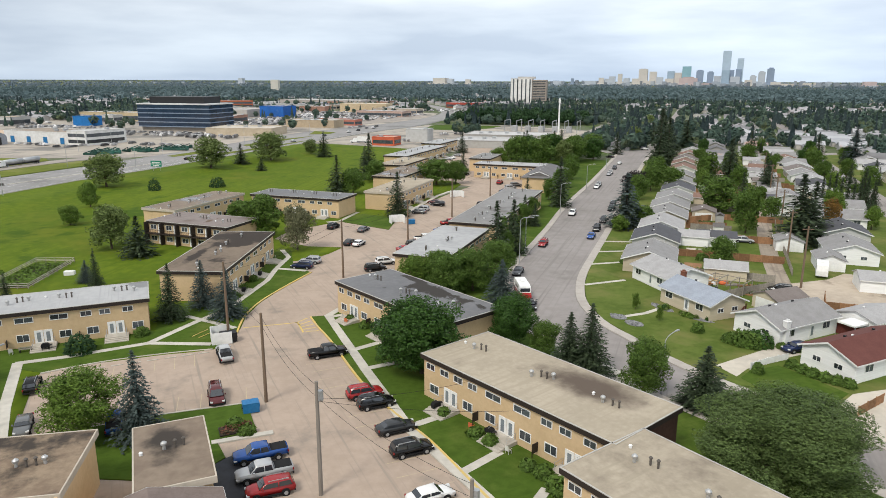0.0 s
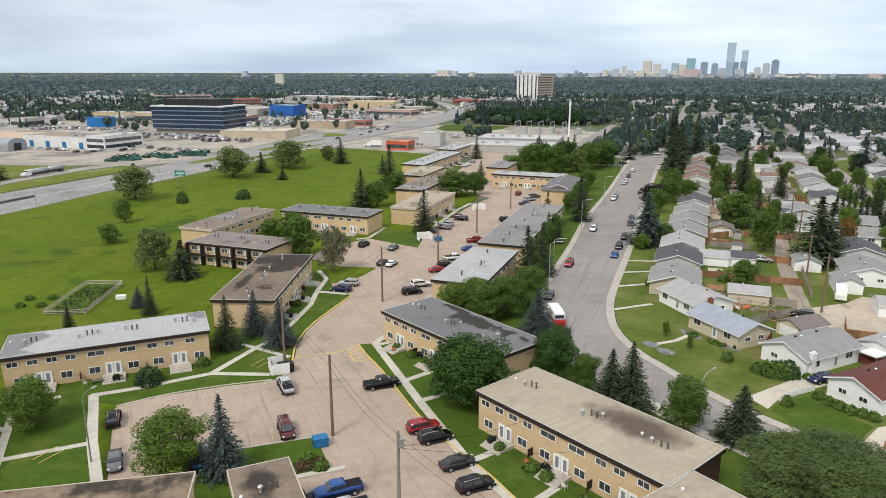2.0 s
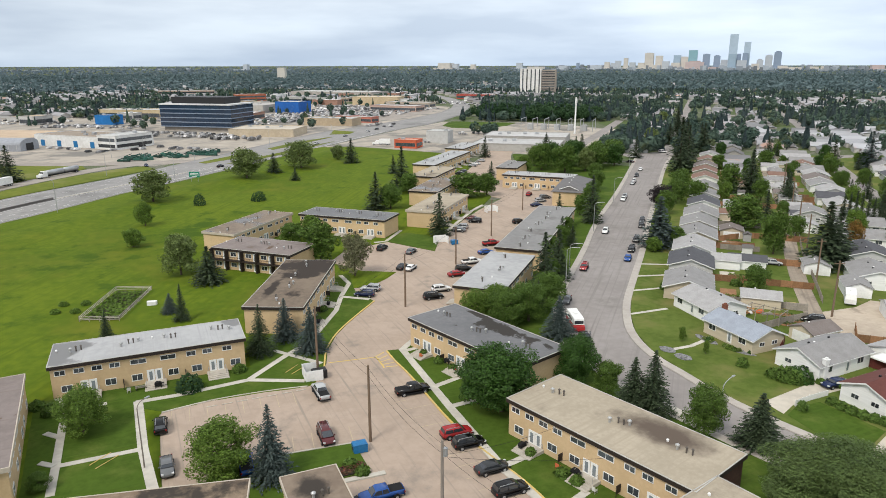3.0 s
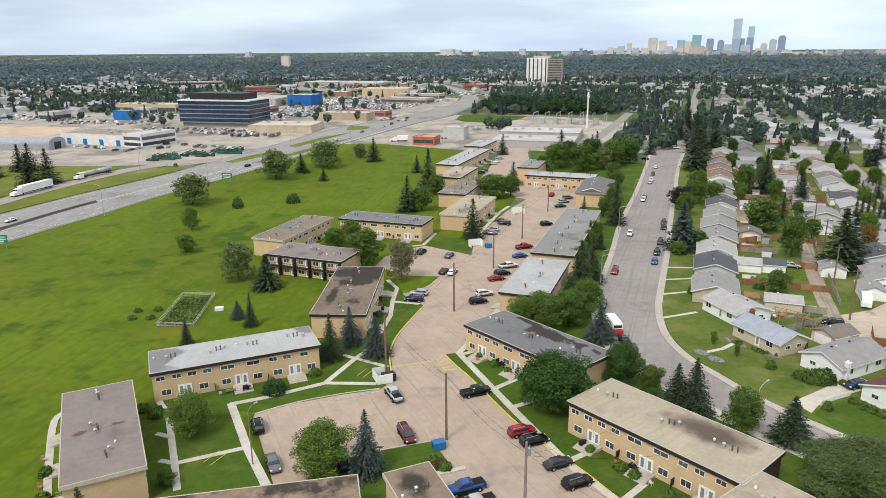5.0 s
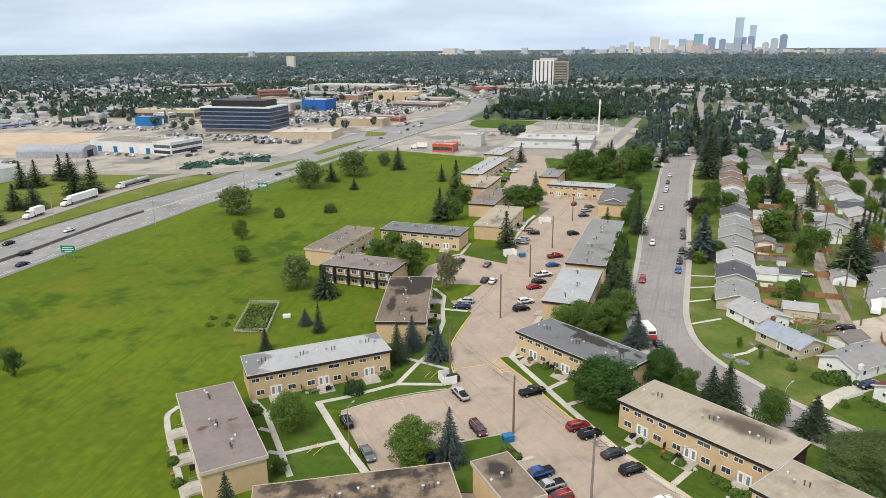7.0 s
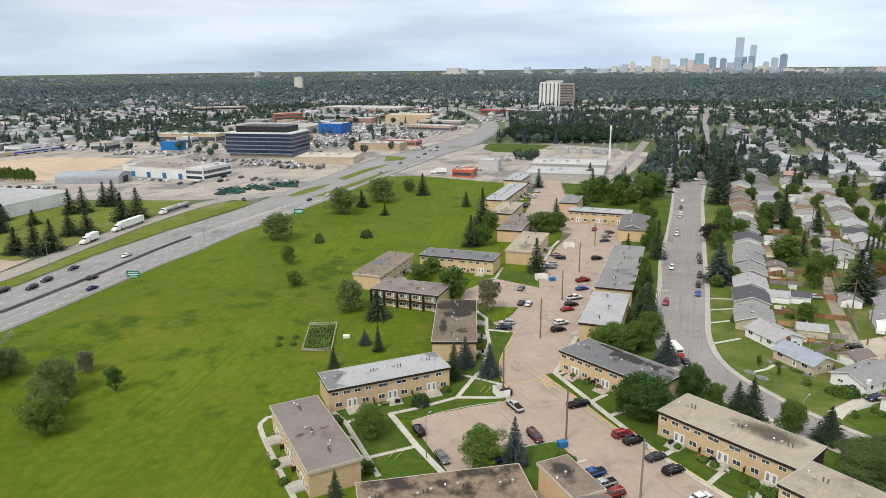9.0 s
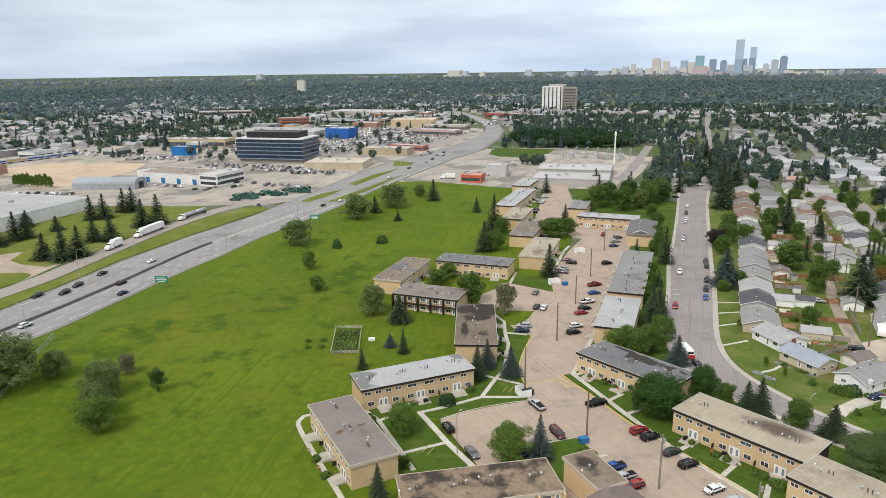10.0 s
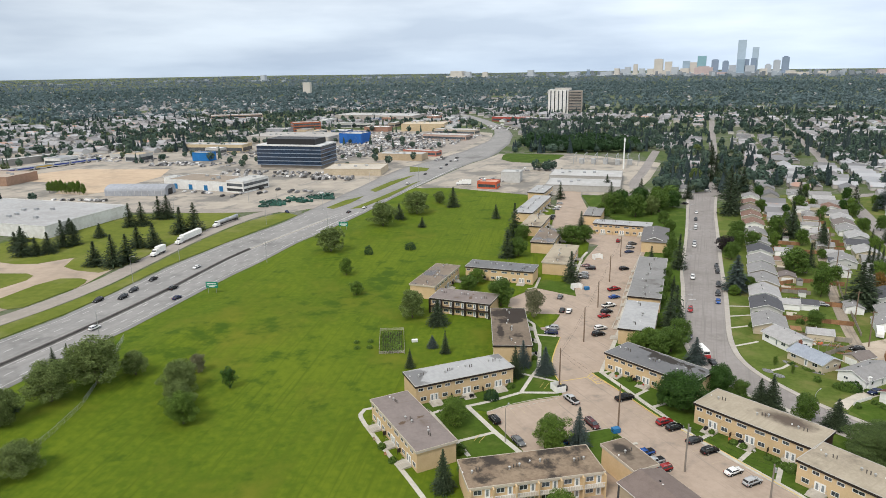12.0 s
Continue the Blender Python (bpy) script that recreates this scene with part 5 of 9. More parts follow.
def broadleaf(seed, material, n_leaf=6500, blobs=24, squat=1.0, size=0.25):
    """A tree 10 m high with a crown 8 m across, at the origin."""
    rng = random.Random(seed)
    root = thing("tree", "tree", "tree")
    bm = bmesh.new()
    top = Vector((rng.uniform(-0.3, 0.3), rng.uniform(-0.3, 0.3), 4.6))
    tube(bm, (0, 0, -0.1), top * 0.5, 0.24, 0.19, 8)
    tube(bm, top * 0.5, top, 0.19, 0.13, 8)
    lumps = []
    for k in range(blobs):
        a = k * 2.4 + rng.uniform(-0.4, 0.4)
        f = (k + 0.5) / blobs
        z = 1.75 + 6.7 * f
        reach = 3.25 * math.sqrt(max(0.06, 1 - ((z - 4.6) / 4.6) ** 2)) * (0.84 + 0.34 * math.sin(a * 2 + seed) * math.sin(a * 3 + z * 0.9 + seed)) * rng.uniform(0.72, 1.08)
        c = Vector((reach * math.cos(a), reach * math.sin(a), z * squat + rng.uniform(-0.4, 0.4)))
        lumps.append((c, rng.uniform(0.7, 1.35)))
        base = top * rng.uniform(0.45, 0.98)
        tube(bm, base, base.lerp(c, 0.85), 0.085, 0.03, 5)
    lumps.append((Vector((0, 0, 8.4 * squat)), 1.5))
    lumps.append((Vector((0, 0, 5.4)), 2.5))
    lumps.append((Vector((0.3, -0.2, 3.4)), 2.1))
    for k in range(5):
        lumps.append((Vector((rng.uniform(-1.6, 1.6), rng.uniform(-1.6, 1.6), rng.uniform(6.4, 8.0) * squat)), rng.uniform(1.2, 1.6)))
    part("trunk", bm, BARK, root)
    pts = []
    share = n_leaf / sum(r * r for c, r in lumps)
    for c, r in lumps:
        for k in range(int(share * r * r)):
            d = Vector((rng.gauss(0, 1), rng.gauss(0, 1), rng.gauss(0, 0.8)))
            d.normalize()
            q = c + d * r * (rng.random() ** 0.15) * (1 + 0.30 * noise.noise(c * 3 + d * 2.8))
            if q.z > 0.75:
                pts.append((q, d))
    me = leaf_mesh("crown", pts, size, rng, material)
    shared("crown", me, root, pose(0, 0, 0))
    return root


def spruce(seed, material, k=1.0, width=1.0):
    """A conifer 10 m high and about 5 m across at the foot, with drooping tiers of boughs."""
    rng = random.Random(seed)
    root = thing("spruce", "spruce", "spruce tree")
    bm = bmesh.new()
    tube(bm, (0, 0, -0.1), (0, 0, 5), 0.2, 0.11, 7)
    tube(bm, (0, 0, 5), (0, 0, 9.9), 0.11, 0.02, 6)
    part("trunk", bm, BARK, root)
    tiers = 34 if k > 0.7 else 26
    verts, faces = [], []
    for i in range(tiers):
        f = i / (tiers - 1)
        z = 0.5 + 9.3 * f
        reach = 2.6 * width * (1 - f ** 1.15) * rng.uniform(0.84, 1.08) + 0.14
        n = max(6, int((20 * (1 - f) + 6) * (1 if k > 0.7 else 0.75)))
        for j in range(n):
            a = j * 2 * math.pi / n + rng.uniform(-0.35, 0.35) + i * 1.3
            r = reach * rng.uniform(0.62, 1.08)
            steps = max(3, int(r / (0.15 if k > 0.7 else 0.26)))
            out, side = Vector((math.cos(a), math.sin(a), 0)), Vector((-math.sin(a), math.cos(a), 0))
            for s in range(steps):       # drooping sprays, long and narrow, fanned along the bough
                g = (s + 0.8) / steps
                p = out * r * g + Vector((0, 0, z - 0.26 * r * g ** 1.4 + rng.uniform(-0.14, 0.14)))
                lean = rng.uniform(-1.5, 1.5)
                way = (out + side * lean + Vector((0, 0, rng.uniform(-0.8, 0.3)))).normalized()
                across = way.cross(Vector((rng.gauss(0, 0.4), rng.gauss(0, 0.4), 1))).normalized()
                size = (0.26 if k > 0.7 else 0.42) * rng.uniform(0.7, 1.2)
                q = len(verts)
                verts += [p - way * size * 0.5 + across * size * 0.42, p - way * size * 0.4 - across * size * 0.42, p + way * size * 0.7]
                faces.append((q, q + 1, q + 2))
    me = bpy.data.meshes.new("crown")
    me.from_pydata([tuple(v) for v in verts], [], faces)
    me.materials.append(material)
    shared("crown", me, root, pose(0, 0, 0))
    return root


PROTO = {}
MAKERS = {
    "green": lambda s, k: broadleaf(s, LEAF, int(16000 * k), 36, size=0.15 / k ** 0.5), "olive": lambda s, k: broadleaf(s, LEAF_OLIVE, int(16000 * k), 36, size=0.15 / k ** 0.5),
    "dark": lambda s, k: broadleaf(s, LEAF_DARK, int(24000 * k), 44, size=0.14 / k ** 0.5), "light": lambda s, k: broadleaf(s, LEAF_LIGHT, int(17000 * k), 36, size=0.14 / k ** 0.5),
    "pale": lambda s, k: broadleaf(s, LEAF_PALE, int(15000 * k), size=0.14 / k ** 0.5), "purple": lambda s, k: broadleaf(s, LEAF_PURPLE, 7000, size=0.22), "amber": lambda s, k: broadleaf(s, LEAF_AUTUMN, 5000, size=0.24),
    "big": lambda s, k: broadleaf(s, LEAF_BIG, 130000, 60, size=0.066), "sapling": lambda s, k: broadleaf(s, LEAF_DARK, 3600, 9, size=0.24),
    "spruce": lambda s, k: spruce(s, NEEDLE, k), "blue": lambda s, k: spruce(s, NEEDLE_BLUE, k), "column": lambda s, k: spruce(s, NEEDLE, k, width=0.5)}
LABELS = {"green": "leafy green broadleaf tree", "olive": "olive green spreading broadleaf tree", "dark": "dense dark green maple", "light": "light green rounded broadleaf tree", "pale": "grey-green silvery broadleaf tree", "purple": "dark purple-leaved tree",
          "amber": "amber-leaved broadleaf tree", "big": "huge spreading green broadleaf tree", "sapling": "young dark green sapling", "spruce": "dark green spruce", "blue": "blue-grey spruce", "column": "narrow columnar dark conifer"}
tree_count = 0


def tree(kind, x, y, h, r, where="", z=None):
    """One tree of height h and crown radius r."""
    global tree_count
    tree_count += 1
    variants = 1 if kind in ("big", "pale", "purple", "amber", "sapling", "column") else 3
    near = math.hypot(x + 30, y + 20) < 165 or (x < -120 and y < 120)
    key = (kind, tree_count % variants, near)
    m = pose(x, y, (0.1 if z is None else z), 0, 0, tree_count * 77.0)
    conifer = kind in ("spruce", "blue", "column")
    sxy = r / (1.3 if kind == "column" else 1.95 if conifer else 4.45)
    m = m @ Matrix.Diagonal((sxy, sxy, h / (10.0 if conifer else 9.9), 1))
    if key not in PROTO:
        PROTO[key] = MAKERS[kind](tree_count * 13 + 5, 1.0 if near else 0.33)
        PROTO[key].matrix_basis = m
        ob = PROTO[key]
    else:
        ob = copy_thing(PROTO[key], m)
        for o in (ob,):
            o.scale = (sxy, sxy, h / (10.0 if conifer else 9.9))
    tagged(ob, LABELS[kind] + (" " + where if where else ""), "spruce tree" if conifer else "tree", "trees " + (where or "of the neighbourhood"))
    return ob


F = "on the mown field"
for kind, x, y, h, r in (("olive", -126, 252, 13, 7.4), ("light", -112.5, 213, 8.6, 3.2), ("light", -104.5, 186, 6, 3.4), ("olive", -105, 306, 14.5, 8.0), ("spruce", -97, 325, 9.5, 3.2), ("olive", -87, 342, 14.5, 9), ("olive", -73.5, 376, 8.6, 4.3), ("spruce", -64.3, 364, 13.4, 3.8), ("spruce", -82.4, 306, 6, 2),
                         ("olive", -176, 91.5, 12.5, 7.4), ("olive", -169, 103, 15, 8.6), ("olive", -161, 110, 8, 4), ("spruce", -190, 117, 7.1, 1.4), ("spruce", -184, 115, 9, 1.6), ("olive", -143.6, 100, 10.4, 5.6), ("light", -136, 82, 9.6, 4.8), ("olive", -140, 90, 9, 4.2), ("sapling", -130.1, 102.2, 7.1, 2.5), ("pale", -143.2, 113, 6.5, 2.8), ("olive", -164.5, 59, 9, 5.2), ("spruce", -184.4, 86, 6.4, 2), ("olive", -172, 50, 9, 5), ("olive", -182, 78, 11, 6)):
    tree(kind, x, y, h, r * 1.14, F, z=field_height(x, y) - 0.1)
C = "beside the terraces"
for kind, x, y, h, r in (("olive", -80, 158.5, 11, 5.6), ("spruce", -70.5, 151.5, 9.4, 3.6), ("green", -46.5, 171, 11.5, 6.2), ("pale", -35.5, 158, 11.6, 4.6), ("green", -58.5, 190, 6.6, 4.8), ("light", -54.6, 199, 7, 4.4), ("spruce", -78.4, 115.6, 6.2, 1.4), ("blue", -71.9, 130.6, 4.6, 1.7), ("spruce", -67.6, 126.0, 8.2, 1.5), ("spruce", -46.6, 109, 9.9, 2.3), ("blue", -43.6, 116, 8.6, 2.3),
                         ("blue", -37.5, 110.4, 8.8, 2.7), ("light", -65, 80.7, 7.4, 4.8), ("light", -41.4, 69.6, 8.4, 5.5), ("blue", -34.8, 69.6, 10.7, 2.5), ("dark", -3.6, 87.6, 11.2, 7.4), ("dark", -7.2, 90.0, 8.4, 4.0), ("dark", 9.6, 97.5, 8.6, 4.6), ("green", 14.2, 94.5, 5.4, 3), ("spruce", 16.8, 88.2, 8.8, 2.8), ("spruce", 19.4, 87, 10.5, 2.9),
                         ("green", 25, 80.4, 8.4, 3.8), ("spruce", 31.8, 78, 8, 3.1), ("big", 33.4, 61.2, 10.0, 10.2), ("light", -6.0, 124.6, 7.6, 4.6), ("green", -0.6, 122.6, 8.8, 5.2), ("green", 5.0, 126, 8.8, 5.2), ("light", -1.6, 128.2, 7.6, 4.2), ("blue", 9.8, 117.4, 8.6, 2.9), ("spruce", 11, 147, 14, 3.2), ("spruce", 15.6, 155, 13, 3.2), ("green", 10, 134, 8.4, 4.8), ("spruce", 7.6, 132, 7, 2),
                         ("spruce", -14.5, 201, 13.4, 3.6), ("spruce", -31.4, 281, 18.5, 4.6), ("spruce", -38.4, 240, 14, 4), ("green", -33, 241.5, 9.8, 5.6), ("green", -28, 272, 9, 5), ("spruce", -38.6, 327, 8.8, 2.6), ("green", -3.5, 264, 10.6, 8.2), ("green", 4, 268, 9.5, 5), ("spruce", 7.9, 299, 9.8, 2.6), ("spruce", 9.8, 388, 12, 3.2), ("green", 36, 338, 14, 7), ("green", 46, 328, 14.5, 8),
                         ("green", 64, 341, 14, 8), ("green", 78, 366, 13, 8), ("dark", 54, 352, 14, 8), ("dark", 43, 352, 13, 7), ("light", 26, 330, 9, 5), ("olive", 57, 333, 12, 6), ("green", 66, 350, 13, 7), ("dark", 76, 352, 12, 6), ("light", 70, 368, 12, 6), ("olive", 34, 352, 11, 6), ("spruce", 58, 366, 14, 3.6), ("spruce", 51, 429, 10, 3.6), ("spruce", 66, 391, 13, 3.6), ("spruce", 44, 385, 12, 3.5), ("green", 13.7, 167.2, 6.7, 2.8), ("green", 21.1, 185.7, 7, 2.7), ("green", 16.7, 175.7, 6.2, 2.5), ("light", 18.1, 179.7, 5.3, 2.2), ("green", 13.7, 151.7, 6.5, 2.3), ("green", 25.1, 197.7, 6.7, 2.7), ("spruce", 36.9, 218.6, 16, 3.4), ("green", 39.6, 237.7, 10.2, 3.3),
                         ("green", 35.1, 229.7, 7.9, 2.8), ("green", 45.1, 257.7, 7.9, 3.6), ("green", 52.1, 281.7, 8.8, 3.9), ("green", 57.1, 309.7, 7.9, 3.9), ("spruce", 24.8, 187, 6.5, 1.6), ("spruce", 27.6, 229, 8, 2), ("spruce", 22.5, 192, 8, 2), ("spruce", -67.4, 52.2, 10.2, 2.3), ("light", -43.6, 40.5, 7.6, 4.6), ("spruce", -50.2, 42, 4.5, 1.2), ("green", -63.5, 66.8, 2.6, 1.8), ("light", -43.6, 37.5, 7.2, 4.2)):
    tree(kind, x, y, h, r, C)
S = "by the service road"
for k in range(9):
    tree("light", -374 + 4.0 * k, 436 - 1.35 * k, 9 + (k * 5 % 4) * 0.7, 2.6, "in a row beside a sandy yard")
for x, y, h, r in ((-282, 252, 12, 3.6), (-276, 253, 8.3, 2.9), (-272, 257, 9.8, 3.2), (-271, 269, 13, 3.6), (-267, 273, 11.8, 3), (-236, 233.5, 10.6, 3.5), (-226, 231, 14, 3.6), (-222.6, 238, 12.6, 3.6), (-230, 266, 10.4, 3.5), (-221.5, 266.3, 11.6, 3.6), (-257, 316, 12.6, 3.2), (-251, 319, 12.8, 3.7), (-248.6, 338, 12.6, 3.5), (-243, 337.6, 13.3, 3.9), (-219.5, 297.6, 13.4, 3.9), (-213, 302, 15, 4.2), (-292, 262, 9, 3), (-300, 280, 8, 3), (-262, 290, 7, 2.6), (-284, 300, 8, 3)):
    tree("spruce", x, y, h * 1.12, r * 1.3, S)
R = "among the bungalow gardens"
for kind, x, y, h, r in (("purple", 68, 245, 8.6, 5.2), ("blue", 50, 187, 15, 5), ("green", 82, 266, 11.4, 6), ("spruce", 120, 286.6, 17, 4.6), ("spruce", 119.3, 253.8, 13, 3.4), ("spruce", 103, 330, 27, 6), ("spruce", 112, 345, 22, 5.5), ("spruce", 125, 386, 22, 6), ("spruce", 142, 405, 18, 5.6), ("spruce", 137, 454, 13.5, 5), ("green", 84.2, 208.6, 11.8, 7.6), ("green", 80, 178.5, 13.0, 5.0), ("spruce", 113, 271.5, 17.5, 4), ("green", 104, 271, 13, 5.4), ("spruce", 87.5, 166, 17.5, 6),
                         ("spruce", 94, 172, 15, 5), ("amber", 104, 181, 9.5, 3.2), ("green", 60.4, 145.6, 6.6, 3.8), ("blue", 204, 342, 19, 5.6), ("spruce", 127, 267, 9.8, 3.2), ("green", 126, 339, 8, 4.4), ("spruce", 96, 384, 12.5, 3.6), ("spruce", 133, 418, 20, 5.4), ("olive", 122, 446, 12, 6), ("spruce", 147, 470, 18, 5), ("spruce", 172, 546, 17, 5), ("spruce", 183, 580, 18, 5.2), ("olive", 178, 604, 12, 6), ("spruce", 150, 432, 16, 4.6), ("spruce", 100, 436, 13, 4), ("column", 120.4, 216.5, 10.2, 1.5), ("column", 121.6, 215.2, 10.9, 1.5), ("column", 122.9, 213.9, 11.6, 1.5), ("column", 124.1, 212.6, 10.5, 1.5), ("column", 125.4, 211.3, 11.2, 1.5), ("column", 126.6, 210.0, 10.2, 1.5), ("column", 127.9, 208.7, 10.9, 1.5), ("column", 129.1, 207.4, 11.6, 1.5), ("column", 130.4, 206.1, 10.5, 1.5),
                         ("green", 116.6, 200, 6.4, 2.8), ("spruce", 117.7, 248.6, 10.6, 3.1), ("green", 84, 252, 9, 5), ("green", 54, 197.7, 9, 4), ("green", 55.5, 187, 6, 3.4), ("light", 47, 181, 4.5, 3), ("green", 66, 232, 9, 4.6), ("green", 76, 251, 10, 4.6), ("green", 150, 340, 10, 5), ("spruce", 160, 360, 15, 4), ("green", 172, 320, 9, 5), ("spruce", 190, 350, 14, 4), ("green", 108, 232, 5, 3), ("light", 100, 215, 4, 3), ("light", 33.4, 115.2, 3.2, 0.9), ("light", 35.8, 109.2, 2.8, 0.7), ("green", 96, 198, 7, 3.4)):
    tree(kind, x, y, h, r, R)


rng = random.Random(15)
made = 0
while made < 74:
    u, v = rng.uniform(-10, 330), rng.uniform(14, 130)
    x, y = 28 + 0.342 * u + 0.94 * v, 110 + 0.94 * u - 0.342 * v
    if y < 130 or y > 395 or x < lerp([(p[1], p[0]) for p in ST_R[::-1]], y) + 6 or min(math.hypot(x - a, y - b) for a, b in HOUSES) < 6.2:
        continue
    alley = lerp([(102, 56), (120, 63), (135, 68.3), (152, 74.5), (176, 84.2), (204, 96.6), (228, 106.8), (250, 116), (330, 146), (405, 176)], y)
    if abs(x - alley) < 4.5 or (62 < x < 96 and 160 < y < 222) or y < 152:
        continue
    kind = rng.choice(("green", "green", "light", "spruce", "spruce", "dark"))
    h = rng.uniform(5, 10) if kind != "spruce" else rng.uniform(7, 13)
    tree(kind, x, y, h, h * (0.42 if kind != "spruce" else 0.24), R)
    made += 1


def shrub(x, y, h, r, label="rounded dark green shrub", material=None, seed=0):
    rng = random.Random(seed + int(x * 7 + y * 3))
    pts = []
    n = int(140 + 260 * r)
    for k in range(n):
        d = Vector((rng.gauss(0, 1), rng.gauss(0, 1), abs(rng.gauss(0, 0.8)))).normalized()
        q = Vector((d.x * r, d.y * r, 0.1 + d.z * h)) * (1 + 0.2 * noise.noise(d * 3 + Vector((x, y, 0)))) * rng.uniform(0.8, 1.0)
        pts.append((q, d))
    ob = new("shrub", leaf_mesh("shrub", pts, 0.27, rng, material or WOOD_DARK))
    ob.matrix_basis = pose(x, y, 0.08)
    return tagged(ob, label, "shrub", "shrubs")


for x, y, h, r in ((-106.6, 248, 4.6, 2.3), (-86.4, 257, 3.8, 3.0), (-54.6, 94.6, 2.8, 2.2)):
    shrub(x, y, h, r)
for x, y, h, r in ((45.4, 98.6, 2.4, 1.9), (44.0, 99.9, 1.5, 1.3), (46.6, 97.6, 2.2, 1.5), (40.4, 104, 1.6, 1.0), (43, 88, 1.5, 0.8), (-0.6, 75.2, 1.1, 0.8), (3.0, 70.5, 1.0, 1.0), (4.6, 68.6, 1.2, 0.9), (8.2, 63.6, 1.1, 0.9), (9.6, 62.2, 1.3, 1.0), (11.4, 58.6, 2.0, 1.5), (10.4, 59.8, 1.6, 1.0), (-48.4, 101.6, 1.4, 1.2), (-76, 88, 1.4, 1.2), (-73, 86.4, 1.8, 1.5), (-39.5, 121, 1.3, 0.9), (-39.2, 126, 1.2, 0.9),
                   (-39, 132, 1.2, 0.9), (-16.4, 108.8, 1.0, 0.8), (-13.6, 105.4, 1.2, 0.9), (-11.2, 102.4, 1.0, 0.8), (-79.5, 63.4, 1.2, 1.0), (-82.6, 69.4, 1.3, 1.0), (-63, 60.2, 1.8, 1.4), (-25, 72.6, 0.9, 1.0), (-23.2, 70.8, 0.9, 1.0), (48.7, 90.0, 1.2, 0.9), (49.4, 88.4, 1.1, 0.9), (50.1, 86.9, 1.2, 0.9), (51.1, 85.6, 1.1, 0.9), (52.1, 84.6, 1.2, 0.9), (53.1, 83.6, 1.2, 0.9), (43, 128, 1.6, 1.2), (40, 147, 2.0, 1.4), (46, 158, 2.0, 1.4), (52.6, 190, 2.2, 1.8), (63.5, 172, 1.8, 1.4), (58, 150, 1.6, 1.5)):
    shrub(x, y, h, r, "small leafy green shrub beside a wall", LEAF)


# ---- vehicles ----
def loft(bm, profile, width, taper=0.0, crown=0.0):
    """A body from a side outline (x, z), as wide at each height as width(z) says, drawn in towards its ends and rounded over."""
    half = max(abs(x) for x, z in profile)
    mid = sum(z for x, z in profile) / len(profile)
    rows = []
    for f, up in ((1.0, 0.0), (0.8, 1.0), (0.0, 1.25), (-0.8, 1.0), (-1.0, 0.0)) if crown else ((1.0, 0.0), (-1.0, 0.0)):
        rows.append([bm.verts.new((x * (1 + 0.012 * up * (crown > 0)), f * width(z) * (1 - taper * (abs(x) / half) ** 4), z + (crown * up if z > mid else 0.0))) for x, z in profile])
    n = len(profile)
    for a, b in zip(rows, rows[1:]):
        for i in range(n):
            j = (i + 1) % n
            bm.faces.new((a[i], a[j], b[j], b[i]))
    f = [bm.faces.new(rows[0][::-1]), bm.faces.new(rows[-1])]
    bmesh.ops.triangulate(bm, faces=f)
    bmesh.ops.recalc_face_normals(bm, faces=bm.faces)


def mesh_of(name, bm, material):
    me = bpy.data.meshes.new(name)
    bm.to_mesh(me)
    bm.free()
    me.materials.append(material)
    return me


def wheel_meshes():
    bm = bmesh.new()
    tube(bm, (0, -0.11, 0), (0, 0.11, 0), 0.34, n=14)
    tyre = mesh_of("tyre", bm, BLACK)
    bm = bmesh.new()
    tube(bm, (0, -0.12, 0), (0, 0.12, 0), 0.21, n=10)
    return tyre, mesh_of("rim", bm, METAL)


TYRE, RIM = wheel_meshes()
SHAPES = {
    "sedan": dict(L=4.7, hw=0.9, body=[(-2.33, 0.32), (-2.36, 0.62), (-2.3, 0.93), (-1.65, 1.0), (-0.9, 0.97), (0.95, 0.95), (1.7, 0.86), (2.2, 0.74), (2.36, 0.58), (2.34, 0.3)],
                  cabin=[(-1.72, 0.97), (-1.05, 1.40), (0.15, 1.43), (0.5, 1.38), (1.12, 0.95)], ax=(-1.38, 1.42)),
    "suv": dict(L=4.7, hw=0.93, body=[(-2.28, 0.4), (-2.36, 0.62), (-2.35, 0.9), (-2.24, 1.06), (-1.0, 1.08), (0.95, 1.05), (1.5, 1.0), (2.05, 0.9), (2.28, 0.75), (2.34, 0.55), (2.28, 0.36)],
                cabin=[(-2.22, 1.07), (-1.98, 1.62), (-0.2, 1.68), (0.42, 1.62), (1.15, 1.05)], ax=(-1.4, 1.42)),
    "van": dict(L=5.0, hw=0.97, body=[(-2.5, 0.38), (-2.53, 0.8), (-2.48, 1.08), (0, 1.08), (1.3, 1.05), (2.1, 0.9), (2.45, 0.7), (2.46, 0.36)],
                cabin=[(-2.44, 1.06), (-2.2, 1.66), (-0.1, 1.74), (0.6, 1.66), (1.7, 1.03)], ax=(-1.55, 1.55)),
    "pickup": dict(L=5.7, hw=0.98, body=[(-2.82, 0.5), (-2.85, 0.85), (-2.82, 1.16), (-0.75, 1.16), (1.25, 1.14), (2.1, 1.08), (2.7, 0.98), (2.82, 0.75), (2.8, 0.48)],
                   cabin=[(-0.95, 1.13), (-0.75, 1.78), (0.55, 1.82), (0.8, 1.76), (1.5, 1.12)], ax=(-1.75, 1.85))}
CAR_PROTO = {}


def soften(bm, d):
    """Rounds the sharper edges of a body."""
    bm.normal_update()
    sharp = [e for e in bm.edges if len(e.link_faces) == 2 and e.calc_face_angle(0) > radians(24)]
    bmesh.ops.bevel(bm, geom=sharp, offset=d, segments=2, affect="EDGES", clamp_overlap=True)


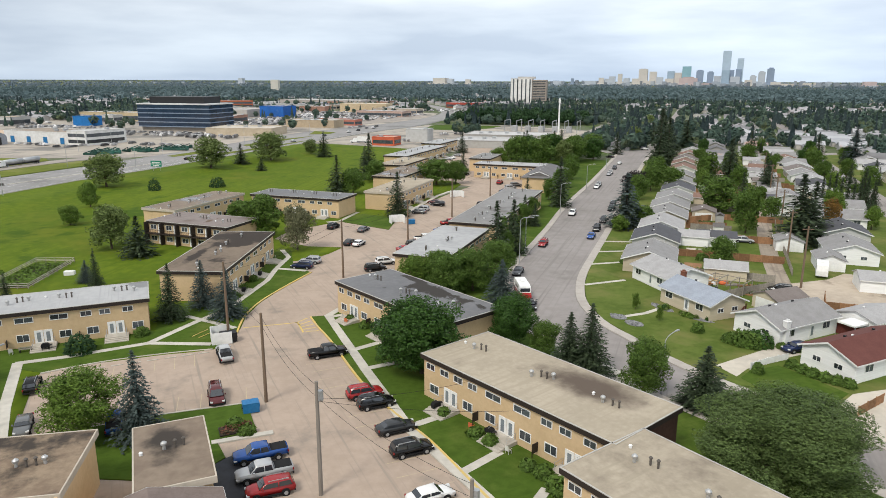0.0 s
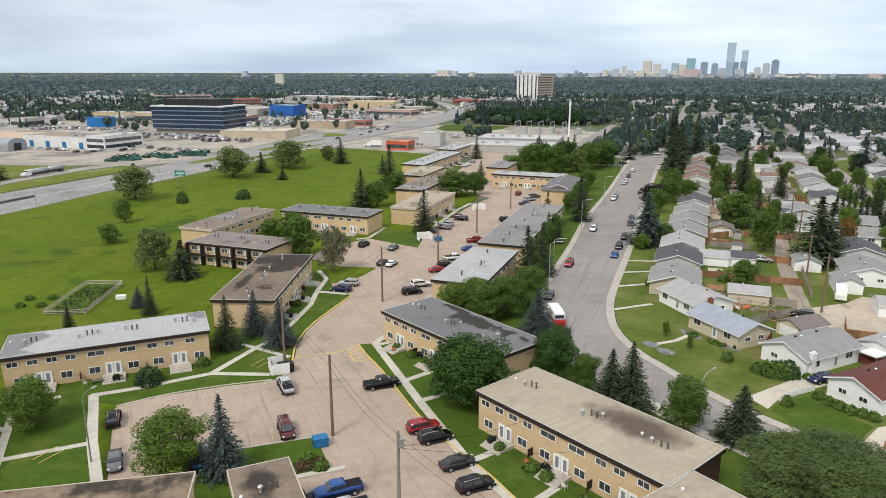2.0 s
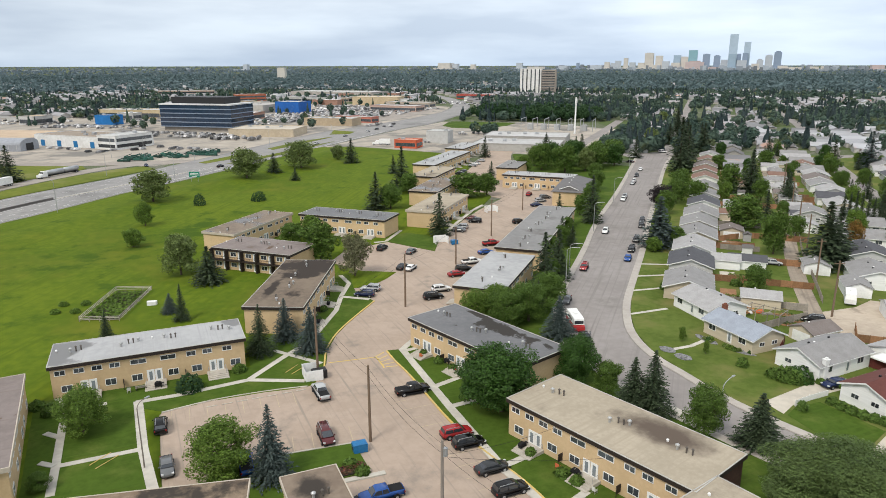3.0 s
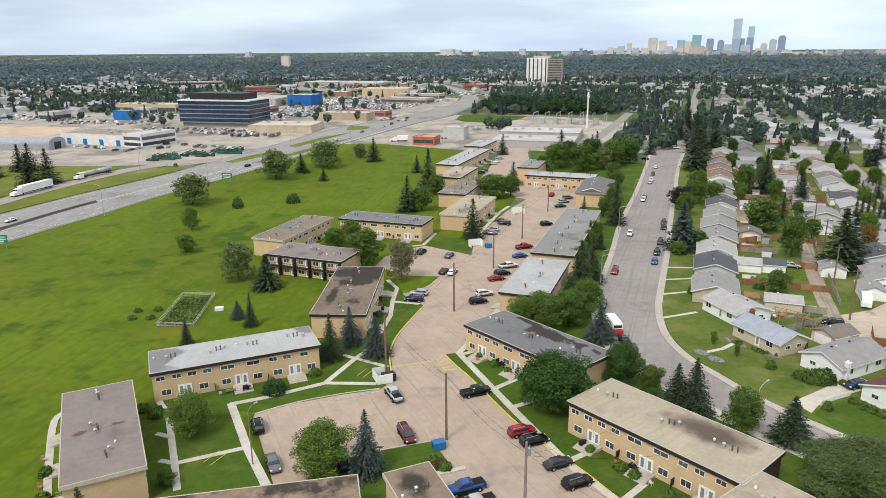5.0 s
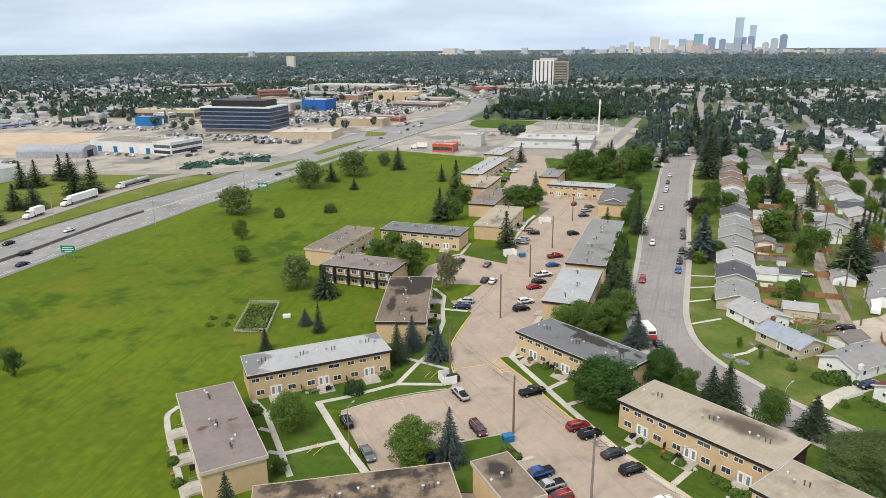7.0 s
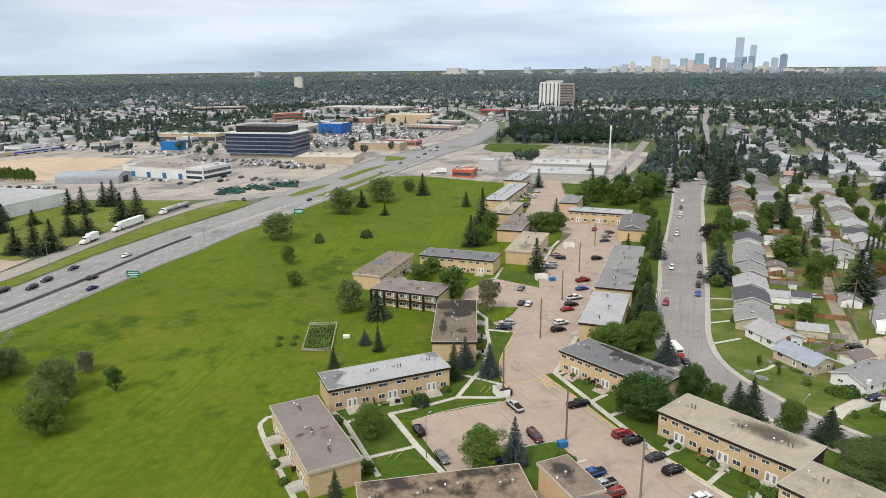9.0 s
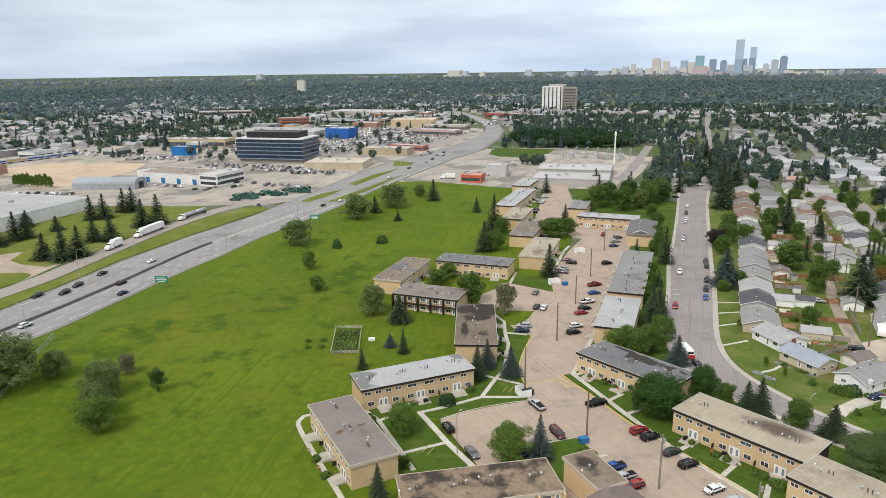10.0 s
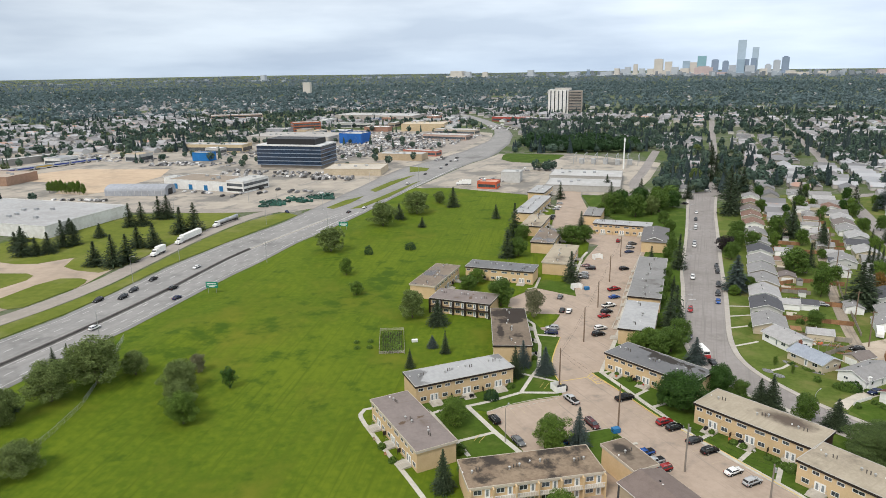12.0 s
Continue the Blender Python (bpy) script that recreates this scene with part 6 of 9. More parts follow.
def car_base(kind):
    d = SHAPES[kind]
    hw = d["hw"]
    root = thing(kind, kind, "car")
    bm = bmesh.new()
    loft(bm, d["body"], lambda z: hw * (1 - 0.12 * abs(z - 0.65) ** 1.5), 0.16, 0.035)
    soften(bm, 0.07)
    body = part("body", bm, CAR_PAINT, root, smooth=True)
    part("sill_trim", boxes((d["ax"][0] + 0.4, d["ax"][1] - 0.4, -hw * 0.985, hw * 0.985, 0.26, 0.42)), BLACK, root)
    for ax in d["ax"]:
        bm = bmesh.new()
        tube(bm, (ax, -hw * 0.985, 0.36), (ax, hw * 0.985, 0.36), 0.42, n=16)
        part("wheel_arch", bm, BLACK, root)
    if kind in ("suv", "van"):
        for s in (-1, 1):
            part("roof_rail", boxes((d["cabin"][1][0] + 0.2, d["cabin"][3][0] - 0.2, s * hw * 0.62 - 0.025, s * hw * 0.62 + 0.025, d["cabin"][2][1] - 0.06, d["cabin"][2][1] + 0.08)), METAL, root)
    zb = d["cabin"][0][1]
    cab = d["cabin"]

    def wide(z):
        return hw * (0.91 - 0.27 * (z - zb))

    bm = bmesh.new()
    loft(bm, cab, wide, 0.05, 0.03)
    soften(bm, 0.06)
    part("cabin", bm, CAR_PAINT, root, smooth=True)
    top = max(z for x, z in cab)
    z0, z1 = zb + 0.05, top - 0.13
    back_x = [cab[0][0] + (cab[1][0] - cab[0][0]) * (z - zb) / (cab[1][1] - zb) for z in (z0, z1)]
    front_x = [cab[-1][0] + (cab[-2][0] - cab[-1][0]) * (z - zb) / (cab[-2][1] - zb) for z in (z0, z1)]
    mid = (back_x[1] + front_x[1]) / 2
    for s in (-1, 1):                                    # side windows, two each side
        for xa, xb, xc, xd in ((back_x[0] + 0.16, mid - 0.06, mid - 0.06, back_x[1] + 0.12), (mid + 0.06, front_x[0] - 0.14, front_x[1] - 0.08, mid + 0.06)):
            bm = bmesh.new()
            ring = [(xa, z0), (xb, z0), (xc, z1), (xd, z1)]
            outer = [bm.verts.new((x, s * (wide(z) + 0.012), z)) for x, z in ring]
            inner = [bm.verts.new((x, s * (wide(z) - 0.02), z)) for x, z in ring]
            bm.faces.new(outer if s < 0 else outer[::-1])
            for i in range(4):
                bm.faces.new((outer[i], inner[i], inner[(i + 1) % 4], outer[(i + 1) % 4]))
            bmesh.ops.recalc_face_normals(bm, faces=bm.faces)
            part("side_window", bm, CAR_GLASS, root)
    for name, xs, sgn in (("rear_window", back_x, -1), ("windscreen", front_x, 1)):
        bm = bmesh.new()
        ring = [(xs[0], -1, z0), (xs[0], 1, z0), (xs[1], 1, z1), (xs[1], -1, z1)]
        outer = [bm.verts.new((x + sgn * 0.045, y * (wide(z) - 0.10), z + 0.04)) for x, y, z in ring]
        inner = [bm.verts.new((x - sgn * 0.03, y * (wide(z) - 0.10), z - 0.01)) for x, y, z in ring]
        bm.faces.new(outer)
        for i in range(4):
            bm.faces.new((outer[i], inner[i], inner[(i + 1) % 4], outer[(i + 1) % 4]))
        bmesh.ops.recalc_face_normals(bm, faces=bm.faces)
        part(name, bm, CAR_GLASS, root)
    for ax in d["ax"]:
        for s in (-1, 1):
            tyre = shared("wheel", TYRE, root, pose(ax, s * (hw - 0.09), 0.34))
            shared("rim", RIM, tyre, pose(0, 0, 0))
    L2 = d["L"] / 2
    for s in (-1, 1):
        part("headlight", boxes((L2 - 0.34, L2 - 0.015, s * hw * 0.72 - 0.16, s * hw * 0.72 + 0.16, 0.66, 0.80)), LAMP_CLEAR, root)
        part("tail_light", boxes((-L2 - 0.02, -L2 + 0.1, s * hw * 0.8 - 0.1, s * hw * 0.8 + 0.1, 0.72, 0.96)), LAMP_RED, root)
        part("mirror", boxes((d["cabin"][-1][0] - 0.45, d["cabin"][-1][0] - 0.28, s * (hw + 0.06) - 0.08, s * (hw + 0.06) + 0.08, zb + 0.02, zb + 0.18)), CAR_PAINT, root)
    part("front_bumper", boxes((L2 - 0.12, L2 + 0.03, -hw * 0.86, hw * 0.86, 0.3, 0.5)), DARK_METAL, root)
    part("rear_bumper", boxes((-L2 - 0.03, -L2 + 0.12, -hw * 0.86, hw * 0.86, 0.32, 0.52)), DARK_METAL, root)
    if kind == "pickup":
        part("cargo_bed", boxes((-2.72, -1.02, -hw * 0.78, hw * 0.78, 1.05, 1.225)), BLACK, root, "dark cargo bed")
    return root


CAR_RGB = {"black": (0.006, 0.006, 0.0065), "dark grey": (0.030, 0.032, 0.034), "grey": (0.14, 0.145, 0.15), "silver": (0.42, 0.43, 0.44), "white": (0.72, 0.72, 0.71), "red": (0.30, 0.018, 0.02), "maroon": (0.10, 0.022, 0.024), "blue": (0.018, 0.075, 0.28), "navy": (0.012, 0.022, 0.07), "tan": (0.32, 0.26, 0.18)}


def car(kind, colour, x, y, turn, where="parked on the court", z=0.0):
    m = pose(x, y, z, 0, 0, turn)
    if kind not in CAR_PROTO:
        CAR_PROTO[kind] = ob = car_base(kind)
        ob.matrix_basis = m
    else:
        ob = copy_thing(CAR_PROTO[kind], m)
    for o in ob.children:
        o.color = (*CAR_RGB[colour], 1)
    names = {"suv": "sport utility car", "pickup": "pickup truck", "sedan": "saloon car", "van": "minivan"}
    return tagged(ob, "%s %s %s" % (colour, names[kind], where), "pickup truck" if kind == "pickup" else "car", "vehicles")


for k, c, x, y, a in (("pickup", "black", -17.7, 93.8, 22), ("suv", "red", -10.7, 80.4, 22), ("suv", "black", -9.0, 77.7, 22), ("sedan", "dark grey", -6.1, 71.5, 24), ("suv", "black", -4.1, 66.8, 24), ("pickup", "blue", -20.2, 65.5, 203), ("pickup", "silver", -18.9, 62, 203), ("suv", "red", -17.6, 59.1, 203), ("van", "maroon", -29.5, 79.6, 292), ("suv", "black", -54.4, 82.3, 112), ("sedan", "grey", -49.2, 71.6, -66),
                      ("pickup", "blue", -39.0, 72.4, 112), ("pickup", "silver", -32.6, 93.0, 115), ("sedan", "white", -1.9, 58.1, 26), ("suv", "silver", 0.6, 54.1, 26), ("suv", "navy", -31.2, 142.0, 172), ("suv", "silver", -30.2, 146.2, 172), ("suv", "white", -13.4, 145.8, 20), ("suv", "black", -15.2, 140.4, 20), ("sedan", "dark grey", -23.9, 164.4, 70), ("sedan", "white", -21.5, 163.4, 70),
                      ("sedan", "grey", -22.3, 179.8, 70), ("suv", "dark grey", -30.9, 183.4, 70), ("sedan", "red", -9.6, 157.8, 20), ("suv", "black", -7.6, 162.2, 20), ("pickup", "white", -5.4, 168.9, 20), ("sedan", "blue", -1.0, 178.9, 20), ("pickup", "red", 1.2, 188.5, 20), ("suv", "black", -2.6, 218.6, 165), ("sedan", "maroon", -3.7, 222.8, 165), ("suv", "silver", -7.5, 209.8, 165), ("sedan", "grey", -8.3, 205.4, 165),
                      ("suv", "black", 12.3, 217.5, 20), ("sedan", "navy", 21.8, 246.3, 20), ("suv", "silver", 24.4, 254.4, 20), ("suv", "grey", 27.2, 261.6, 20), ("suv", "black", 7.9, 292.4, 20), ("suv", "black", -6.3, 322.4, 165), ("sedan", "white", 3.5, 357.6, 165), ("sedan", "silver", 6.6, 369.5, 165), ("suv", "red", 21.5, 268, 70), ("sedan", "silver", 1.5, 351, 165), ("suv", "dark grey", -4.5, 329, 165)):
    car(k, c, x, y, a)
for k, c, x, y, a in (("suv", "red", 23.9, 163.8, 250), ("sedan", "blue", 37.6, 172.7, 250), ("suv", "black", 41.0, 181.9, 250), ("suv", "dark grey", 45.4, 193.3, 250), ("suv", "black", 52.1, 212, 250), ("suv", "dark grey", 54.3, 219.2, 250), ("suv", "white", 38.4, 203.9, 250), ("suv", "white", 57.3, 257.1, 250), ("suv", "silver", 59.3, 262.8, 250), ("sedan", "silver", 70.8, 294.8, 250), ("suv", "white", 72.8, 300, 250),
                      ("suv", "dark grey", 78.5, 316.7, 250), ("sedan", "white", 85.7, 336.4, 250), ("sedan", "black", 87.7, 364.6, 130), ("van", "white", 118.6, 408, -20), ("sedan", "grey", 15.0, 138.2, 252), ("sedan", "black", 14.8, 116.2, 272), ("suv", "dark grey", 73, 266.6, 250)):
    car(k, c, x, y, a, "standing on the residential street")
car("sedan", "navy", 52.4, 96.0, 200, "on a concrete driveway", 0.15)
car("suv", "silver", 75.0, 167.6, -20, "beside an alley garage", 0.1)
car("suv", "black", 63.9, 125.4, 160, "at the edge of the alley", 0.1)
for k, c, x, y, a in (("suv", "black", -208, 180.5, -106), ("suv", "black", -199.6, 184, -106), ("suv", "dark grey", -199.4, 193, -106), ("sedan", "black", -197.6, 208.6, -106), ("sedan", "white", -184.9, 227, -106), ("suv", "black", -183.4, 195.5, 74), ("sedan", "navy", -171.5, 352, -60), ("sedan", "black", -131.2, 349.2, 73), ("sedan", "white", -122.9, 363.5, 73), ("suv", "white", -194, 150, 72), ("sedan", "navy", -177, 183, 73), ("suv", "white", -100, 455, 72), ("sedan", "grey", -88, 505, -108), ("suv", "black", -70, 560, -108), ("sedan", "silver", -60, 590, 70), ("suv", "white", -75, 540, 70)):
    car(k, c, x, y, a, "on the grey highway", 0.0)


def lorry(name, x, y, turn, length, label, tank=False):
    """A cab with its trailer, seen from far above."""
    t = thing(name, label, "truck", pose(x, y, 0, 0, 0, turn), "trucks on the service road")
    bm = bmesh.new()
    loft(bm, [(length / 2 - 4.6, 0.7), (length / 2 - 4.6, 3.1), (length / 2 - 2.6, 3.2), (length / 2 - 2.0, 2.0), (length / 2 - 0.3, 1.7), (length / 2, 0.7)], lambda z: 1.2 - 0.06 * max(0, z - 1.2))
    part("cab", bm, WHITE, t)
    part("windscreen", boxes((length / 2 - 2.5, length / 2 - 2.12, -1.0, 1.0, 2.05, 2.9)), CAR_GLASS, t)
    back = -length / 2
    if tank:
        for a, b in ((back, back + length * 0.36), (back + length * 0.39, length / 2 - 5.0)):
            bm = bmesh.new()
            tube(bm, (a, 0, 2.2), (b, 0, 2.2), 1.15, n=14)
            part("tank", bm, METAL, t, "polished metal tank", True)
    else:
        bm = boxes((back, length / 2 - 4.9, -1.28, 1.28, 1.05, 4.0))
        bmesh.ops.bevel(bm, geom=bm.edges[:], offset=0.05, segments=1)
        part("trailer_box", bm, WHITE, t)
    part("chassis", boxes((back + 0.2, length / 2 - 0.6, -0.5, 0.5, 0.6, 1.05)), DARK_METAL, t)
    for ax in (back + 1.0, back + 2.2, length / 2 - 5.6, length / 2 - 1.2):
        for s in (-1, 1):
            tyre = shared("wheel", TYRE, t, pose(ax, s * 1.05, 0.5) @ Matrix.Diagonal((1.45, 1.5, 1.45, 1)))
            shared("rim", RIM, tyre, pose(0, 0, 0))
    return t


lorry("tanker_truck", -201.5, 322, -106, 24, "white tanker truck with polished metal tanks", True)
lorry("box_trailer_truck", -209.2, 282, -101, 23, "white truck with a long white box trailer")
lorry("box_truck", -213.5, 252, -99, 11, "white box truck on the service road")

lorry("box_truck", -56, 450, 175, 12, "white box truck on a shop lot")


def camper(x, y, turn):
    t = thing("camper_van", "white and red camper van parked at the kerb", "camper van", pose(x, y, 0, 0, 0, turn))
    bm = bmesh.new()
    loft(bm, [(-3.4, 0.5), (-3.4, 1.5), (2.6, 1.5), (3.3, 1.2), (3.45, 0.5)], lambda z: 1.1)
    part("body", bm, CAR_PAINT, t, "red lower body").color = (0.35, 0.03, 0.03, 1)
    bm = bmesh.new()
    loft(bm, [(-3.4, 1.5), (-3.35, 2.75), (1.8, 2.8), (2.6, 2.6), (2.9, 1.5)], lambda z: 1.1 - 0.06 * (z - 1.5))
    part("upper_body", bm, WHITE, t, "white upper body")
    part("windscreen", boxes((2.72, 2.86, -0.9, 0.9, 1.6, 2.3)), CAR_GLASS, t)
    for s in (-1, 1):
        part("side_window", boxes((-1.6, 1.2, s * 1.07 - 0.02, s * 1.07 + 0.02, 1.75, 2.25)), CAR_GLASS, t)
    part("roof_vent", boxes((-0.8, 0.1, -0.35, 0.35, 2.78, 2.95)), WHITE, t)
    for ax in (-2.2, 2.2):
        for s in (-1, 1):
            tyre = shared("wheel", TYRE, t, pose(ax, s * 1.0, 0.38) @ Matrix.Diagonal((1.1, 1, 1.1, 1)))
            shared("rim", RIM, tyre, pose(0, 0, 0))


camper(14.2, 123.2, -86)

# ---- poles, lamps, bins, fences, garden ----
def wood_pole(x, y, h, label, arm=False, can=False, material=None):
    p = thing("utility_pole", label, "utility pole", pose(x, y, 0))
    bm = bmesh.new()
    tube(bm, (0, 0, -0.2), (0, 0, h), 0.23, 0.16, 9)
    part("shaft", bm, material or WOOD_POLE, p)
    if can:
        bm = bmesh.new()
        tube(bm, (0.35, 0, h - 1.9), (0.35, 0, h - 0.9), 0.27, n=10)
        part("transformer", bm, METAL, p, "grey transformer can")
    if arm:
        part("cross_arm", boxes((-1.1, 1.1, -0.07, 0.07, h - 0.7, h - 0.55)), material or WOOD_POLE, p)
        for x_ in (-0.95, -0.4, 0.4, 0.95):
            bm = bmesh.new()
            tube(bm, (x_, 0, h - 0.55), (x_, 0, h - 0.35), 0.06, 0.04, 6)
            part("insulator", bm, DARK_METAL, p)
    return p


def lamp_post(x, y, h, turn, reach, label, material=None):
    p = thing("street_lamp", label, "street lamp", pose(x, y, 0.1, 0, 0, turn))
    bm = bmesh.new()
    tube(bm, (0, 0, -0.2), (0, 0, h - 0.9), 0.11, 0.07, 8)
    pts = [Vector((reach * (1 - math.cos(a)), 0, h - 0.9 + 0.9 * math.sin(a))) for a in (0, 0.4, 0.8, 1.2, math.pi / 2)]
    pipe(bm, pts, 0.055, 6)
    part("post", bm, material or METAL, p)
    part("lamp_head", boxes((reach - 0.1, reach + 0.6, -0.13, 0.13, h - 0.06, h + 0.08)), METAL, p)
    return p


P = "weathered wooden utility pole "
POLES = [(-12.6, 59.0, 12, True), (-23.0, 78.9, 11.8, False), (-34.6, 101.3, 12.3, False), (-21.3, 135, 12.2, False), (-9.7, 168.4, 10.4, False), (1.8, 199.9, 11.6, False), (15.7, 238.7, 10.2, False), (1.6, 47.6, 9, True)]
for x, y, h, can in POLES:
    wood_pole(x, y, h, P + "in the parking court", False, can, GREY_POLE if can else None)
for x, y, h in ((69.5, 128.5, 12.5), (87.2, 174.5, 12.5), (100.6, 206, 12), (113, 236, 12), (129, 276, 12), (77.8, 151, 11.5)):
    wood_pole(x, y, h, P + "with a cross arm along the alley", True)
lamp_post(-52.4, 72.0, 9.6, 60, 1.4, "tall lamp on a grey wooden post", GREY_POLE)
for x, y, h, a in ((16.2, 147, 10.5, -20), (18.6, 156.4, 9, -20), (27.6, 81.6, 8.0, 40), (35, 206, 9.5, -20), (53, 255, 9.5, -20), (75, 318, 9.5, -20)):
    lamp_post(x, y, h, a, 2.4, "curved grey metal street lamp beside the kerb")
for x, y, a in ((-154, 235, 160), (-198, 240, -20), (-176, 318, -20), (-151, 367, -20), (-205, 205, -20), (-186, 138, 160), (-136, 300, 160), (-240, 341, -20), (-128, 440, -20), (-92, 470, 160), (-186, 384, -20), (-206, 386, -20)):
    lamp_post(x, y, 12.0, a, 2.2, "tall slim grey highway lamp")


def cable(a, b, sag, n=14):
    bm = bmesh.new()
    a, b = Vector(a), Vector(b)
    pts = [a.lerp(b, k / n) - Vector((0, 0, sag * 4 * (k / n) * (1 - k / n))) for k in range(n + 1)]
    pipe(bm, pts, 0.02, 4)
    tagged(finish("overhead_cable", bm, BLACK), "thin black overhead cable between poles", "cable", "overhead cables")


for (x0, y0, h0, c0), (x1, y1, h1, c1) in zip([POLES[7], POLES[0], POLES[1], POLES[2], POLES[3], POLES[4], POLES[5]], [POLES[0], POLES[1], POLES[2], POLES[3], POLES[4], POLES[5], POLES[6]]):
    for d in (0.4, 1.6):
        cable((x0, y0, h0 - d), (x1, y1, h1 - d), 0.9)
cable((-12.6, 59, 10.2), (3.6, 74.2, 5.4), 0.6)
cable((-12.6, 59, 10.0), (10.0, 66.5, 5.4), 0.6)


def skip_bin(x, y, turn, colour, label, w=1.9, d=1.4, h=1.3, base=0.0):
    t = thing("dumpster", label, "dumpster", pose(x, y, base, 0, 0, turn))
    bm = bmesh.new()
    loft(bm, [(-w / 2, 0.12), (-w / 2 - 0.05, h), (w / 2 + 0.05, h), (w / 2, 0.12)], lambda z: d / 2)
    part("bin", bm, colour, t)
    bm = boxes((-w / 2, -0.02, -d / 2 - 0.04, d / 2, h, h + 0.06), (0.02, w / 2, -d / 2 - 0.04, d / 2, h, h + 0.06))
    part("lid", bm, colour, t)
    part("pocket", boxes((-w / 2 - 0.14, -w / 2, -0.3, 0.3, 0.6, 0.8), (w / 2, w / 2 + 0.14, -0.3, 0.3, 0.6, 0.8)), DARK_METAL, t)
    for sx in (-1, 1):
        for sy in (-1, 1):
            part("foot", boxes((sx * w * 0.4 - 0.06, sx * w * 0.4 + 0.06, sy * d * 0.36 - 0.06, sy * d * 0.36 + 0.06, 0, 0.12)), DARK_METAL, t)


skip_bin(-24.2, 76.3, 22, BLUE_BIN, "blue steel dumpster at the foot of a pole")
skip_bin(-9.9, 189.6, 20, BLUE_BIN, "blue steel dumpster beside a pale shed")
skip_bin(-34.0, 99.4, 25, DARK_METAL, "dark grey dumpster in a white enclosure", 2.4, 1.6, 1.5)


def enclosure(x, y, turn, w, d, h, label):
    t = thing("bin_enclosure", label, "enclosure", pose(x, y, 0.05, 0, 0, turn))
    for n, dims in (("back_panel", (-w / 2, w / 2, d / 2 - 0.08, d / 2, 0, h)), ("side_panel", (-w / 2, -w / 2 + 0.08, -d / 2, d / 2 - 0.08, 0, h)), ("side_panel", (w / 2 - 0.08, w / 2, -d / 2, d / 2 - 0.08, 0, h))):
        part(n, boxes(dims), WHITE, t)


enclosure(-35.2, 99.6, 112, 3.6, 3.0, 1.9, "white board enclosure round a dumpster")
enclosure(-13.9, 190.6, 20, 4.0, 2.6, 2.2, "white board bin enclosure")
enclosure(4.0, 235.6, 20, 4.2, 2.8, 2.2, "white board bin enclosure")
bm = boxes((-1.0, 1.0, -0.55, 0.55, 0, 0.9))
bmesh.ops.bevel(bm, geom=bm.edges[:], offset=0.08, segments=2)
ob = tagged(finish("storage_box", bm, WHITE), "white plastic storage box on the grass", "storage box")
ob.matrix_basis = pose(-78.0, 135.8, 0.1, 0, 0, 10)


def bench(x, y, turn, label):
    t = thing("bench", label, "bench", pose(x, y, 0.1, 0, 0, turn))
    for k in range(3):
        part("seat_slat", boxes((-0.9, 0.9, -0.24 + 0.16 * k, -0.11 + 0.16 * k, 0.42, 0.46)), FENCE_GREY, t)
    for k in range(2):
        part("back_slat", boxes((-0.9, 0.9, 0.26, 0.30, 0.6 + 0.18 * k, 0.73 + 0.18 * k)), FENCE_GREY, t)
    for s in (-0.75, 0.75):
        part("leg", boxes((s - 0.05, s + 0.05, -0.22, 0.3, 0, 0.42)), DARK_METAL, t)


bench(-62.6, 94.6, 202, "grey slatted bench before a terrace")


def grill(x, y, turn):
    t = thing("barbecue_grill", "black covered barbecue grill beside a stoop", "barbecue", pose(x, y, 0.1, 0, 0, turn), "yard clutter")
    bm = bmesh.new()
    loft(bm, [(-0.55, 0.55), (-0.55, 0.95), (-0.3, 1.15), (0.3, 1.15), (0.55, 0.95), (0.55, 0.55)], lambda z: 0.32)
    part("hood", bm, BLACK, t)
    for sx in (-0.45, 0.45):
        part("leg", boxes((sx - 0.04, sx + 0.04, -0.28, 0.28, 0, 0.55)), DARK_METAL, t)
    part("side_shelf", boxes((0.55, 0.95, -0.28, 0.28, 0.86, 0.9)), DARK_METAL, t)


for x, y, a in ((4.6, 70.2, -49), (-1.6, 76.6, 40), (-12.0, 104.8, -49), (13.4, 56.0, -49), (-60.0, 95.2, 22), (-38.6, 124, 90), (-38.4, 135, 90)):
    grill(x, y, a)


def chair(x, y, turn, colour, word):
    t = thing("garden_chair", word + " plastic garden chair in a front yard", "chair", pose(x, y, 0.12, 0, 0, turn), "yard clutter")
    for n, dims in (("seat", (-0.26, 0.26, -0.26, 0.26, 0.38, 0.43)), ("backrest", (-0.26, 0.26, 0.22, 0.27, 0.43, 0.95)), ("armrest", (-0.3, -0.25, -0.24, 0.26, 0.6, 0.64)), ("armrest", (0.25, 0.3, -0.24, 0.26, 0.6, 0.64))):
        part(n, boxes(dims), TINTED, t).color = (*colour, 1)
    for sx in (-0.22, 0.22):
        for sy in (-0.22, 0.22):
            part("leg", boxes((sx - 0.025, sx + 0.025, sy - 0.025, sy + 0.025, 0, 0.38)), TINTED, t).color = (*colour, 1)


for x, y, a, c, w in ((-10.4, 101.4, 130, (0.45, 0.05, 0.03), "red"), (-16.8, 107.4, 150, (0.5, 0.14, 0.05), "orange"), (-9.4, 100.0, 120, (0.5, 0.48, 0.42), "cream"), (2.6, 71.8, 140, (0.5, 0.12, 0.05), "orange"), (6.4, 66.6, 130, (0.55, 0.54, 0.5), "white"), (-64.2, 93.6, 200, (0.5, 0.5, 0.48), "white"), (-81.4, 66.0, 30, (0.35, 0.2, 0.1), "brown"), (-84.8, 72.8, 30, (0.4, 0.3, 0.2), "tan")):
    chair(x, y, a, c, w)


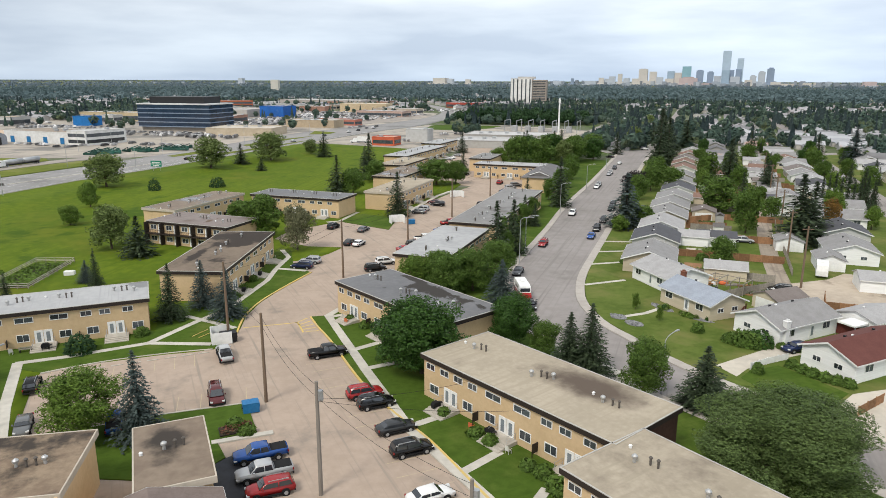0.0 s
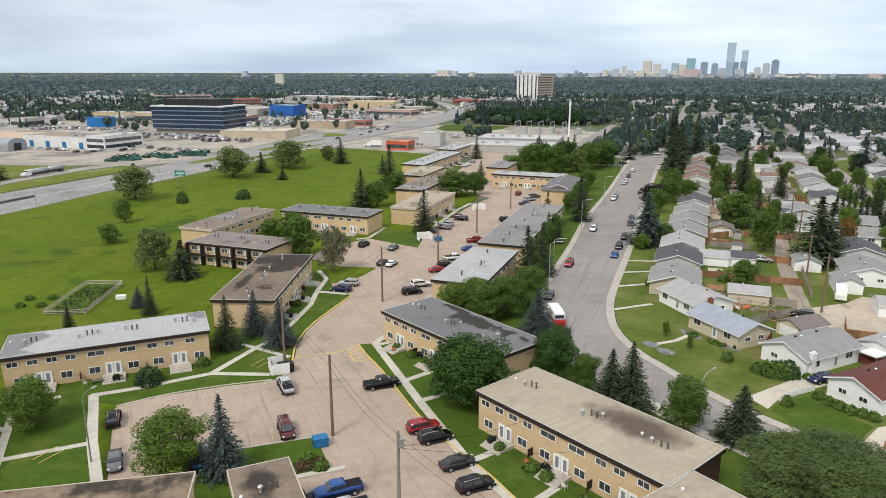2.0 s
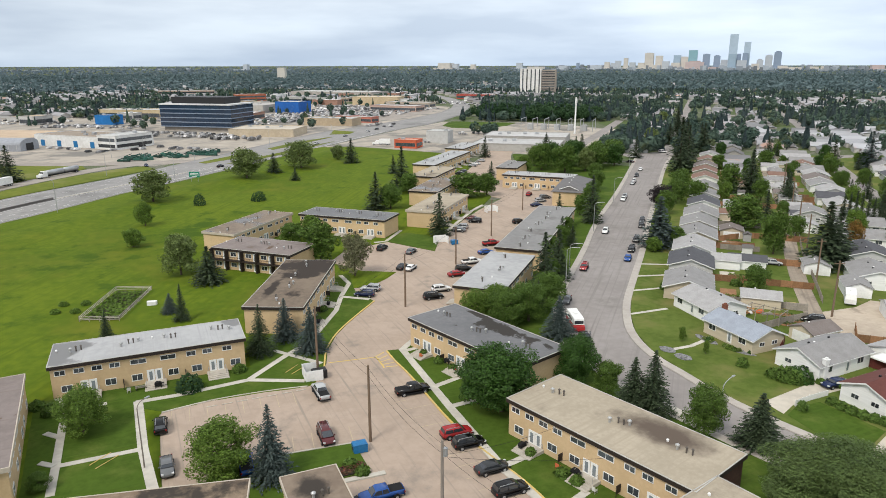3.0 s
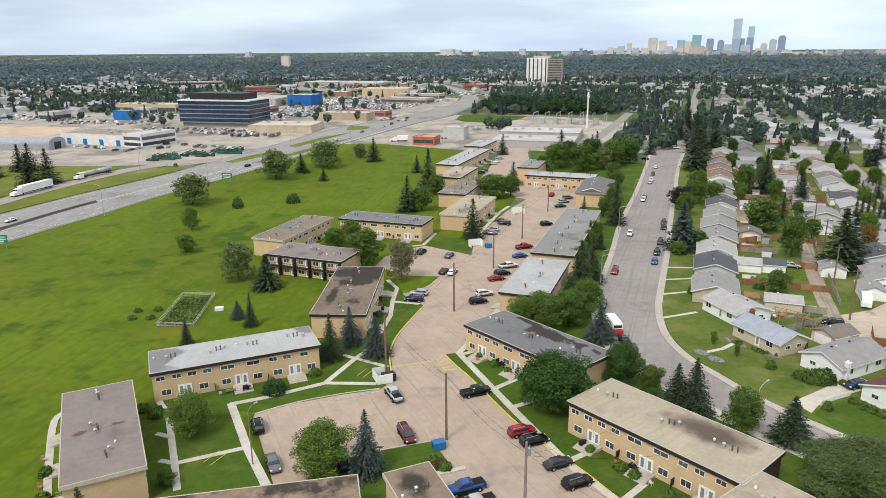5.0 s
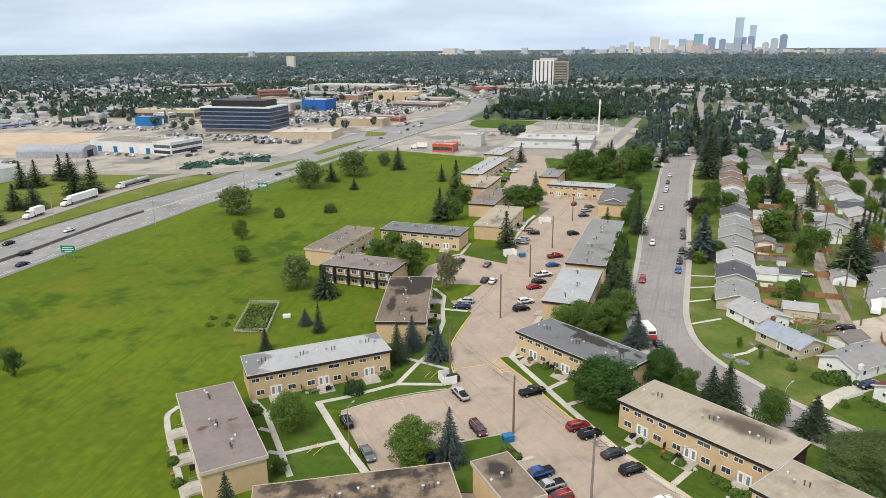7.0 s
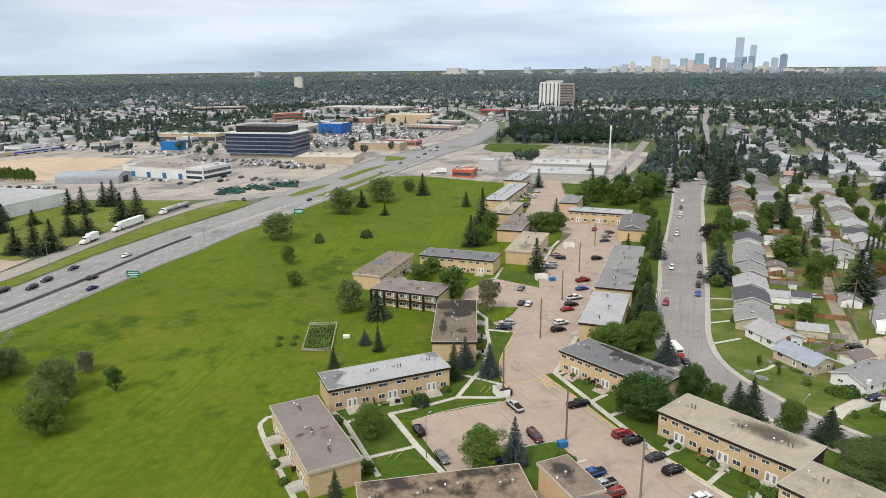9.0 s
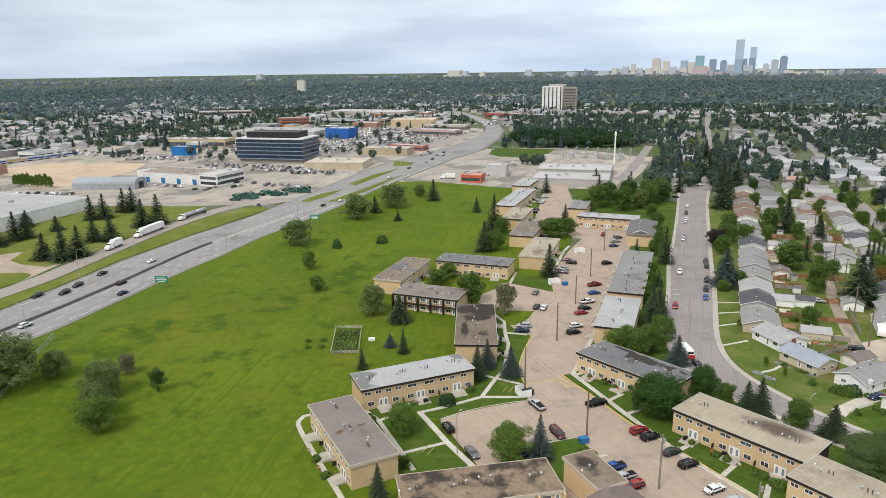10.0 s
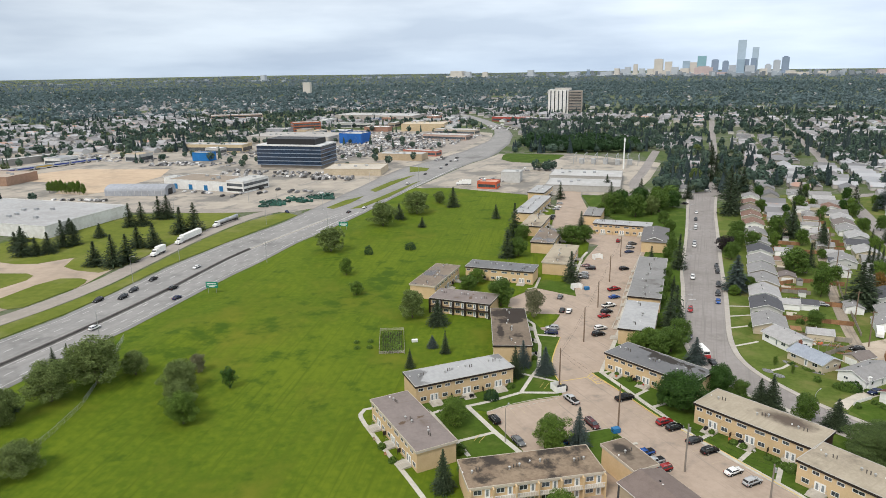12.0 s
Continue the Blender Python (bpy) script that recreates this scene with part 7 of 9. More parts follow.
def flower_bed(x, y, turn, w, d):
    """Timber edging round dark soil with red-leaved plants."""
    t = thing("flower_bed", "timber-edged flower bed with reddish plants", "flower bed", pose(x, y, 0.1, 0, 0, turn))
    part("soil", boxes((-w / 2, w / 2, -d / 2, d / 2, 0, 0.12)), mat("bed_soil", (0.06, 0.045, 0.03), None, 1.0, 0.95), t)
    for dims in ((-w / 2 - 0.08, w / 2 + 0.08, -d / 2 - 0.08, -d / 2, 0, 0.2), (-w / 2 - 0.08, w / 2 + 0.08, d / 2, d / 2 + 0.08, 0, 0.2), (-w / 2 - 0.08, -w / 2, -d / 2, d / 2, 0, 0.2), (w / 2, w / 2 + 0.08, -d / 2, d / 2, 0, 0.2)):
        part("edging", boxes(dims), FASCIA, t)
    rng = random.Random(3)
    pts = [(Vector((rng.uniform(-w / 2, w / 2), rng.uniform(-d / 2, d / 2), rng.uniform(0.15, 0.6))), Vector((0, 0, 1))) for k in range(260)]
    shared("plants", leaf_mesh("plants", pts, 0.16, rng, mat("red_leaf", (0.13, 0.035, 0.025), (0.05, 0.06, 0.02), 3.0, 0.8, island=0.5)), t, pose(0, 0, 0))


flower_bed(-24.6, 71.5, 24, 3.6, 1.9)

# fenced vegetable garden
def garden():
    t = thing("garden_fence", "low pale wooden fence round a vegetable garden", "fence")
    c = [Vector((-90.6, 145.6)), Vector((-82.4, 146.0)), Vector((-80.8, 126.0)), Vector((-89.0, 125.5))]
    z = 0.1
    for a, b in zip(c, c[1:] + c[:1]):
        n = max(3, int((b - a).length / 2))
        ang = math.degrees(math.atan2((b - a).y, (b - a).x))
        for k in range(n):
            p = a.lerp(b, k / n)
            part("post", boxes((-0.06, 0.06, -0.06, 0.06, 0, 1.15)), FENCE_GREY, t).matrix_basis = pose(p.x, p.y, z, 0, 0, ang)
        for h in (0.35, 0.7, 1.02):
            part("rail", boxes((0, (b - a).length, -0.03, 0.03, h, h + 0.1)), CONCRETE, t).matrix_basis = pose(a.x, a.y, z, 0, 0, ang)
    bm = bmesh.new()
    prism(bm, [(-90, 145), (-83, 145.3), (-81.5, 126.7), (-88.3, 126.3)], 0.0, 0.2)
    tagged(finish("garden_soil", bm, mat("soil", (0.05, 0.04, 0.028), None, 1.0, 0.95)), "dark soil of the vegetable garden", "soil", kind="structure")
    rng = random.Random(4)
    pts = []
    for row in range(9):
        for k in range(150):
            f = rng.random()
            x = -89.6 + 0.78 * row + f * 1.3 + rng.gauss(0, 0.12)
            y = 144.4 - 17.8 * f
            pts.append((Vector((x, y, 0.25 + rng.random() * 0.45)), Vector((0, 0, 1))))
    ob = new("vegetable_rows", leaf_mesh("vegetable_rows", pts, 0.36, rng, LEAF_LIGHT))
    tagged(ob, "rows of leafy green vegetables in dark soil", "vegetables", kind="stuff")


garden()
for x, y in ((-97.6, 135.2), (-96.8, 130.4), (-92.9, 136.0), (-92.6, 130.8)):
    shrub(x, y, 0.9, 1.0, "low planted bed in the grass", LEAF_LIGHT)


def board_panel(w, h, material):
    """Butted upright boards, each second one set back, as one closed skin."""
    n = max(4, int(w / 0.2))
    front, back = [], []
    for j in range(n):
        d = 0.022 * (j % 2)
        for f in (0.0, 1.0):
            u = 0.06 + (w - 0.12) * (j + f) / n
            front.append((u, -0.02 - d))
            back.append((u, 0.02 - d))
    ring = front + back[::-1]
    bm = bmesh.new()
    lo = [bm.verts.new((x, y, 0.06)) for x, y in ring]
    hi = [bm.verts.new((x, y, h)) for x, y in ring]
    for i in range(len(ring)):
        j = (i + 1) % len(ring)
        bm.faces.new((lo[i], lo[j], hi[j], hi[i]))
    bm.faces.new(hi)
    return mesh_of("panel", bm, material)


def slat_fence(pts, h, material, label, z=0.1, panel=2.2):
    t = thing("fence", label, "fence", None, "garden fences")
    for a, b in zip(pts, pts[1:]):
        a, b = Vector(a), Vector(b)
        n = max(1, round((b - a).length / panel))
        ang = math.degrees(math.atan2((b - a).y, (b - a).x))
        w = (b - a).length / n
        me = None
        for k in range(n):
            p = a.lerp(b, k / n)
            part("post", boxes((-0.06, 0.06, -0.06, 0.06, -0.1, h + 0.1)), material, t).matrix_basis = pose(p.x, p.y, z, 0, 0, ang)
            if me is None:
                me = board_panel(w, h, material)
            shared("panel", me, t, pose(p.x, p.y, z, 0, 0, ang))
    return t


slat_fence([(52, 113), (49.5, 109.5), (47.8, 106.6)], 1.8, FENCE_RED, "dark red board garden fence")
slat_fence([(60.6, 108.8), (63, 103), (66, 100)], 1.8, FENCE_RED, "dark red board garden fence")
slat_fence([(50.4, 120.5), (56, 123.5), (63.6, 127)], 1.7, FENCE_GREY, "weathered grey board garden fence")
slat_fence([(46, 138.6), (58, 134.6), (66, 131.6)], 1.7, FENCE_GREY, "weathered grey board garden fence")
slat_fence([(53.5, 154), (66, 149.6), (75, 146.4)], 1.7, FENCE_WOOD, "brown board garden fence")
slat_fence([(65.3, 185), (77, 183.5)], 1.8, FENCE_WOOD, "orange-brown board garden fence")
slat_fence([(70, 120.9), (66.8, 114.8), (73, 112.6)], 1.7, FENCE_WOOD, "orange-brown board fence by a dirt yard")
slat_fence([(60, 172.5), (72, 168.6), (82, 165)], 1.8, FENCE_WOOD, "brown board garden fence")
slat_fence([(67.9, 191.4), (74, 194.2), (80.4, 196.7)], 1.8, FENCE_WOOD, "reddish brown board garden fence")
slat_fence([(70, 199.4), (84, 195.4), (96, 190.6)], 1.8, FENCE_WOOD, "reddish brown board garden fence")
slat_fence([(88, 247), (104, 242), (114, 238.6)], 1.8, FENCE_WOOD, "reddish brown board garden fence")
slat_fence([(109.6, 234.1), (115.6, 234.3)], 1.9, FENCE_WOOD, "orange-brown board fence along the alley")
slat_fence([(126.5, 254), (133.8, 254.2)], 1.9, FENCE_WOOD, "orange-brown board fence along the alley")
slat_fence([(70, 208), (73, 215), (90, 209)], 1.8, FENCE_GREY, "weathered grey board garden fence")
slat_fence([(92, 262), (110, 256)], 1.8, FENCE_WOOD, "brown board garden fence")
slat_fence([(99, 280), (118, 273)], 1.8, FENCE_GREY, "weathered grey board garden fence")
slat_fence([(42.5, 89.2), (45.6, 91.0), (49.6, 92.8)], 1.0, WHITE, "low white board fence beside a lawn")
slat_fence([(49.5, 75.4), (55.0, 79.2)], 1.3, FENCE_WOOD, "low reddish brown wall-like fence by a drive")
slat_fence([(72, 137), (77.6, 151), (88, 178), (96, 196)], 1.5, FENCE_GREY, "weathered grey board fence along the alley")


def mesh_fence():
    t = thing("chain_link_fence", "grey chain-link fence across the grass", "fence")
    pts = [Vector(p) for p in ((-170, 50), (-167.8, 68), (-167, 78), (-166.9, 91), (-169.5, 106), (-174, 122), (-177.5, 138))]
    for a, b in zip(pts, pts[1:]):
        n = max(2, int((b - a).length / 3))
        ang = math.degrees(math.atan2((b - a).y, (b - a).x))
        z = field_height(a.x, a.y) - 0.1
        for k in range(n):
            p = a.lerp(b, k / n)
            bm = bmesh.new()
            tube(bm, (0, 0, 0), (0, 0, 1.9), 0.045, n=5)
            part("post", bm, METAL, t).matrix_basis = pose(p.x, p.y, z, 0, 0, 0)
        bm = bmesh.new()
        L = (b - a).length
        for k in range(int(L / 0.45)):
            tube(bm, (k * 0.45, 0, 0.05), (min(L, k * 0.45 + 0.9), 0, 1.85), 0.014, n=3)
            tube(bm, (min(L, k * 0.45 + 0.9), 0, 0.05), (k * 0.45, 0, 1.85), 0.014, n=3)
        tube(bm, (0, 0, 1.86), (L, 0, 1.86), 0.035, n=5)
        part("wire_mesh", bm, METAL, t).matrix_basis = pose(a.x, a.y, z, 0, 0, ang)


mesh_fence()

# green direction boards beside the highway, their writing as plain bars
SIGN_GREEN = mat("sign_green", (0.01, 0.20, 0.13), None, 2.0, 0.6)
for x, y, a in ((-164.7, 189.4, 76), (-127, 300, 72)):
    t = thing("direction_board", "green highway direction board with pale unreadable lines", "road sign", pose(x, y, 0.1, 0, 0, a - 90 + 8))
    part("board", boxes((-2.6, 2.6, -0.05, 0.05, 2.4, 4.9)), SIGN_GREEN, t)
    for s in (-1.7, 1.7):
        bm = bmesh.new()
        tube(bm, (s, 0.1, -0.2), (s, 0.1, 4.8), 0.08, n=6)
        part("post", bm, METAL, t)
    for z, w in ((4.2, 1.9), (3.5, 2.2), (2.85, 1.3)):
        part("text_bar", boxes((-w, w, -0.062, -0.05, z - 0.14, z + 0.14)), WHITE, t)


# ---- commercial district ----
def block(name, x, y, turn, L, W, H, wall, roof, label, category="building", bands=0, doors=0, glass=None, band_glass=None):
    b = thing(name, label, category, pose(x, y, 0, 0, 0, turn))
    part("wall", boxes((-L / 2, L / 2, -W / 2, W / 2, -0.3, H)), TINTED, b).color = (*wall, 1)
    part("roof", boxes((-L / 2 + 0.3, L / 2 - 0.3, -W / 2 + 0.3, W / 2 - 0.3, H, H + 0.06)), TINTED, b).color = (*roof, 1)
    bm = boxes((-L / 2 - 0.05, L / 2 + 0.05, -W / 2 - 0.05, -W / 2 + 0.3, H - 0.3, H + 0.4), (-L / 2 - 0.05, L / 2 + 0.05, W / 2 - 0.3, W / 2 + 0.05, H - 0.3, H + 0.4), (-L / 2 - 0.05, -L / 2 + 0.3, -W / 2 + 0.3, W / 2 - 0.3, H - 0.3, H + 0.4), (L / 2 - 0.3, L / 2 + 0.05, -W / 2 + 0.3, W / 2 - 0.3, H - 0.3, H + 0.4))
    part("parapet", bm, TINTED, b).color = (*[c * 0.9 for c in wall], 1)
    rng = random.Random(int(x * 3 + y))
    for k in range(max(1, int(L / 14))):
        u, v = rng.uniform(-L * 0.4, L * 0.4), rng.uniform(-W * 0.3, W * 0.3)
        part("roof_unit", boxes((u, u + 2.4, v, v + 1.8, H + 0.06, H + 1.3)), METAL, b)
    for k in range(bands):
        z = 1.2 + k * (H - 1.0) / bands
        h = (H - 1.0) / bands * 0.55
        n = max(3, int(L / 3))
        for s, face, run in ((0, pose(0, -W / 2, 0), L), (1, pose(L / 2, 0, 0, 0, 0, 90), W), (2, pose(-L / 2, 0, 0, 0, 0, -90), W)):
            bm = boxes((-run / 2 + 0.8, run / 2 - 0.8, -0.09, 0.0, z, z + h))
            part("window_band", bm, band_glass or GLASS, b).matrix_basis = face
    for k in range(doors):
        u = -L / 2 + L * (k + 0.5) / doors
        part("loading_door", boxes((u - 1.8, u + 1.8, -W / 2 - 0.08, -W / 2, 0, 4.0)), BLUE_BIN, b)
    return b


def office():
    b = thing("office_block", "five-storey office with blue glass bands and a dark top storey", "office building", pose(-211.5, 569.3, 0, 0, 0, -13.5))
    L, W = 65, 36
    part("plinth", boxes((-L / 2 + 2, L / 2 - 2, -W / 2 + 2, W / 2 - 2, -0.3, 3.0)), TINTED, b).color = (0.30, 0.27, 0.24, 1)
    for k in range(5):
        z = 3.0 + k * 3.5
        part("spandrel", boxes((-L / 2, L / 2, -W / 2, W / 2, z, z + 0.75)), TINTED, b).color = (0.20, 0.25, 0.33, 1)
        part("glass_band", boxes((-L / 2 + 0.25, L / 2 - 0.25, -W / 2 + 0.25, W / 2 - 0.25, z + 0.75, z + 3.5)), ICE_BLUE, b)
    part("cornice", boxes((-L / 2 - 0.2, L / 2 + 0.2, -W / 2 - 0.2, W / 2 + 0.2, 20.5, 21.4)), TINTED, b).color = (0.62, 0.63, 0.64, 1)
    part("penthouse", boxes((-L / 2 + 8, L / 2 - 8, -W / 2 + 6, W / 2 - 6, 21.4, 26.5)), DARK_METAL, b, "dark top storey")
    for k in range(4):
        bm = bmesh.new()
        tube(bm, (-20 + k * 13, 0, 26.5), (-20 + k * 13, 0, 29), 0.12, n=5)
        part("mast", bm, METAL, b)


office()
WHT, TANW, GRY, LGR = (0.70, 0.70, 0.69), (0.46, 0.37, 0.26), (0.30, 0.31, 0.33), (0.48, 0.48, 0.47)
block("warehouse", -248.6, 452, -21, 73, 30, 7, WHT, (0.30, 0.25, 0.20), "long low white warehouse with blue doors", "warehouse", doors=5)
block("showroom", -222, 440, -23, 16, 30, 8.5, WHT, LGR, "white showroom with a window band", "warehouse", bands=2)
def quonset(x, y, turn, L, W, H):
    """A shed with upright walls under one arched metal roof."""
    b = thing("arched_shed", "grey metal shed with an arched roof and a dark doorway", "warehouse", pose(x, y, 0, 0, 0, turn))
    ring = [(-W / 2, 0)] + [(-W / 2 * math.cos(k * math.pi / 10), H * 0.55 + H * 0.45 * math.sin(k * math.pi / 10)) for k in range(11)] + [(W / 2, 0)]
    bm = bmesh.new()
    ends = [[bm.verts.new((u, v, z)) for v, z in ring] for u in (-L / 2, L / 2)]
    for k in range(len(ring) - 1):
        bm.faces.new((ends[0][k], ends[0][k + 1], ends[1][k + 1], ends[1][k]))
    bm.faces.new(ends[0][::-1])
    bm.faces.new(ends[1])
    bmesh.ops.recalc_face_normals(bm, faces=bm.faces)
    part("shell", bm, TINTED, b).color = (0.34, 0.36, 0.40, 1)
    part("doorway", boxes((L / 2, L / 2 + 0.06, -W * 0.2, W * 0.2, 0, H * 0.6)), DARK_METAL, b)
    for k in range(9):
        part("rib", boxes((-L / 2 + L * (k + 0.5) / 9 - 0.15, -L / 2 + L * (k + 0.5) / 9 + 0.15, -W / 2 - 0.08, -W / 2, 0, H * 0.55)), METAL, b)


quonset(-299, 426, -3, 46, 18, 7.5)
block("lean_to_shed", -283, 474, -21, 34, 12, 5, WHT, LGR, "low white shed behind a warehouse", "warehouse")
block("brick_shed", -462, 492, -10, 76, 34, 7, (0.34, 0.22, 0.16), (0.40, 0.33, 0.27), "low brown brick shed with a tan roof", "warehouse")
block("factory", -329, 331, -17, 100, 62, 7, WHT, (0.40, 0.40, 0.405), "large white flat-roofed factory", "factory")
block("blue_store", -184, 770, -20, 30, 26, 12, (0.02, 0.12, 0.42), LGR, "bright blue boxy store", "shop")
block("blue_front_shop", -318, 618, -10, 20, 12, 8, (0.02, 0.17, 0.46), GRY, "low shop with a bright blue front", "shop")
block("red_shop", -37, 437, -18, 15, 12, 5.0, (0.55, 0.12, 0.06), (0.55, 0.30, 0.22), "red and white corner shop with a sign", "shop", bands=1)
block("grey_shop", -17, 466, -14, 15, 15, 8, LGR, LGR, "pale grey flat-roofed corner shop", "shop")
block("white_roof_hall", 34, 431, -15, 54, 34, 4.2, (0.40, 0.39, 0.37), (0.46, 0.455, 0.45), "wide hall with a pale grey flat roof", "hall")
block("white_roof_annex", 44, 473, -15, 56, 34, 4.6, (0.40, 0.39, 0.37), (0.49, 0.485, 0.48), "hall with a pale flat roof", "hall")
block("beige_store", -104, 932, -8, 62, 40, 10, (0.56, 0.45, 0.30), (0.58, 0.50, 0.38), "wide beige big-box store", "store")
block("red_strip_shop", -96, 640, -28, 40, 12, 5, (0.42, 0.16, 0.12), LGR, "low strip of shops with red fronts", "shop", bands=1)
block("mall", -190, 1150, -22, 150, 60, 9, (0.42, 0.39, 0.36), LGR, "long low shopping mall", "mall")
block("red_brick_block", -280, 940, 24, 40, 22, 13, (0.38, 0.12, 0.06), (0.40, 0.36, 0.33), "red brick block of three storeys", "building", bands=3)
block("school", -458, 1190, 18, 90, 26, 9, (0.40, 0.30, 0.24), LGR, "long low brown school", "school", bands=2)
block("tan_low_shop", -149, 522, -6, 50, 34, 5.2, (0.52, 0.44, 0.33), (0.52, 0.47, 0.40), "low tan shop beside the highway", "shop")
block("tan_row", -330, 700, -10, 70, 24, 8, (0.52, 0.42, 0.27), LGR, "row of tan shops", "shop", bands=1)
block("pale_store", -262, 800, -13, 110, 60, 8, (0.46, 0.44, 0.41), (0.42, 0.40, 0.38), "large pale flat-roofed store", "store")
block("grey_store", -70, 800, -25, 60, 22, 6, (0.46, 0.33, 0.28), LGR, "strip of brick shops", "shop", bands=1)
block("red_fascia_shop", 34, 1075, -25, 60, 20, 7, (0.40, 0.08, 0.06), LGR, "low shops with red fronts", "shop", bands=1)
block("grey_fascia_shop", 84, 1040, -25, 60, 22, 7, (0.13, 0.13, 0.16), LGR, "low shops with dark fronts", "shop", bands=1)
for k in range(6):
    m = pose(-474 + 8.4 * k, 540 + 15.6 * k, 0, 0, 0, 61.7)
    t = thing("rail_car", "silver and blue passenger rail car on a siding", "rail car", m, "rail cars on the siding")
    bm = boxes((-8.4, 8.4, -1.5, 1.5, 1.0, 4.0))
    bmesh.ops.bevel(bm, geom=bm.edges[:], offset=0.35, segments=2)
    part("body", bm, TINTED, t).color = (0.50, 0.51, 0.53, 1)
    part("stripe", boxes((-7.6, 7.6, -1.53, 1.53, 1.7, 2.9)), TINTED, t, "blue stripe").color = ((0.03, 0.06, 0.30, 1) if k != 2 else (0.55, 0.38, 0.05, 1))
    for u in (-5.6, 5.6):
        part("bogie", boxes((u - 1.5, u + 1.5, -1.2, 1.2, 0.0, 1.0)), DARK_METAL, t)
block("rail_depot", -500, 610, 62, 70, 12, 6, (0.30, 0.29, 0.28), LGR, "long grey rail depot", "depot")
block("low_plaza", -58, 870, -22, 60, 20, 6, (0.46, 0.40, 0.33), LGR, "low tan plaza of shops", "shop", bands=1)


def highrise():
    b = thing("apartment_tower", "white apartment tower with brown side", "apartment tower", pose(150, 1240, 0, 0, 0, -14))
    part("front", boxes((-31, 6, -14, 14, -0.3, 44)), TINTED, b, "white concrete front").color = (0.74, 0.73, 0.71, 1)
    part("side_wing", boxes((6.05, 31, -11, 12, -0.3, 42)), TINTED, b, "brown brick wing").color = (0.36, 0.31, 0.27, 1)
    part("plant_room", boxes((-20, 10, -6, 6, 43.9, 47.5)), TINTED, b).color = (0.5, 0.48, 0.46, 1)
    for k in range(5):
        u = -27 + k * 7.2
        part("window_strip", boxes((u, u + 2.0, -14.25, -14, 2, 43)), GLASS, b)
    for k in range(14):
        part("window_band", boxes((7.5, 29.5, -11.25, -11, 2.0 + 2.8 * k, 3.3 + 2.8 * k)), GLASS, b)


highrise()


def mast(x, y, h, label):
    t = thing("signal_mast", label, "mast", pose(x, y, 0))
    bm = bmesh.new()
    tube(bm, (0, 0, -0.2), (0, 0, h), 0.75, 0.5, 9)
    part("shaft", bm, WHITE, t)
    for a in (0, 120, 240):
        part("antenna", boxes((0.6, 0.9, -0.25, 0.25, h - 4, h - 1)), WHITE, t).matrix_basis = pose(0, 0, 0, 0, 0, a)


mast(86, 523, 27.5, "white cellular mast beside a substation")


def substation():
    t = thing("substation", "grey steel switchyard with gantries behind a fence", "substation", pose(80, 558, 0, 0, 0, -18))
    for k in range(7):
        for s in (-10, 10):
            bm = bmesh.new()
            tube(bm, (-30 + 9.6 * k, s, -0.2), (-30 + 9.6 * k, s, 9), 0.3, 0.25, 5)
            part("column", bm, METAL, t)
        part("gantry_beam", boxes((-30.2 + 9.6 * k, -29.8 + 9.6 * k, -10, 10, 8.6, 9.1)), METAL, t)
    for k in range(5):
        part("transformer", boxes((-26 + 11 * k, -22 + 11 * k, -4, 2, -0.1, 4.5)), TINTED, t).color = (0.42, 0.43, 0.44, 1)


substation()

# lesser sheds and shops of the district
rng = random.Random(77)
for k in range(84):
    x, y = rng.uniform(-640, -50), rng.uniform(560, 1120)
    if (y > 670 and x < -335 + (y - 690) * 0.1) or x > lerp(HWY_FAR, min(y, 870)) - 30 or (abs(x + 212) < 60 and abs(y - 560) < 60) or (-470 < x < -300 and y < 590) or y < 590 or (-190 < x < -10 and 630 < y < 880):
        continue
    w = rng.choice((TANW, WHT, GRY, LGR, (0.40, 0.33, 0.27), (0.34, 0.20, 0.15), LGR, (0.12, 0.16, 0.26)))
    tone = {TANW: "tan", WHT: "white", GRY: "dark grey", LGR: "pale grey"}.get(w, "brownish")
    block("commercial_shed", x, y, -16 + rng.choice((0, 90, 0)), rng.uniform(16, 46), rng.uniform(10, 24), rng.uniform(4, 8), w, rng.choice((LGR, GRY, TANW, WHT)), "low flat-roofed %s commercial shed" % tone, "shed", bands=rng.choice((0, 0, 1)))


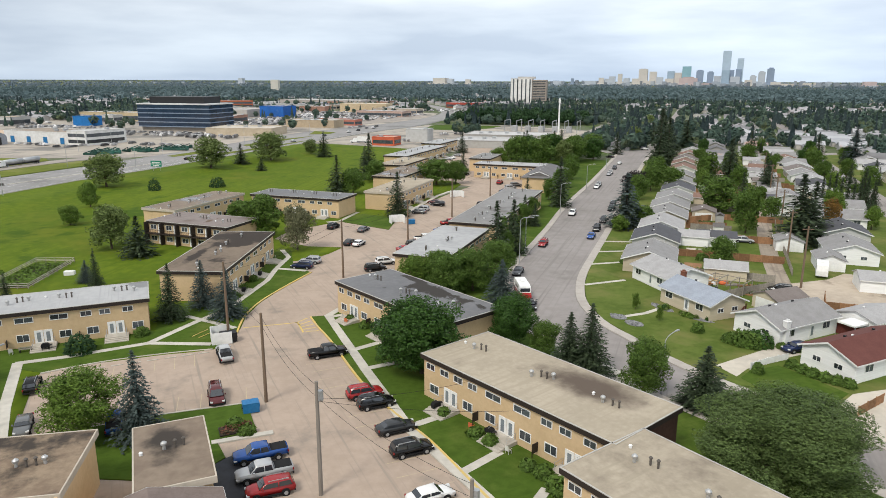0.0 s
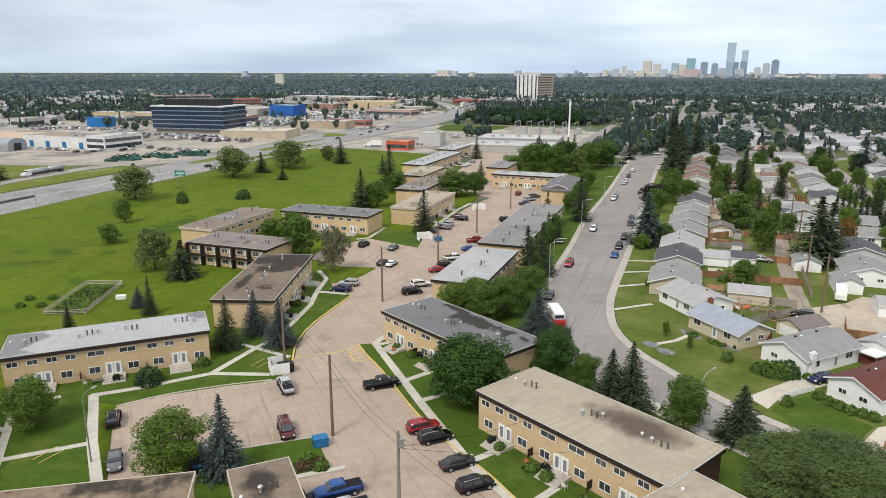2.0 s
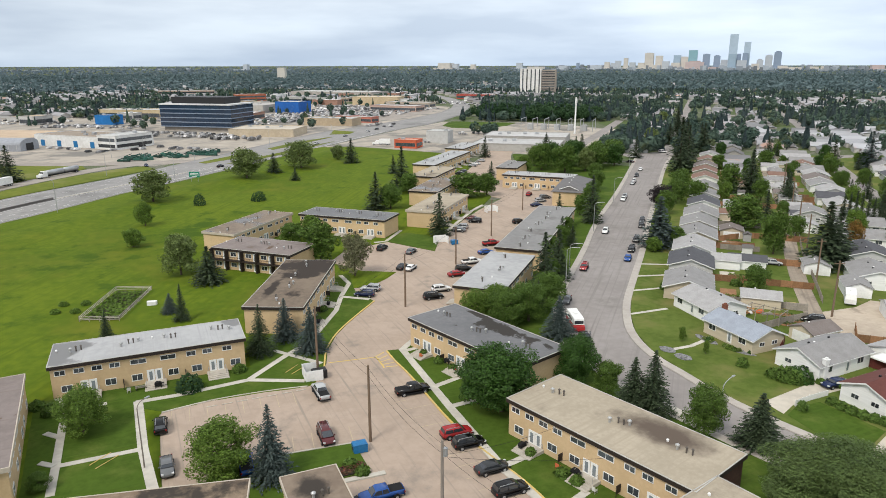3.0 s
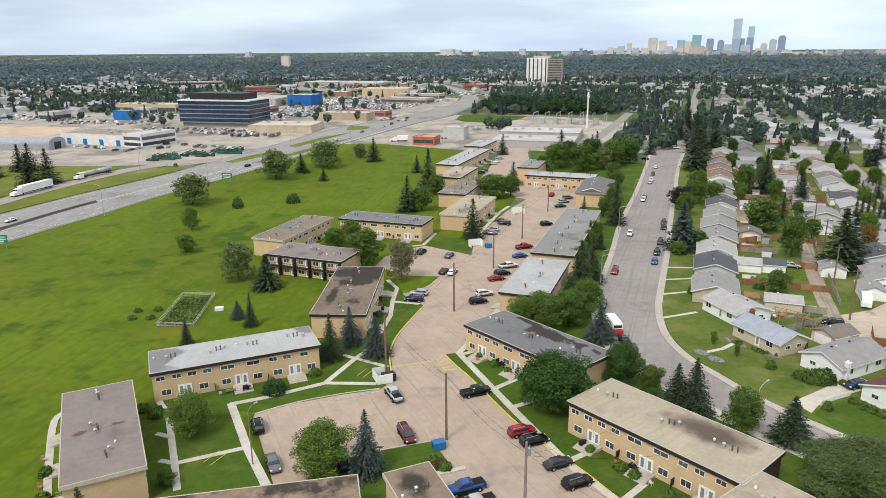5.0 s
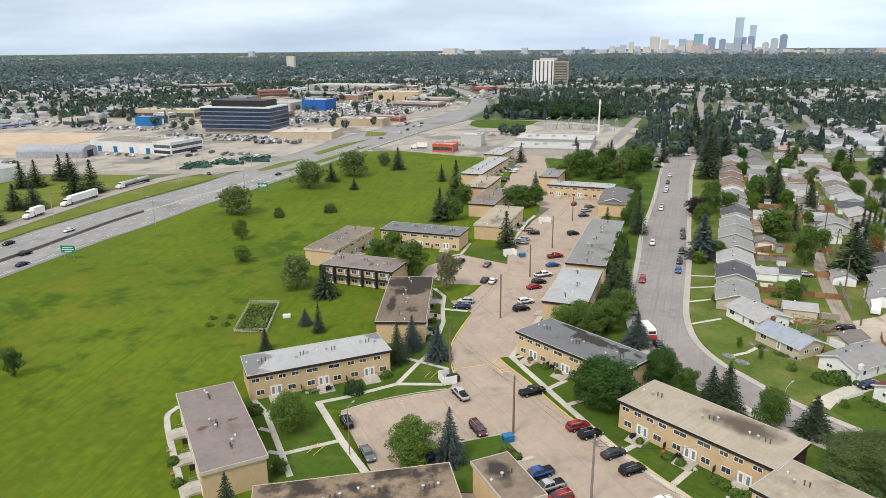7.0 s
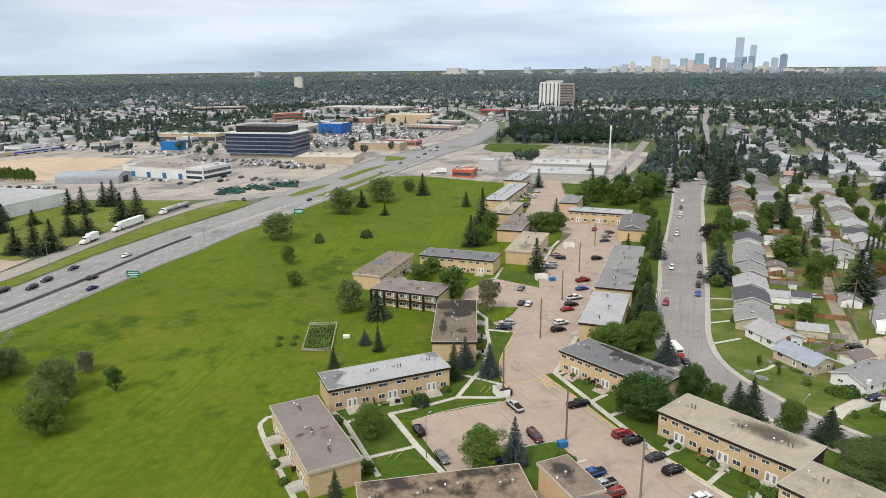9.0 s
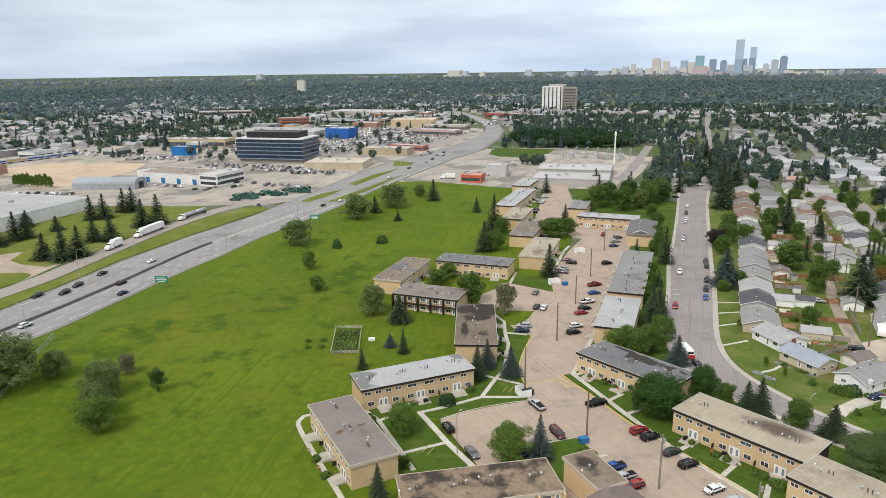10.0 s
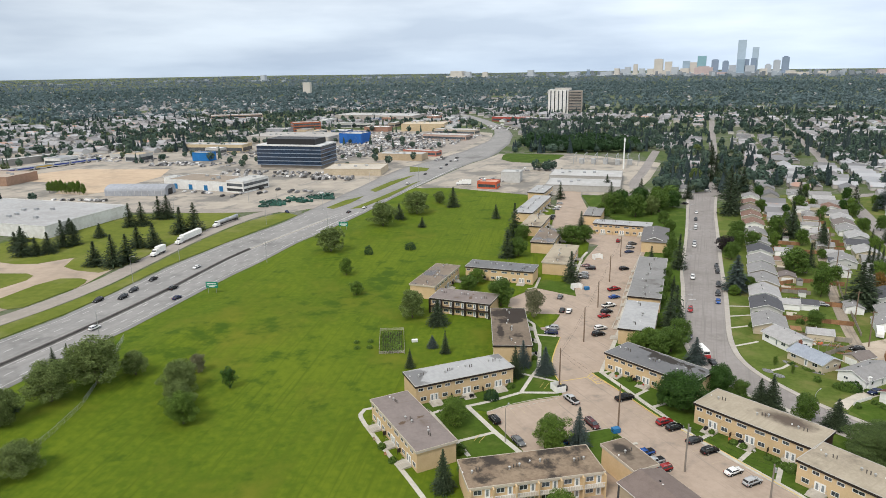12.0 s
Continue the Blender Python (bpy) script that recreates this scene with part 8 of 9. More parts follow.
# stored equipment and parked cars far off in the yards, too many to pick apart
def yard_stuff():
    rng = random.Random(9)
    vs, fs = [], []

    def lot(cx, cy, w, d, turn, n, size, tall):
        r = Matrix.Rotation(radians(turn), 2)
        for k in range(n):
            p = Vector((cx, cy)) + r @ Vector((rng.uniform(-w, w) / 2, round(rng.uniform(-d, d) / 2 / 6) * 6))
            l, b, h = size * rng.uniform(0.8, 1.1), 1.8, tall * rng.uniform(0.8, 1.2)
            q = r @ Matrix.Rotation(radians(90 if rng.random() < 0.8 else 0), 2)
            i = len(vs)
            for x, y, z in ((-1, -1, 0.2), (1, -1, 0.2), (1, 1, 0.2), (-1, 1, 0.2), (-0.95, -0.95, 0.6), (0.95, -0.95, 0.6), (0.95, 0.95, 0.6), (-0.95, 0.95, 0.6), (-0.6, -0.8, 1), (0.45, -0.8, 1), (0.45, 0.8, 1), (-0.6, 0.8, 1)):
                o = p + q @ Vector((x * l / 2, y * b / 2))
                vs.append((o.x, o.y, z * h))
            fs.extend([(i, i + 1, i + 5, i + 4), (i + 1, i + 2, i + 6, i + 5), (i + 2, i + 3, i + 7, i + 6), (i + 3, i, i + 4, i + 7), (i + 4, i + 5, i + 9, i + 8), (i + 5, i + 6, i + 10, i + 9), (i + 6, i + 7, i + 11, i + 10), (i + 7, i + 4, i + 8, i + 11), (i + 8, i + 9, i + 10, i + 11)])
    lot(-150, 700, 110, 140, -22, 420, 4.6, 1.5)
    lot(-110, 790, 130, 150, -22, 520, 4.6, 1.5)
    lot(-215, 622, 90, 30, -13, 60, 4.6, 1.5)
    lot(-320, 586, 90, 26, -10, 60, 4.6, 1.5)
    lot(-30, 470, 30, 20, -20, 14, 4.6, 1.5)
    lot(20, 940, 120, 60, -22, 120, 4.6, 1.5)
    lot(-215, 515, 110, 30, -14, 90, 5.0, 1.9)
    lot(-165, 488, 40, 16, -10, 30, 5.0, 2.0)
    lot(-420, 640, 120, 50, -10, 90, 4.6, 1.5)
    lot(-250, 425, 60, 8, -21, 14, 4.6, 1.5)
    lot(-186, 425, 60, 24, -20, 10, 5.0, 1.8)
    lot(-340, 402, 70, 6, -8, 22, 4.6, 1.5)
    lot(16, 520, 40, 16, -15, 16, 4.6, 1.5)
    lot(-300, 850, 180, 80, -15, 220, 4.6, 1.5)
    for cx, cy, w, d, n in ((-260, 660, 150, 60, 190), (-70, 600, 24, 50, 20), (-180, 880, 120, 60, 160), (50, 985, 90, 50, 120)):
        lot(cx, cy, w, d, -20, n // 2, 4.6, 1.5)
    me = bpy.data.meshes.new("parked_cars_far")
    me.from_pydata(vs, [], fs)
    me.materials.append(mat("far_car_paint", (0.07, 0.07, 0.076), (0.50, 0.49, 0.48), 0.35, 0.4, island=0.9))
    tagged(new("parked_cars_far", me), "hundreds of far parked cars of many greys in shop lots", "cars", kind="stuff")


yard_stuff()
rng = random.Random(21)
GREEN_STEEL = mat("green_steel", (0.02, 0.10, 0.075), (0.03, 0.05, 0.04), 0.8, 0.6, shift=0.6)
for k in range(34):
    f, back = rng.random(), rng.uniform(-4, 14)
    x, y = -194 + 48 * f - 0.4 * back, 371 + 32 * f + back + rng.uniform(-2, 2)
    bm = boxes((-3.4, 3.4, -0.9, 0.9, 0.5, 1.5), (2.2, 3.4, -0.8, 0.8, 1.5, 2.4))
    tube(bm, (-3.2, 0, 1.4), (2.0, 0, 3.0), 0.22, n=5)
    ob = tagged(finish("farm_machine", bm, GREEN_STEEL), "green farm machine parked in an equipment yard", "machine", "machines in the yard")
    ob.matrix_basis = pose(x, y, -0.4, 0, 0, rng.uniform(-40, 0))


# ---- far suburbs: houses and trees by the hundred ----
GRID = radians(70)
UX, UY = Vector((math.cos(GRID), math.sin(GRID))), Vector((math.sin(GRID), -math.cos(GRID)))


def inside(x, y, pad=1.0):
    """Ground left free of scattered houses and trees."""
    d = math.hypot(x, y)
    if y < 60 or abs(x) > y * 0.95 + 260:
        return False
    if y < 1250 and lerp(HWY_FAR, y) - 12 < x < lerp(HWY_NEAR, y) + 12:
        return False
    if -760 < x < 14 and 380 < y < 1000 and x < lerp(HWY_NEAR, min(y, 870)) + 10 and y - 380 > -0.15 * (x + 200):
        return (x < -480 - 0.3 * (y - 400) or (y > 690 and x < -330 + (y - 690) * 0.1)) and not (abs(x + 450) < 66 and abs(y - 1095) < 22)
    if y < 402 and x < 166 + (y - 200) * 0.36:
        return False
    if y < 392 and x < 60:
        return False
    if 380 < y < 640 and -95 < x < 78 + (y - 400) * 0.36:
        return False
    for a, b, w in (((117, 398), (205, 632), 8), ((205, 632), (352, 1040), 10), ((74, 440), (152, 652), 11), ((262, 520), (400, 890), 9), ((118.6, 151.5), (200, 372), 12)):
        a, b = Vector(a), Vector(b)
        t = max(0, min(1, (Vector((x, y)) - a).dot(b - a) / (b - a).length_squared))
        if (Vector((x, y)) - a.lerp(b, t)).length < w * pad:
            return False
    return True


def far_houses():
    rng = random.Random(11)
    wv, wf, rv, rf = [], [], [], []
    for row in range(-100, 130):
        for k in range(0, 260):
            u, v = k * 14.5 + rng.uniform(-1.5, 1.5), row * 27.0 + (2 if row % 2 else -2)
            p = UX * u + UY * v
            x, y = p.x + 60, p.y + 60
            d = math.hypot(x, y)
            gap = 305 < y < 408 and x < 245 and x > lerp([(p[1], p[0]) for p in ST_R[::-1]], y) + 20 and min(math.hypot(x - a, y - b) for a, b in HOUSES) > 13.5
            if gap:                      # the last plots before the avenue
                alley = lerp([(250, 116), (330, 146), (405, 176)], y)
                if abs(x - alley) < 9 or abs(x - lerp([(226.7, 146), (330, 183.6), (372, 200), (408, 240)], y)) < 13 or (y > 388 and x < 156):
                    continue
            if d > 3300 or not (gap or inside(x, y)) or y < 150:
                continue
            if 620 < y < 770 and 0 < x < 160:
                continue
            keep = 0.95 if d < 900 else (0.75 if d < 1500 else (0.3 if d < 2300 else 0.08))
            if noise.noise((x * 0.004, y * 0.004, 2.0)) < -0.22 and d > 700:
                keep *= 0.15
            if y > 1150 + 0.25 * abs(x - 300) and x > 120 + 0.10 * (y - 1100):
                keep *= 0.12             # the wooded ravine
            if rng.random() > keep:
                continue
            L, W, H, rise = rng.uniform(12.5, 16), rng.uniform(9.5, 11.5), rng.uniform(2.6, 3.1), rng.uniform(1.9, 2.7)
            ax, ay = (UY, UX) if rng.random() < 0.6 else (UX, UY)
            z = far_rise(x, y)

            def P(a, b, h):
                q = Vector((x, y)) + ax * a + ay * b
                return (q.x, q.y, z + h)
            i = len(wv)
            wv.extend([P(-L / 2, -W / 2, -0.2), P(L / 2, -W / 2, -0.2), P(L / 2, W / 2, -0.2), P(-L / 2, W / 2, -0.2), P(-L / 2, -W / 2, H), P(L / 2, -W / 2, H), P(L / 2, W / 2, H), P(-L / 2, W / 2, H), P(-L / 2, 0, H + rise), P(L / 2, 0, H + rise)])
            wf.extend([(i, i + 1, i + 5, i + 4), (i + 1, i + 2, i + 6, i + 9, i + 5), (i + 2, i + 3, i + 7, i + 6), (i + 3, i, i + 4, i + 8, i + 7)])
            j = len(rv)
            o = 0.5
            dr = rise * o / (W / 2)
            rv.extend([P(-L / 2 - o, -W / 2 - o, H - dr + 0.1), P(L / 2 + o, -W / 2 - o, H - dr + 0.1), P(L / 2 + o, 0, H + rise + 0.1), P(-L / 2 - o, 0, H + rise + 0.1), P(L / 2 + o, W / 2 + o, H - dr + 0.1), P(-L / 2 - o, W / 2 + o, H - dr + 0.1)])
            rf.extend([(j, j + 1, j + 2, j + 3), (j + 3, j + 2, j + 4, j + 5)])
            if gap or d > 1300 or rng.random() < 0.3:
                continue
            gs, ga, gb = (-1 if row % 2 else 1), rng.uniform(-2, 2), 3.0 + rng.uniform(0, 0.6)
            c = Vector((x, y)) + UY * gs * 12.0 + UX * ga       # a garage at the back of the plot
            if not inside(c.x, c.y):
                continue
            i = len(wv)
            j = len(rv)
            for zz in (-0.2, 2.5):
                for a, b in ((-1, -1), (1, -1), (1, 1), (-1, 1)):
                    q = c + UX * a * gb + UY * b * gb
                    wv.append((q.x, q.y, z + zz))
            wf.extend([(i, i + 1, i + 5, i + 4), (i + 1, i + 2, i + 6, i + 5), (i + 2, i + 3, i + 7, i + 6), (i + 3, i, i + 4, i + 7)])
            for a, b, zz in ((-1.1, -1.1, 2.4), (1.1, -1.1, 2.4), (1.1, 0, 3.5), (-1.1, 0, 3.5), (1.1, 1.1, 2.4), (-1.1, 1.1, 2.4)):
                q = c + UX * a * gb + UY * b * gb
                rv.append((q.x, q.y, z + zz))
            rf.extend([(j, j + 1, j + 2, j + 3), (j + 3, j + 2, j + 4, j + 5)])
    for name, vs, fs, m, lab in (("far_house_walls", wv, wf, HOUSE_FAR, "pale walls of hundreds of distant suburban houses"), ("far_house_roofs", rv, rf, ROOF_FAR, "grey and brown roofs of hundreds of distant houses")):
        me = bpy.data.meshes.new(name)
        me.from_pydata(vs, [], fs)
        me.materials.append(m)
        tagged(new(name, me), lab, "houses", kind="stuff")


far_houses()


def far_streets():
    """Pale asphalt lanes between the fronts of the far rows."""
    bm = bmesh.new()
    for k in range(-16, 24):
        for j in range(0, 68):
            v = 40.5 + 54.0 * k
            a, b = UX * (j * 20.0) + UY * v, UX * (j * 20.0 + 20.0) + UY * v
            a, b = a + Vector((60, 60)), b + Vector((60, 60))
            if not (inside(a.x, a.y) and inside(b.x, b.y)) or a.y < 480 or noise.noise((a.x * 0.013, a.y * 0.013, 4.0)) < 0.02 or (0 < a.x < 190 and 610 < a.y < 860):
                continue
            w = UY * 3.0
            bm.faces.new([bm.verts.new((p.x, p.y, 0.03)) for p in (a - w, b - w, b + w, a + w)])
    bmesh.ops.recalc_face_normals(bm, faces=bm.faces)
    tagged(finish("far_streets", bm, STREET), "pale asphalt streets between far rows of houses", "road", kind="structure")


far_streets()


def crown_unit(rng, n, conifer):
    """One lumpy crown of about n faces, unit height and radius, with open gaps in its outline."""
    vs, fs = [], []
    for k in range(n):
        if conifer:
            f = (k + 0.5) / n
            z = 0.08 + 0.9 * f
            r = (1 - f) * 0.95 + 0.05
            a = k * 2.399 + rng.uniform(-0.3, 0.3)
            c = Vector((math.cos(a) * r * 0.55, math.sin(a) * r * 0.55, z))
            s = (0.30 + 0.42 * (1 - f)) * min(1.0, 0.42 + 20.0 / n)
            out = Vector((math.cos(a), math.sin(a), 0.9)).normalized()
            tall = 0.16
        else:
            d = Vector((rng.gauss(0, 1), rng.gauss(0, 1), rng.gauss(0.25, 0.9))).normalized()
            lump = 1 + 0.28 * noise.noise(d * 2.2 + Vector((n, 3, k // n)))
            c = lump * Vector((d.x * 0.72, d.y * 0.72, 0.58 + d.z * 0.34)) * rng.uniform(0.86, 1.04)
            s = rng.uniform(0.30, 0.46) * max(0.42, min(1.3, (60.0 / n) ** 0.5))
            out = (d + Vector((rng.gauss(0, 0.45), rng.gauss(0, 0.45), rng.gauss(0.35, 0.45)))).normalized()
            tall = 0.42
        t1 = out.orthogonal().normalized()
        t1.rotate(Matrix.Rotation(rng.uniform(0, 6.28), 3, out))
        t2 = out.cross(t1)
        i = len(vs)
        for a, b in ((-0.9, -0.6), (1, -0.1), (-0.4, 0.9)):
            q = c + t1 * a * s + t2 * b * s
            q.z = c.z + (q.z - c.z) * (tall / 0.42 if conifer else 0.55)
            vs.append(q)
        fs.append((i, i + 1, i + 2))
    return np.array([tuple(v) for v in vs]), np.array(fs)


def scatter_trees(name, n, d0, d1, faces, conifer_share, size, label, mats, seed, wood=False):
    rng = random.Random(seed)
    units = {c: [crown_unit(rng, faces, c) for _ in range(6)] for c in (False, True)}
    store = {False: ([], [], 0), True: ([], [], 0)}
    placed = 0
    tries = 0
    while placed < n and tries < n * 8:
        tries += 1
        a = radians(rng.uniform(46, 134))
        d = math.sqrt(rng.uniform(d0 * d0, d1 * d1))
        x, y = -30 + d * math.cos(a), -30 + d * math.sin(a)
        if not inside(x, y, 0.42):
            continue
        clump = noise.noise((x * 0.006, y * 0.006, 5.0)) + 0.5 * noise.noise((x * 0.02, y * 0.02, 9.0))
        if rng.random() > 0.6 + clump * (0.9 if d < 2000 else 0.5):
            continue
        con = rng.random() < conifer_share
        h = size * (rng.uniform(0.9, 1.7) if con else rng.uniform(0.6, 1.15))
        r = h * (0.28 if con else 0.52) * rng.uniform(0.8, 1.2) * (1.2 if wood else 1.0)
        v, f = units[con][rng.randrange(6)]
        th = rng.uniform(0, 6.28)
        c, s = math.cos(th), math.sin(th)
        w = np.empty_like(v)
        w[:, 0] = x + r * (v[:, 0] * c - v[:, 1] * s)
        w[:, 1] = y + r * (v[:, 0] * s + v[:, 1] * c)
        w[:, 2] = far_rise(x, y) + h * v[:, 2]
        vs, fs, count = store[con]
        vs.append(w)
        fs.append(f + count)
        store[con] = (vs, fs, count + len(w))
        placed += 1
    for con in (False, True):
        vs, fs, count = store[con]
        if not vs:
            continue
        vs, fs = np.concatenate(vs), np.concatenate(fs)
        me = bpy.data.meshes.new(name)
        me.vertices.add(len(vs))
        me.vertices.foreach_set("co", vs.astype(np.float32).ravel())
        me.loops.add(len(fs) * 3)
        me.polygons.add(len(fs))
        me.polygons.foreach_set("loop_start", np.arange(0, len(fs) * 3, 3, dtype=np.int32))
        me.loops.foreach_set("vertex_index", fs.astype(np.int32).ravel())
        me.update(calc_edges=True)
        me.materials.append(mats[con])
        tagged(new(name + ("_conifers" if con else "_broadleaf"), me), label + (", dark conifers" if con else ", rounded broadleaf crowns"), "trees", kind="stuff")


scatter_trees("suburb_trees", 1850, 330, 900, 124, 0.30, 9.0, "hundreds of suburban garden trees", (HAZED_LEAF, HAZED_NEEDLE), 31)
scatter_trees("mid_trees", 2900, 850, 1420, 44, 0.24, 8.4, "thousands of trees in middle-distance suburbs", (HAZED_LEAF, HAZED_NEEDLE), 32)
scatter_trees("far_trees", 15500, 1380, 3300, 13, 0.10, 11, "far woodland and suburban trees", (HAZED_MID_WOOD, HAZED_MID_WOOD), 33, True)
scatter_trees("horizon_woods", 7500, 3200, 4300, 12, 0.0, 10, "distant woods merging along the horizon", (HAZED_FAR_WOOD, HAZED_FAR_WOOD), 34, True)
scatter_trees("last_woods", 4500, 4200, 4950, 12, 0.0, 10, "woods tinted by blue haze along the horizon", (HAZED_BLUE_WOOD, HAZED_BLUE_WOOD), 35, True)


def grove(name, pts, n, size, seed, label, material=None):
    """A dense stand inside a plan outline."""
    rng = random.Random(seed)
    units = [crown_unit(rng, 260, False) for _ in range(5)]
    xs, ys = [p[0] for p in pts], [p[1] for p in pts]
    allv, allf, count, k = [], [], 0, 0
    while k < n:
        x, y = rng.uniform(min(xs), max(xs)), rng.uniform(min(ys), max(ys))
        odd = False
        for (x0, y0), (x1, y1) in zip(pts, pts[1:] + pts[:1]):
            if (y0 > y) != (y1 > y) and x < x0 + (y - y0) / (y1 - y0) * (x1 - x0):
                odd = not odd
        if not odd:
            continue
        k += 1
        v, f = units[rng.randrange(5)]
        h = size * rng.uniform(0.75, 1.2)
        th = rng.uniform(0, 6.28)
        w = np.empty_like(v)
        r = h * 0.48
        w[:, 0] = x + r * (v[:, 0] * math.cos(th) - v[:, 1] * math.sin(th))
        w[:, 1] = y + r * (v[:, 0] * math.sin(th) + v[:, 1] * math.cos(th))
        w[:, 2] = h * v[:, 2]
        allv.append(w)
        allf.append(f + count)
        count += len(w)
    vs, fs = np.concatenate(allv), np.concatenate(allf)
    me = bpy.data.meshes.new(name)
    me.from_pydata(vs.tolist(), [], fs.tolist())
    me.materials.append(material or WOOD_DARK)
    tagged(new(name, me), label, "wood", kind="stuff")


def yard_trees():
    """Street and lot trees of the commercial district."""
    rng = random.Random(61)
    units = [crown_unit(rng, 110, c) for c in (False, False, False, True)]
    allv, allf, count = [], [], 0
    for k in range(620):
        x, y = rng.uniform(-680, 10), rng.uniform(392, 1080)
        if x > lerp(HWY_FAR, min(y, 1250)) - 14 or (abs(x + 212) < 44 and abs(y - 569) < 34) or (y < 545 and x > -470) or (-480 < x < -290 and y < 590) or (-190 < x < -10 and 640 < y < 880 and k % 3):
            continue
        con = rng.random() < 0.25
        v, f = units[3] if con else units[rng.randrange(3)]
        h = rng.uniform(5, 10) * (1.3 if con else 1)
        r = h * (0.24 if con else 0.5)
        th = rng.uniform(0, 6.28)
        w = np.empty_like(v)
        w[:, 0] = x + r * (v[:, 0] * math.cos(th) - v[:, 1] * math.sin(th))
        w[:, 1] = y + r * (v[:, 0] * math.sin(th) + v[:, 1] * math.cos(th))
        w[:, 2] = h * v[:, 2] - 0.1
        allv.append(w)
        allf.append(f + count)
        count += len(w)
    me = bpy.data.meshes.new("yard_trees")
    me.from_pydata(np.concatenate(allv).tolist(), [], np.concatenate(allf).tolist())
    me.materials.append(HAZED_LEAF)
    tagged(new("yard_trees", me), "scattered trees among far shops and yards", "trees", kind="stuff")


yard_trees()
grove("dark_wood", [(6, 690), (40, 655), (78, 638), (128, 630), (150, 690), (110, 740), (30, 760)], 190, 11, 51, "dense dark green wood beyond the shops")
grove("mixed_wood", [(40, 790), (150, 735), (215, 800), (270, 990), (170, 1030), (70, 960)], 60, 11, 52, "mixed bright green trees behind a dark wood", HAZED_LEAF)
grove("lot_trees", [(-12, 540), (30, 505), (34, 515), (-8, 552)], 9, 8, 53, "row of green trees between shop lots", HAZED_LEAF)


# ---- downtown on the horizon ----
def tower(x, y, w, d, h, colour, label, top=0.0):
    z = far_rise(x, y) - 1
    t = thing("tower", label, "skyscraper", pose(x, y, z, 0, 0, -22), "downtown towers")
    part("shaft", boxes((-w / 2, w / 2, -d / 2, d / 2, 0, h)), TOWER_GLASS, t).color = (*colour, 1)
    if top:
        part("crown", boxes((-w * 0.3, w * 0.3, -d * 0.3, d * 0.3, h, h + top)), TOWER_GLASS, t).color = (*[c * 0.9 for c in colour], 1)
    part("podium", boxes((-w * 0.8, w * 0.8, -d * 0.8, d * 0.8, 0, min(18, h * 0.3))), TOWER_GLASS, t).color = (*[min(1, c * 1.15) for c in colour], 1)
    return t


# tower tints with the distance haze already worked into each colour
PALE_BLUE, MID_BLUE, SLATE, CREAM_T, ROSE, GREY_T = (0.40, 0.49, 0.58), (0.30, 0.39, 0.48), (0.23, 0.29, 0.38), (0.52, 0.49, 0.45), (0.46, 0.38, 0.37), (0.42, 0.45, 0.49)
for x, y, w, top, c, crown in ((1613, 4043, 45, 212, PALE_BLUE, 0), (1681, 4015, 34, 170, PALE_BLUE, 0), (1668, 4000, 30, 110, SLATE, 0), (1827, 3949, 37, 113, SLATE, 6), (1787, 3968, 36, 96, GREY_T, 4), (1747, 3986, 34, 72, GREY_T, 6), (1640, 4030, 30, 106, SLATE, 0), (1596, 4000, 40, 104, MID_BLUE, 0), (1484, 4093, 39, 104, SLATE, 3), (1538, 4073, 35, 94, SLATE, 5),
                               (1415, 4118, 48, 127, (0.22, 0.38, 0.43), 0), (1184, 4192, 49, 112, CREAM_T, 3), (1238, 4176, 40, 98, CREAM_T, 0), (1056, 4228, 25, 85, CREAM_T, 0), (1372, 4133, 39, 92, CREAM_T, 0), (1334, 4146, 40, 100, MID_BLUE, 0), (1574, 4058, 37, 74, GREY_T, 0), (1318, 4120, 48, 58, CREAM_T, 0), (1419, 4090, 100, 62, ROSE, 6), (993, 4244, 42, 57, GREY_T, 0),
                               (1093, 4218, 33, 60, GREY_T, 0), (782, 4290, 17, 58, SLATE, 0), (434, 4343, 36, 58, GREY_T, 0), (2041, 3841, 42, 38, CREAM_T, 0), (2250, 3722, 60, 44, ROSE, 0), (1509, 4050, 70, 34, ROSE, 0), (1900, 3900, 71, 32, CREAM_T, 0), (891, 4267, 68, 44, GREY_T, 0), (1646, 3990, 52, 70, GREY_T, 0), (-20, 4371, 80, 58, CREAM_T, 0), (40, 4365, 40, 54, GREY_T, 0),
                               (150, 4360, 30, 50, CREAM_T, 0), (1140, 4200, 36, 58, CREAM_T, 0), (1270, 4150, 40, 66, GREY_T, 0), (950, 4250, 30, 62, CREAM_T, 0), (1010, 4230, 34, 70, GREY_T, 0), (1720, 3980, 40, 52, CREAM_T, 0), (1980, 3860, 60, 36, CREAM_T, 0), (-1180, 4100, 30, 52, GREY_T, 0), (700, 4300, 60, 42, GREY_T, 0), (1210, 4150, 60, 46, CREAM_T, 0), (1850, 3930, 50, 40, CREAM_T, 0)):
    tower(x, y, w, w * 0.8, top - far_rise(x, y) + 1, c, "hazy %s downtown tower on the horizon" % {PALE_BLUE: "pale blue glass", MID_BLUE: "blue glass", SLATE: "slate-blue", CREAM_T: "cream", ROSE: "rose-grey", GREY_T: "grey"}.get(c, "teal glass"), crown)
t = thing("tower", "lone cream apartment tower far across the suburb", "tower", pose(-560, 2330, far_rise(-560, 2330), 0, 0, -10))
part("shaft", boxes((-13, 13, -8, 8, -1, 42)), TOWER_GLASS, t).color = (0.55, 0.52, 0.47, 1)


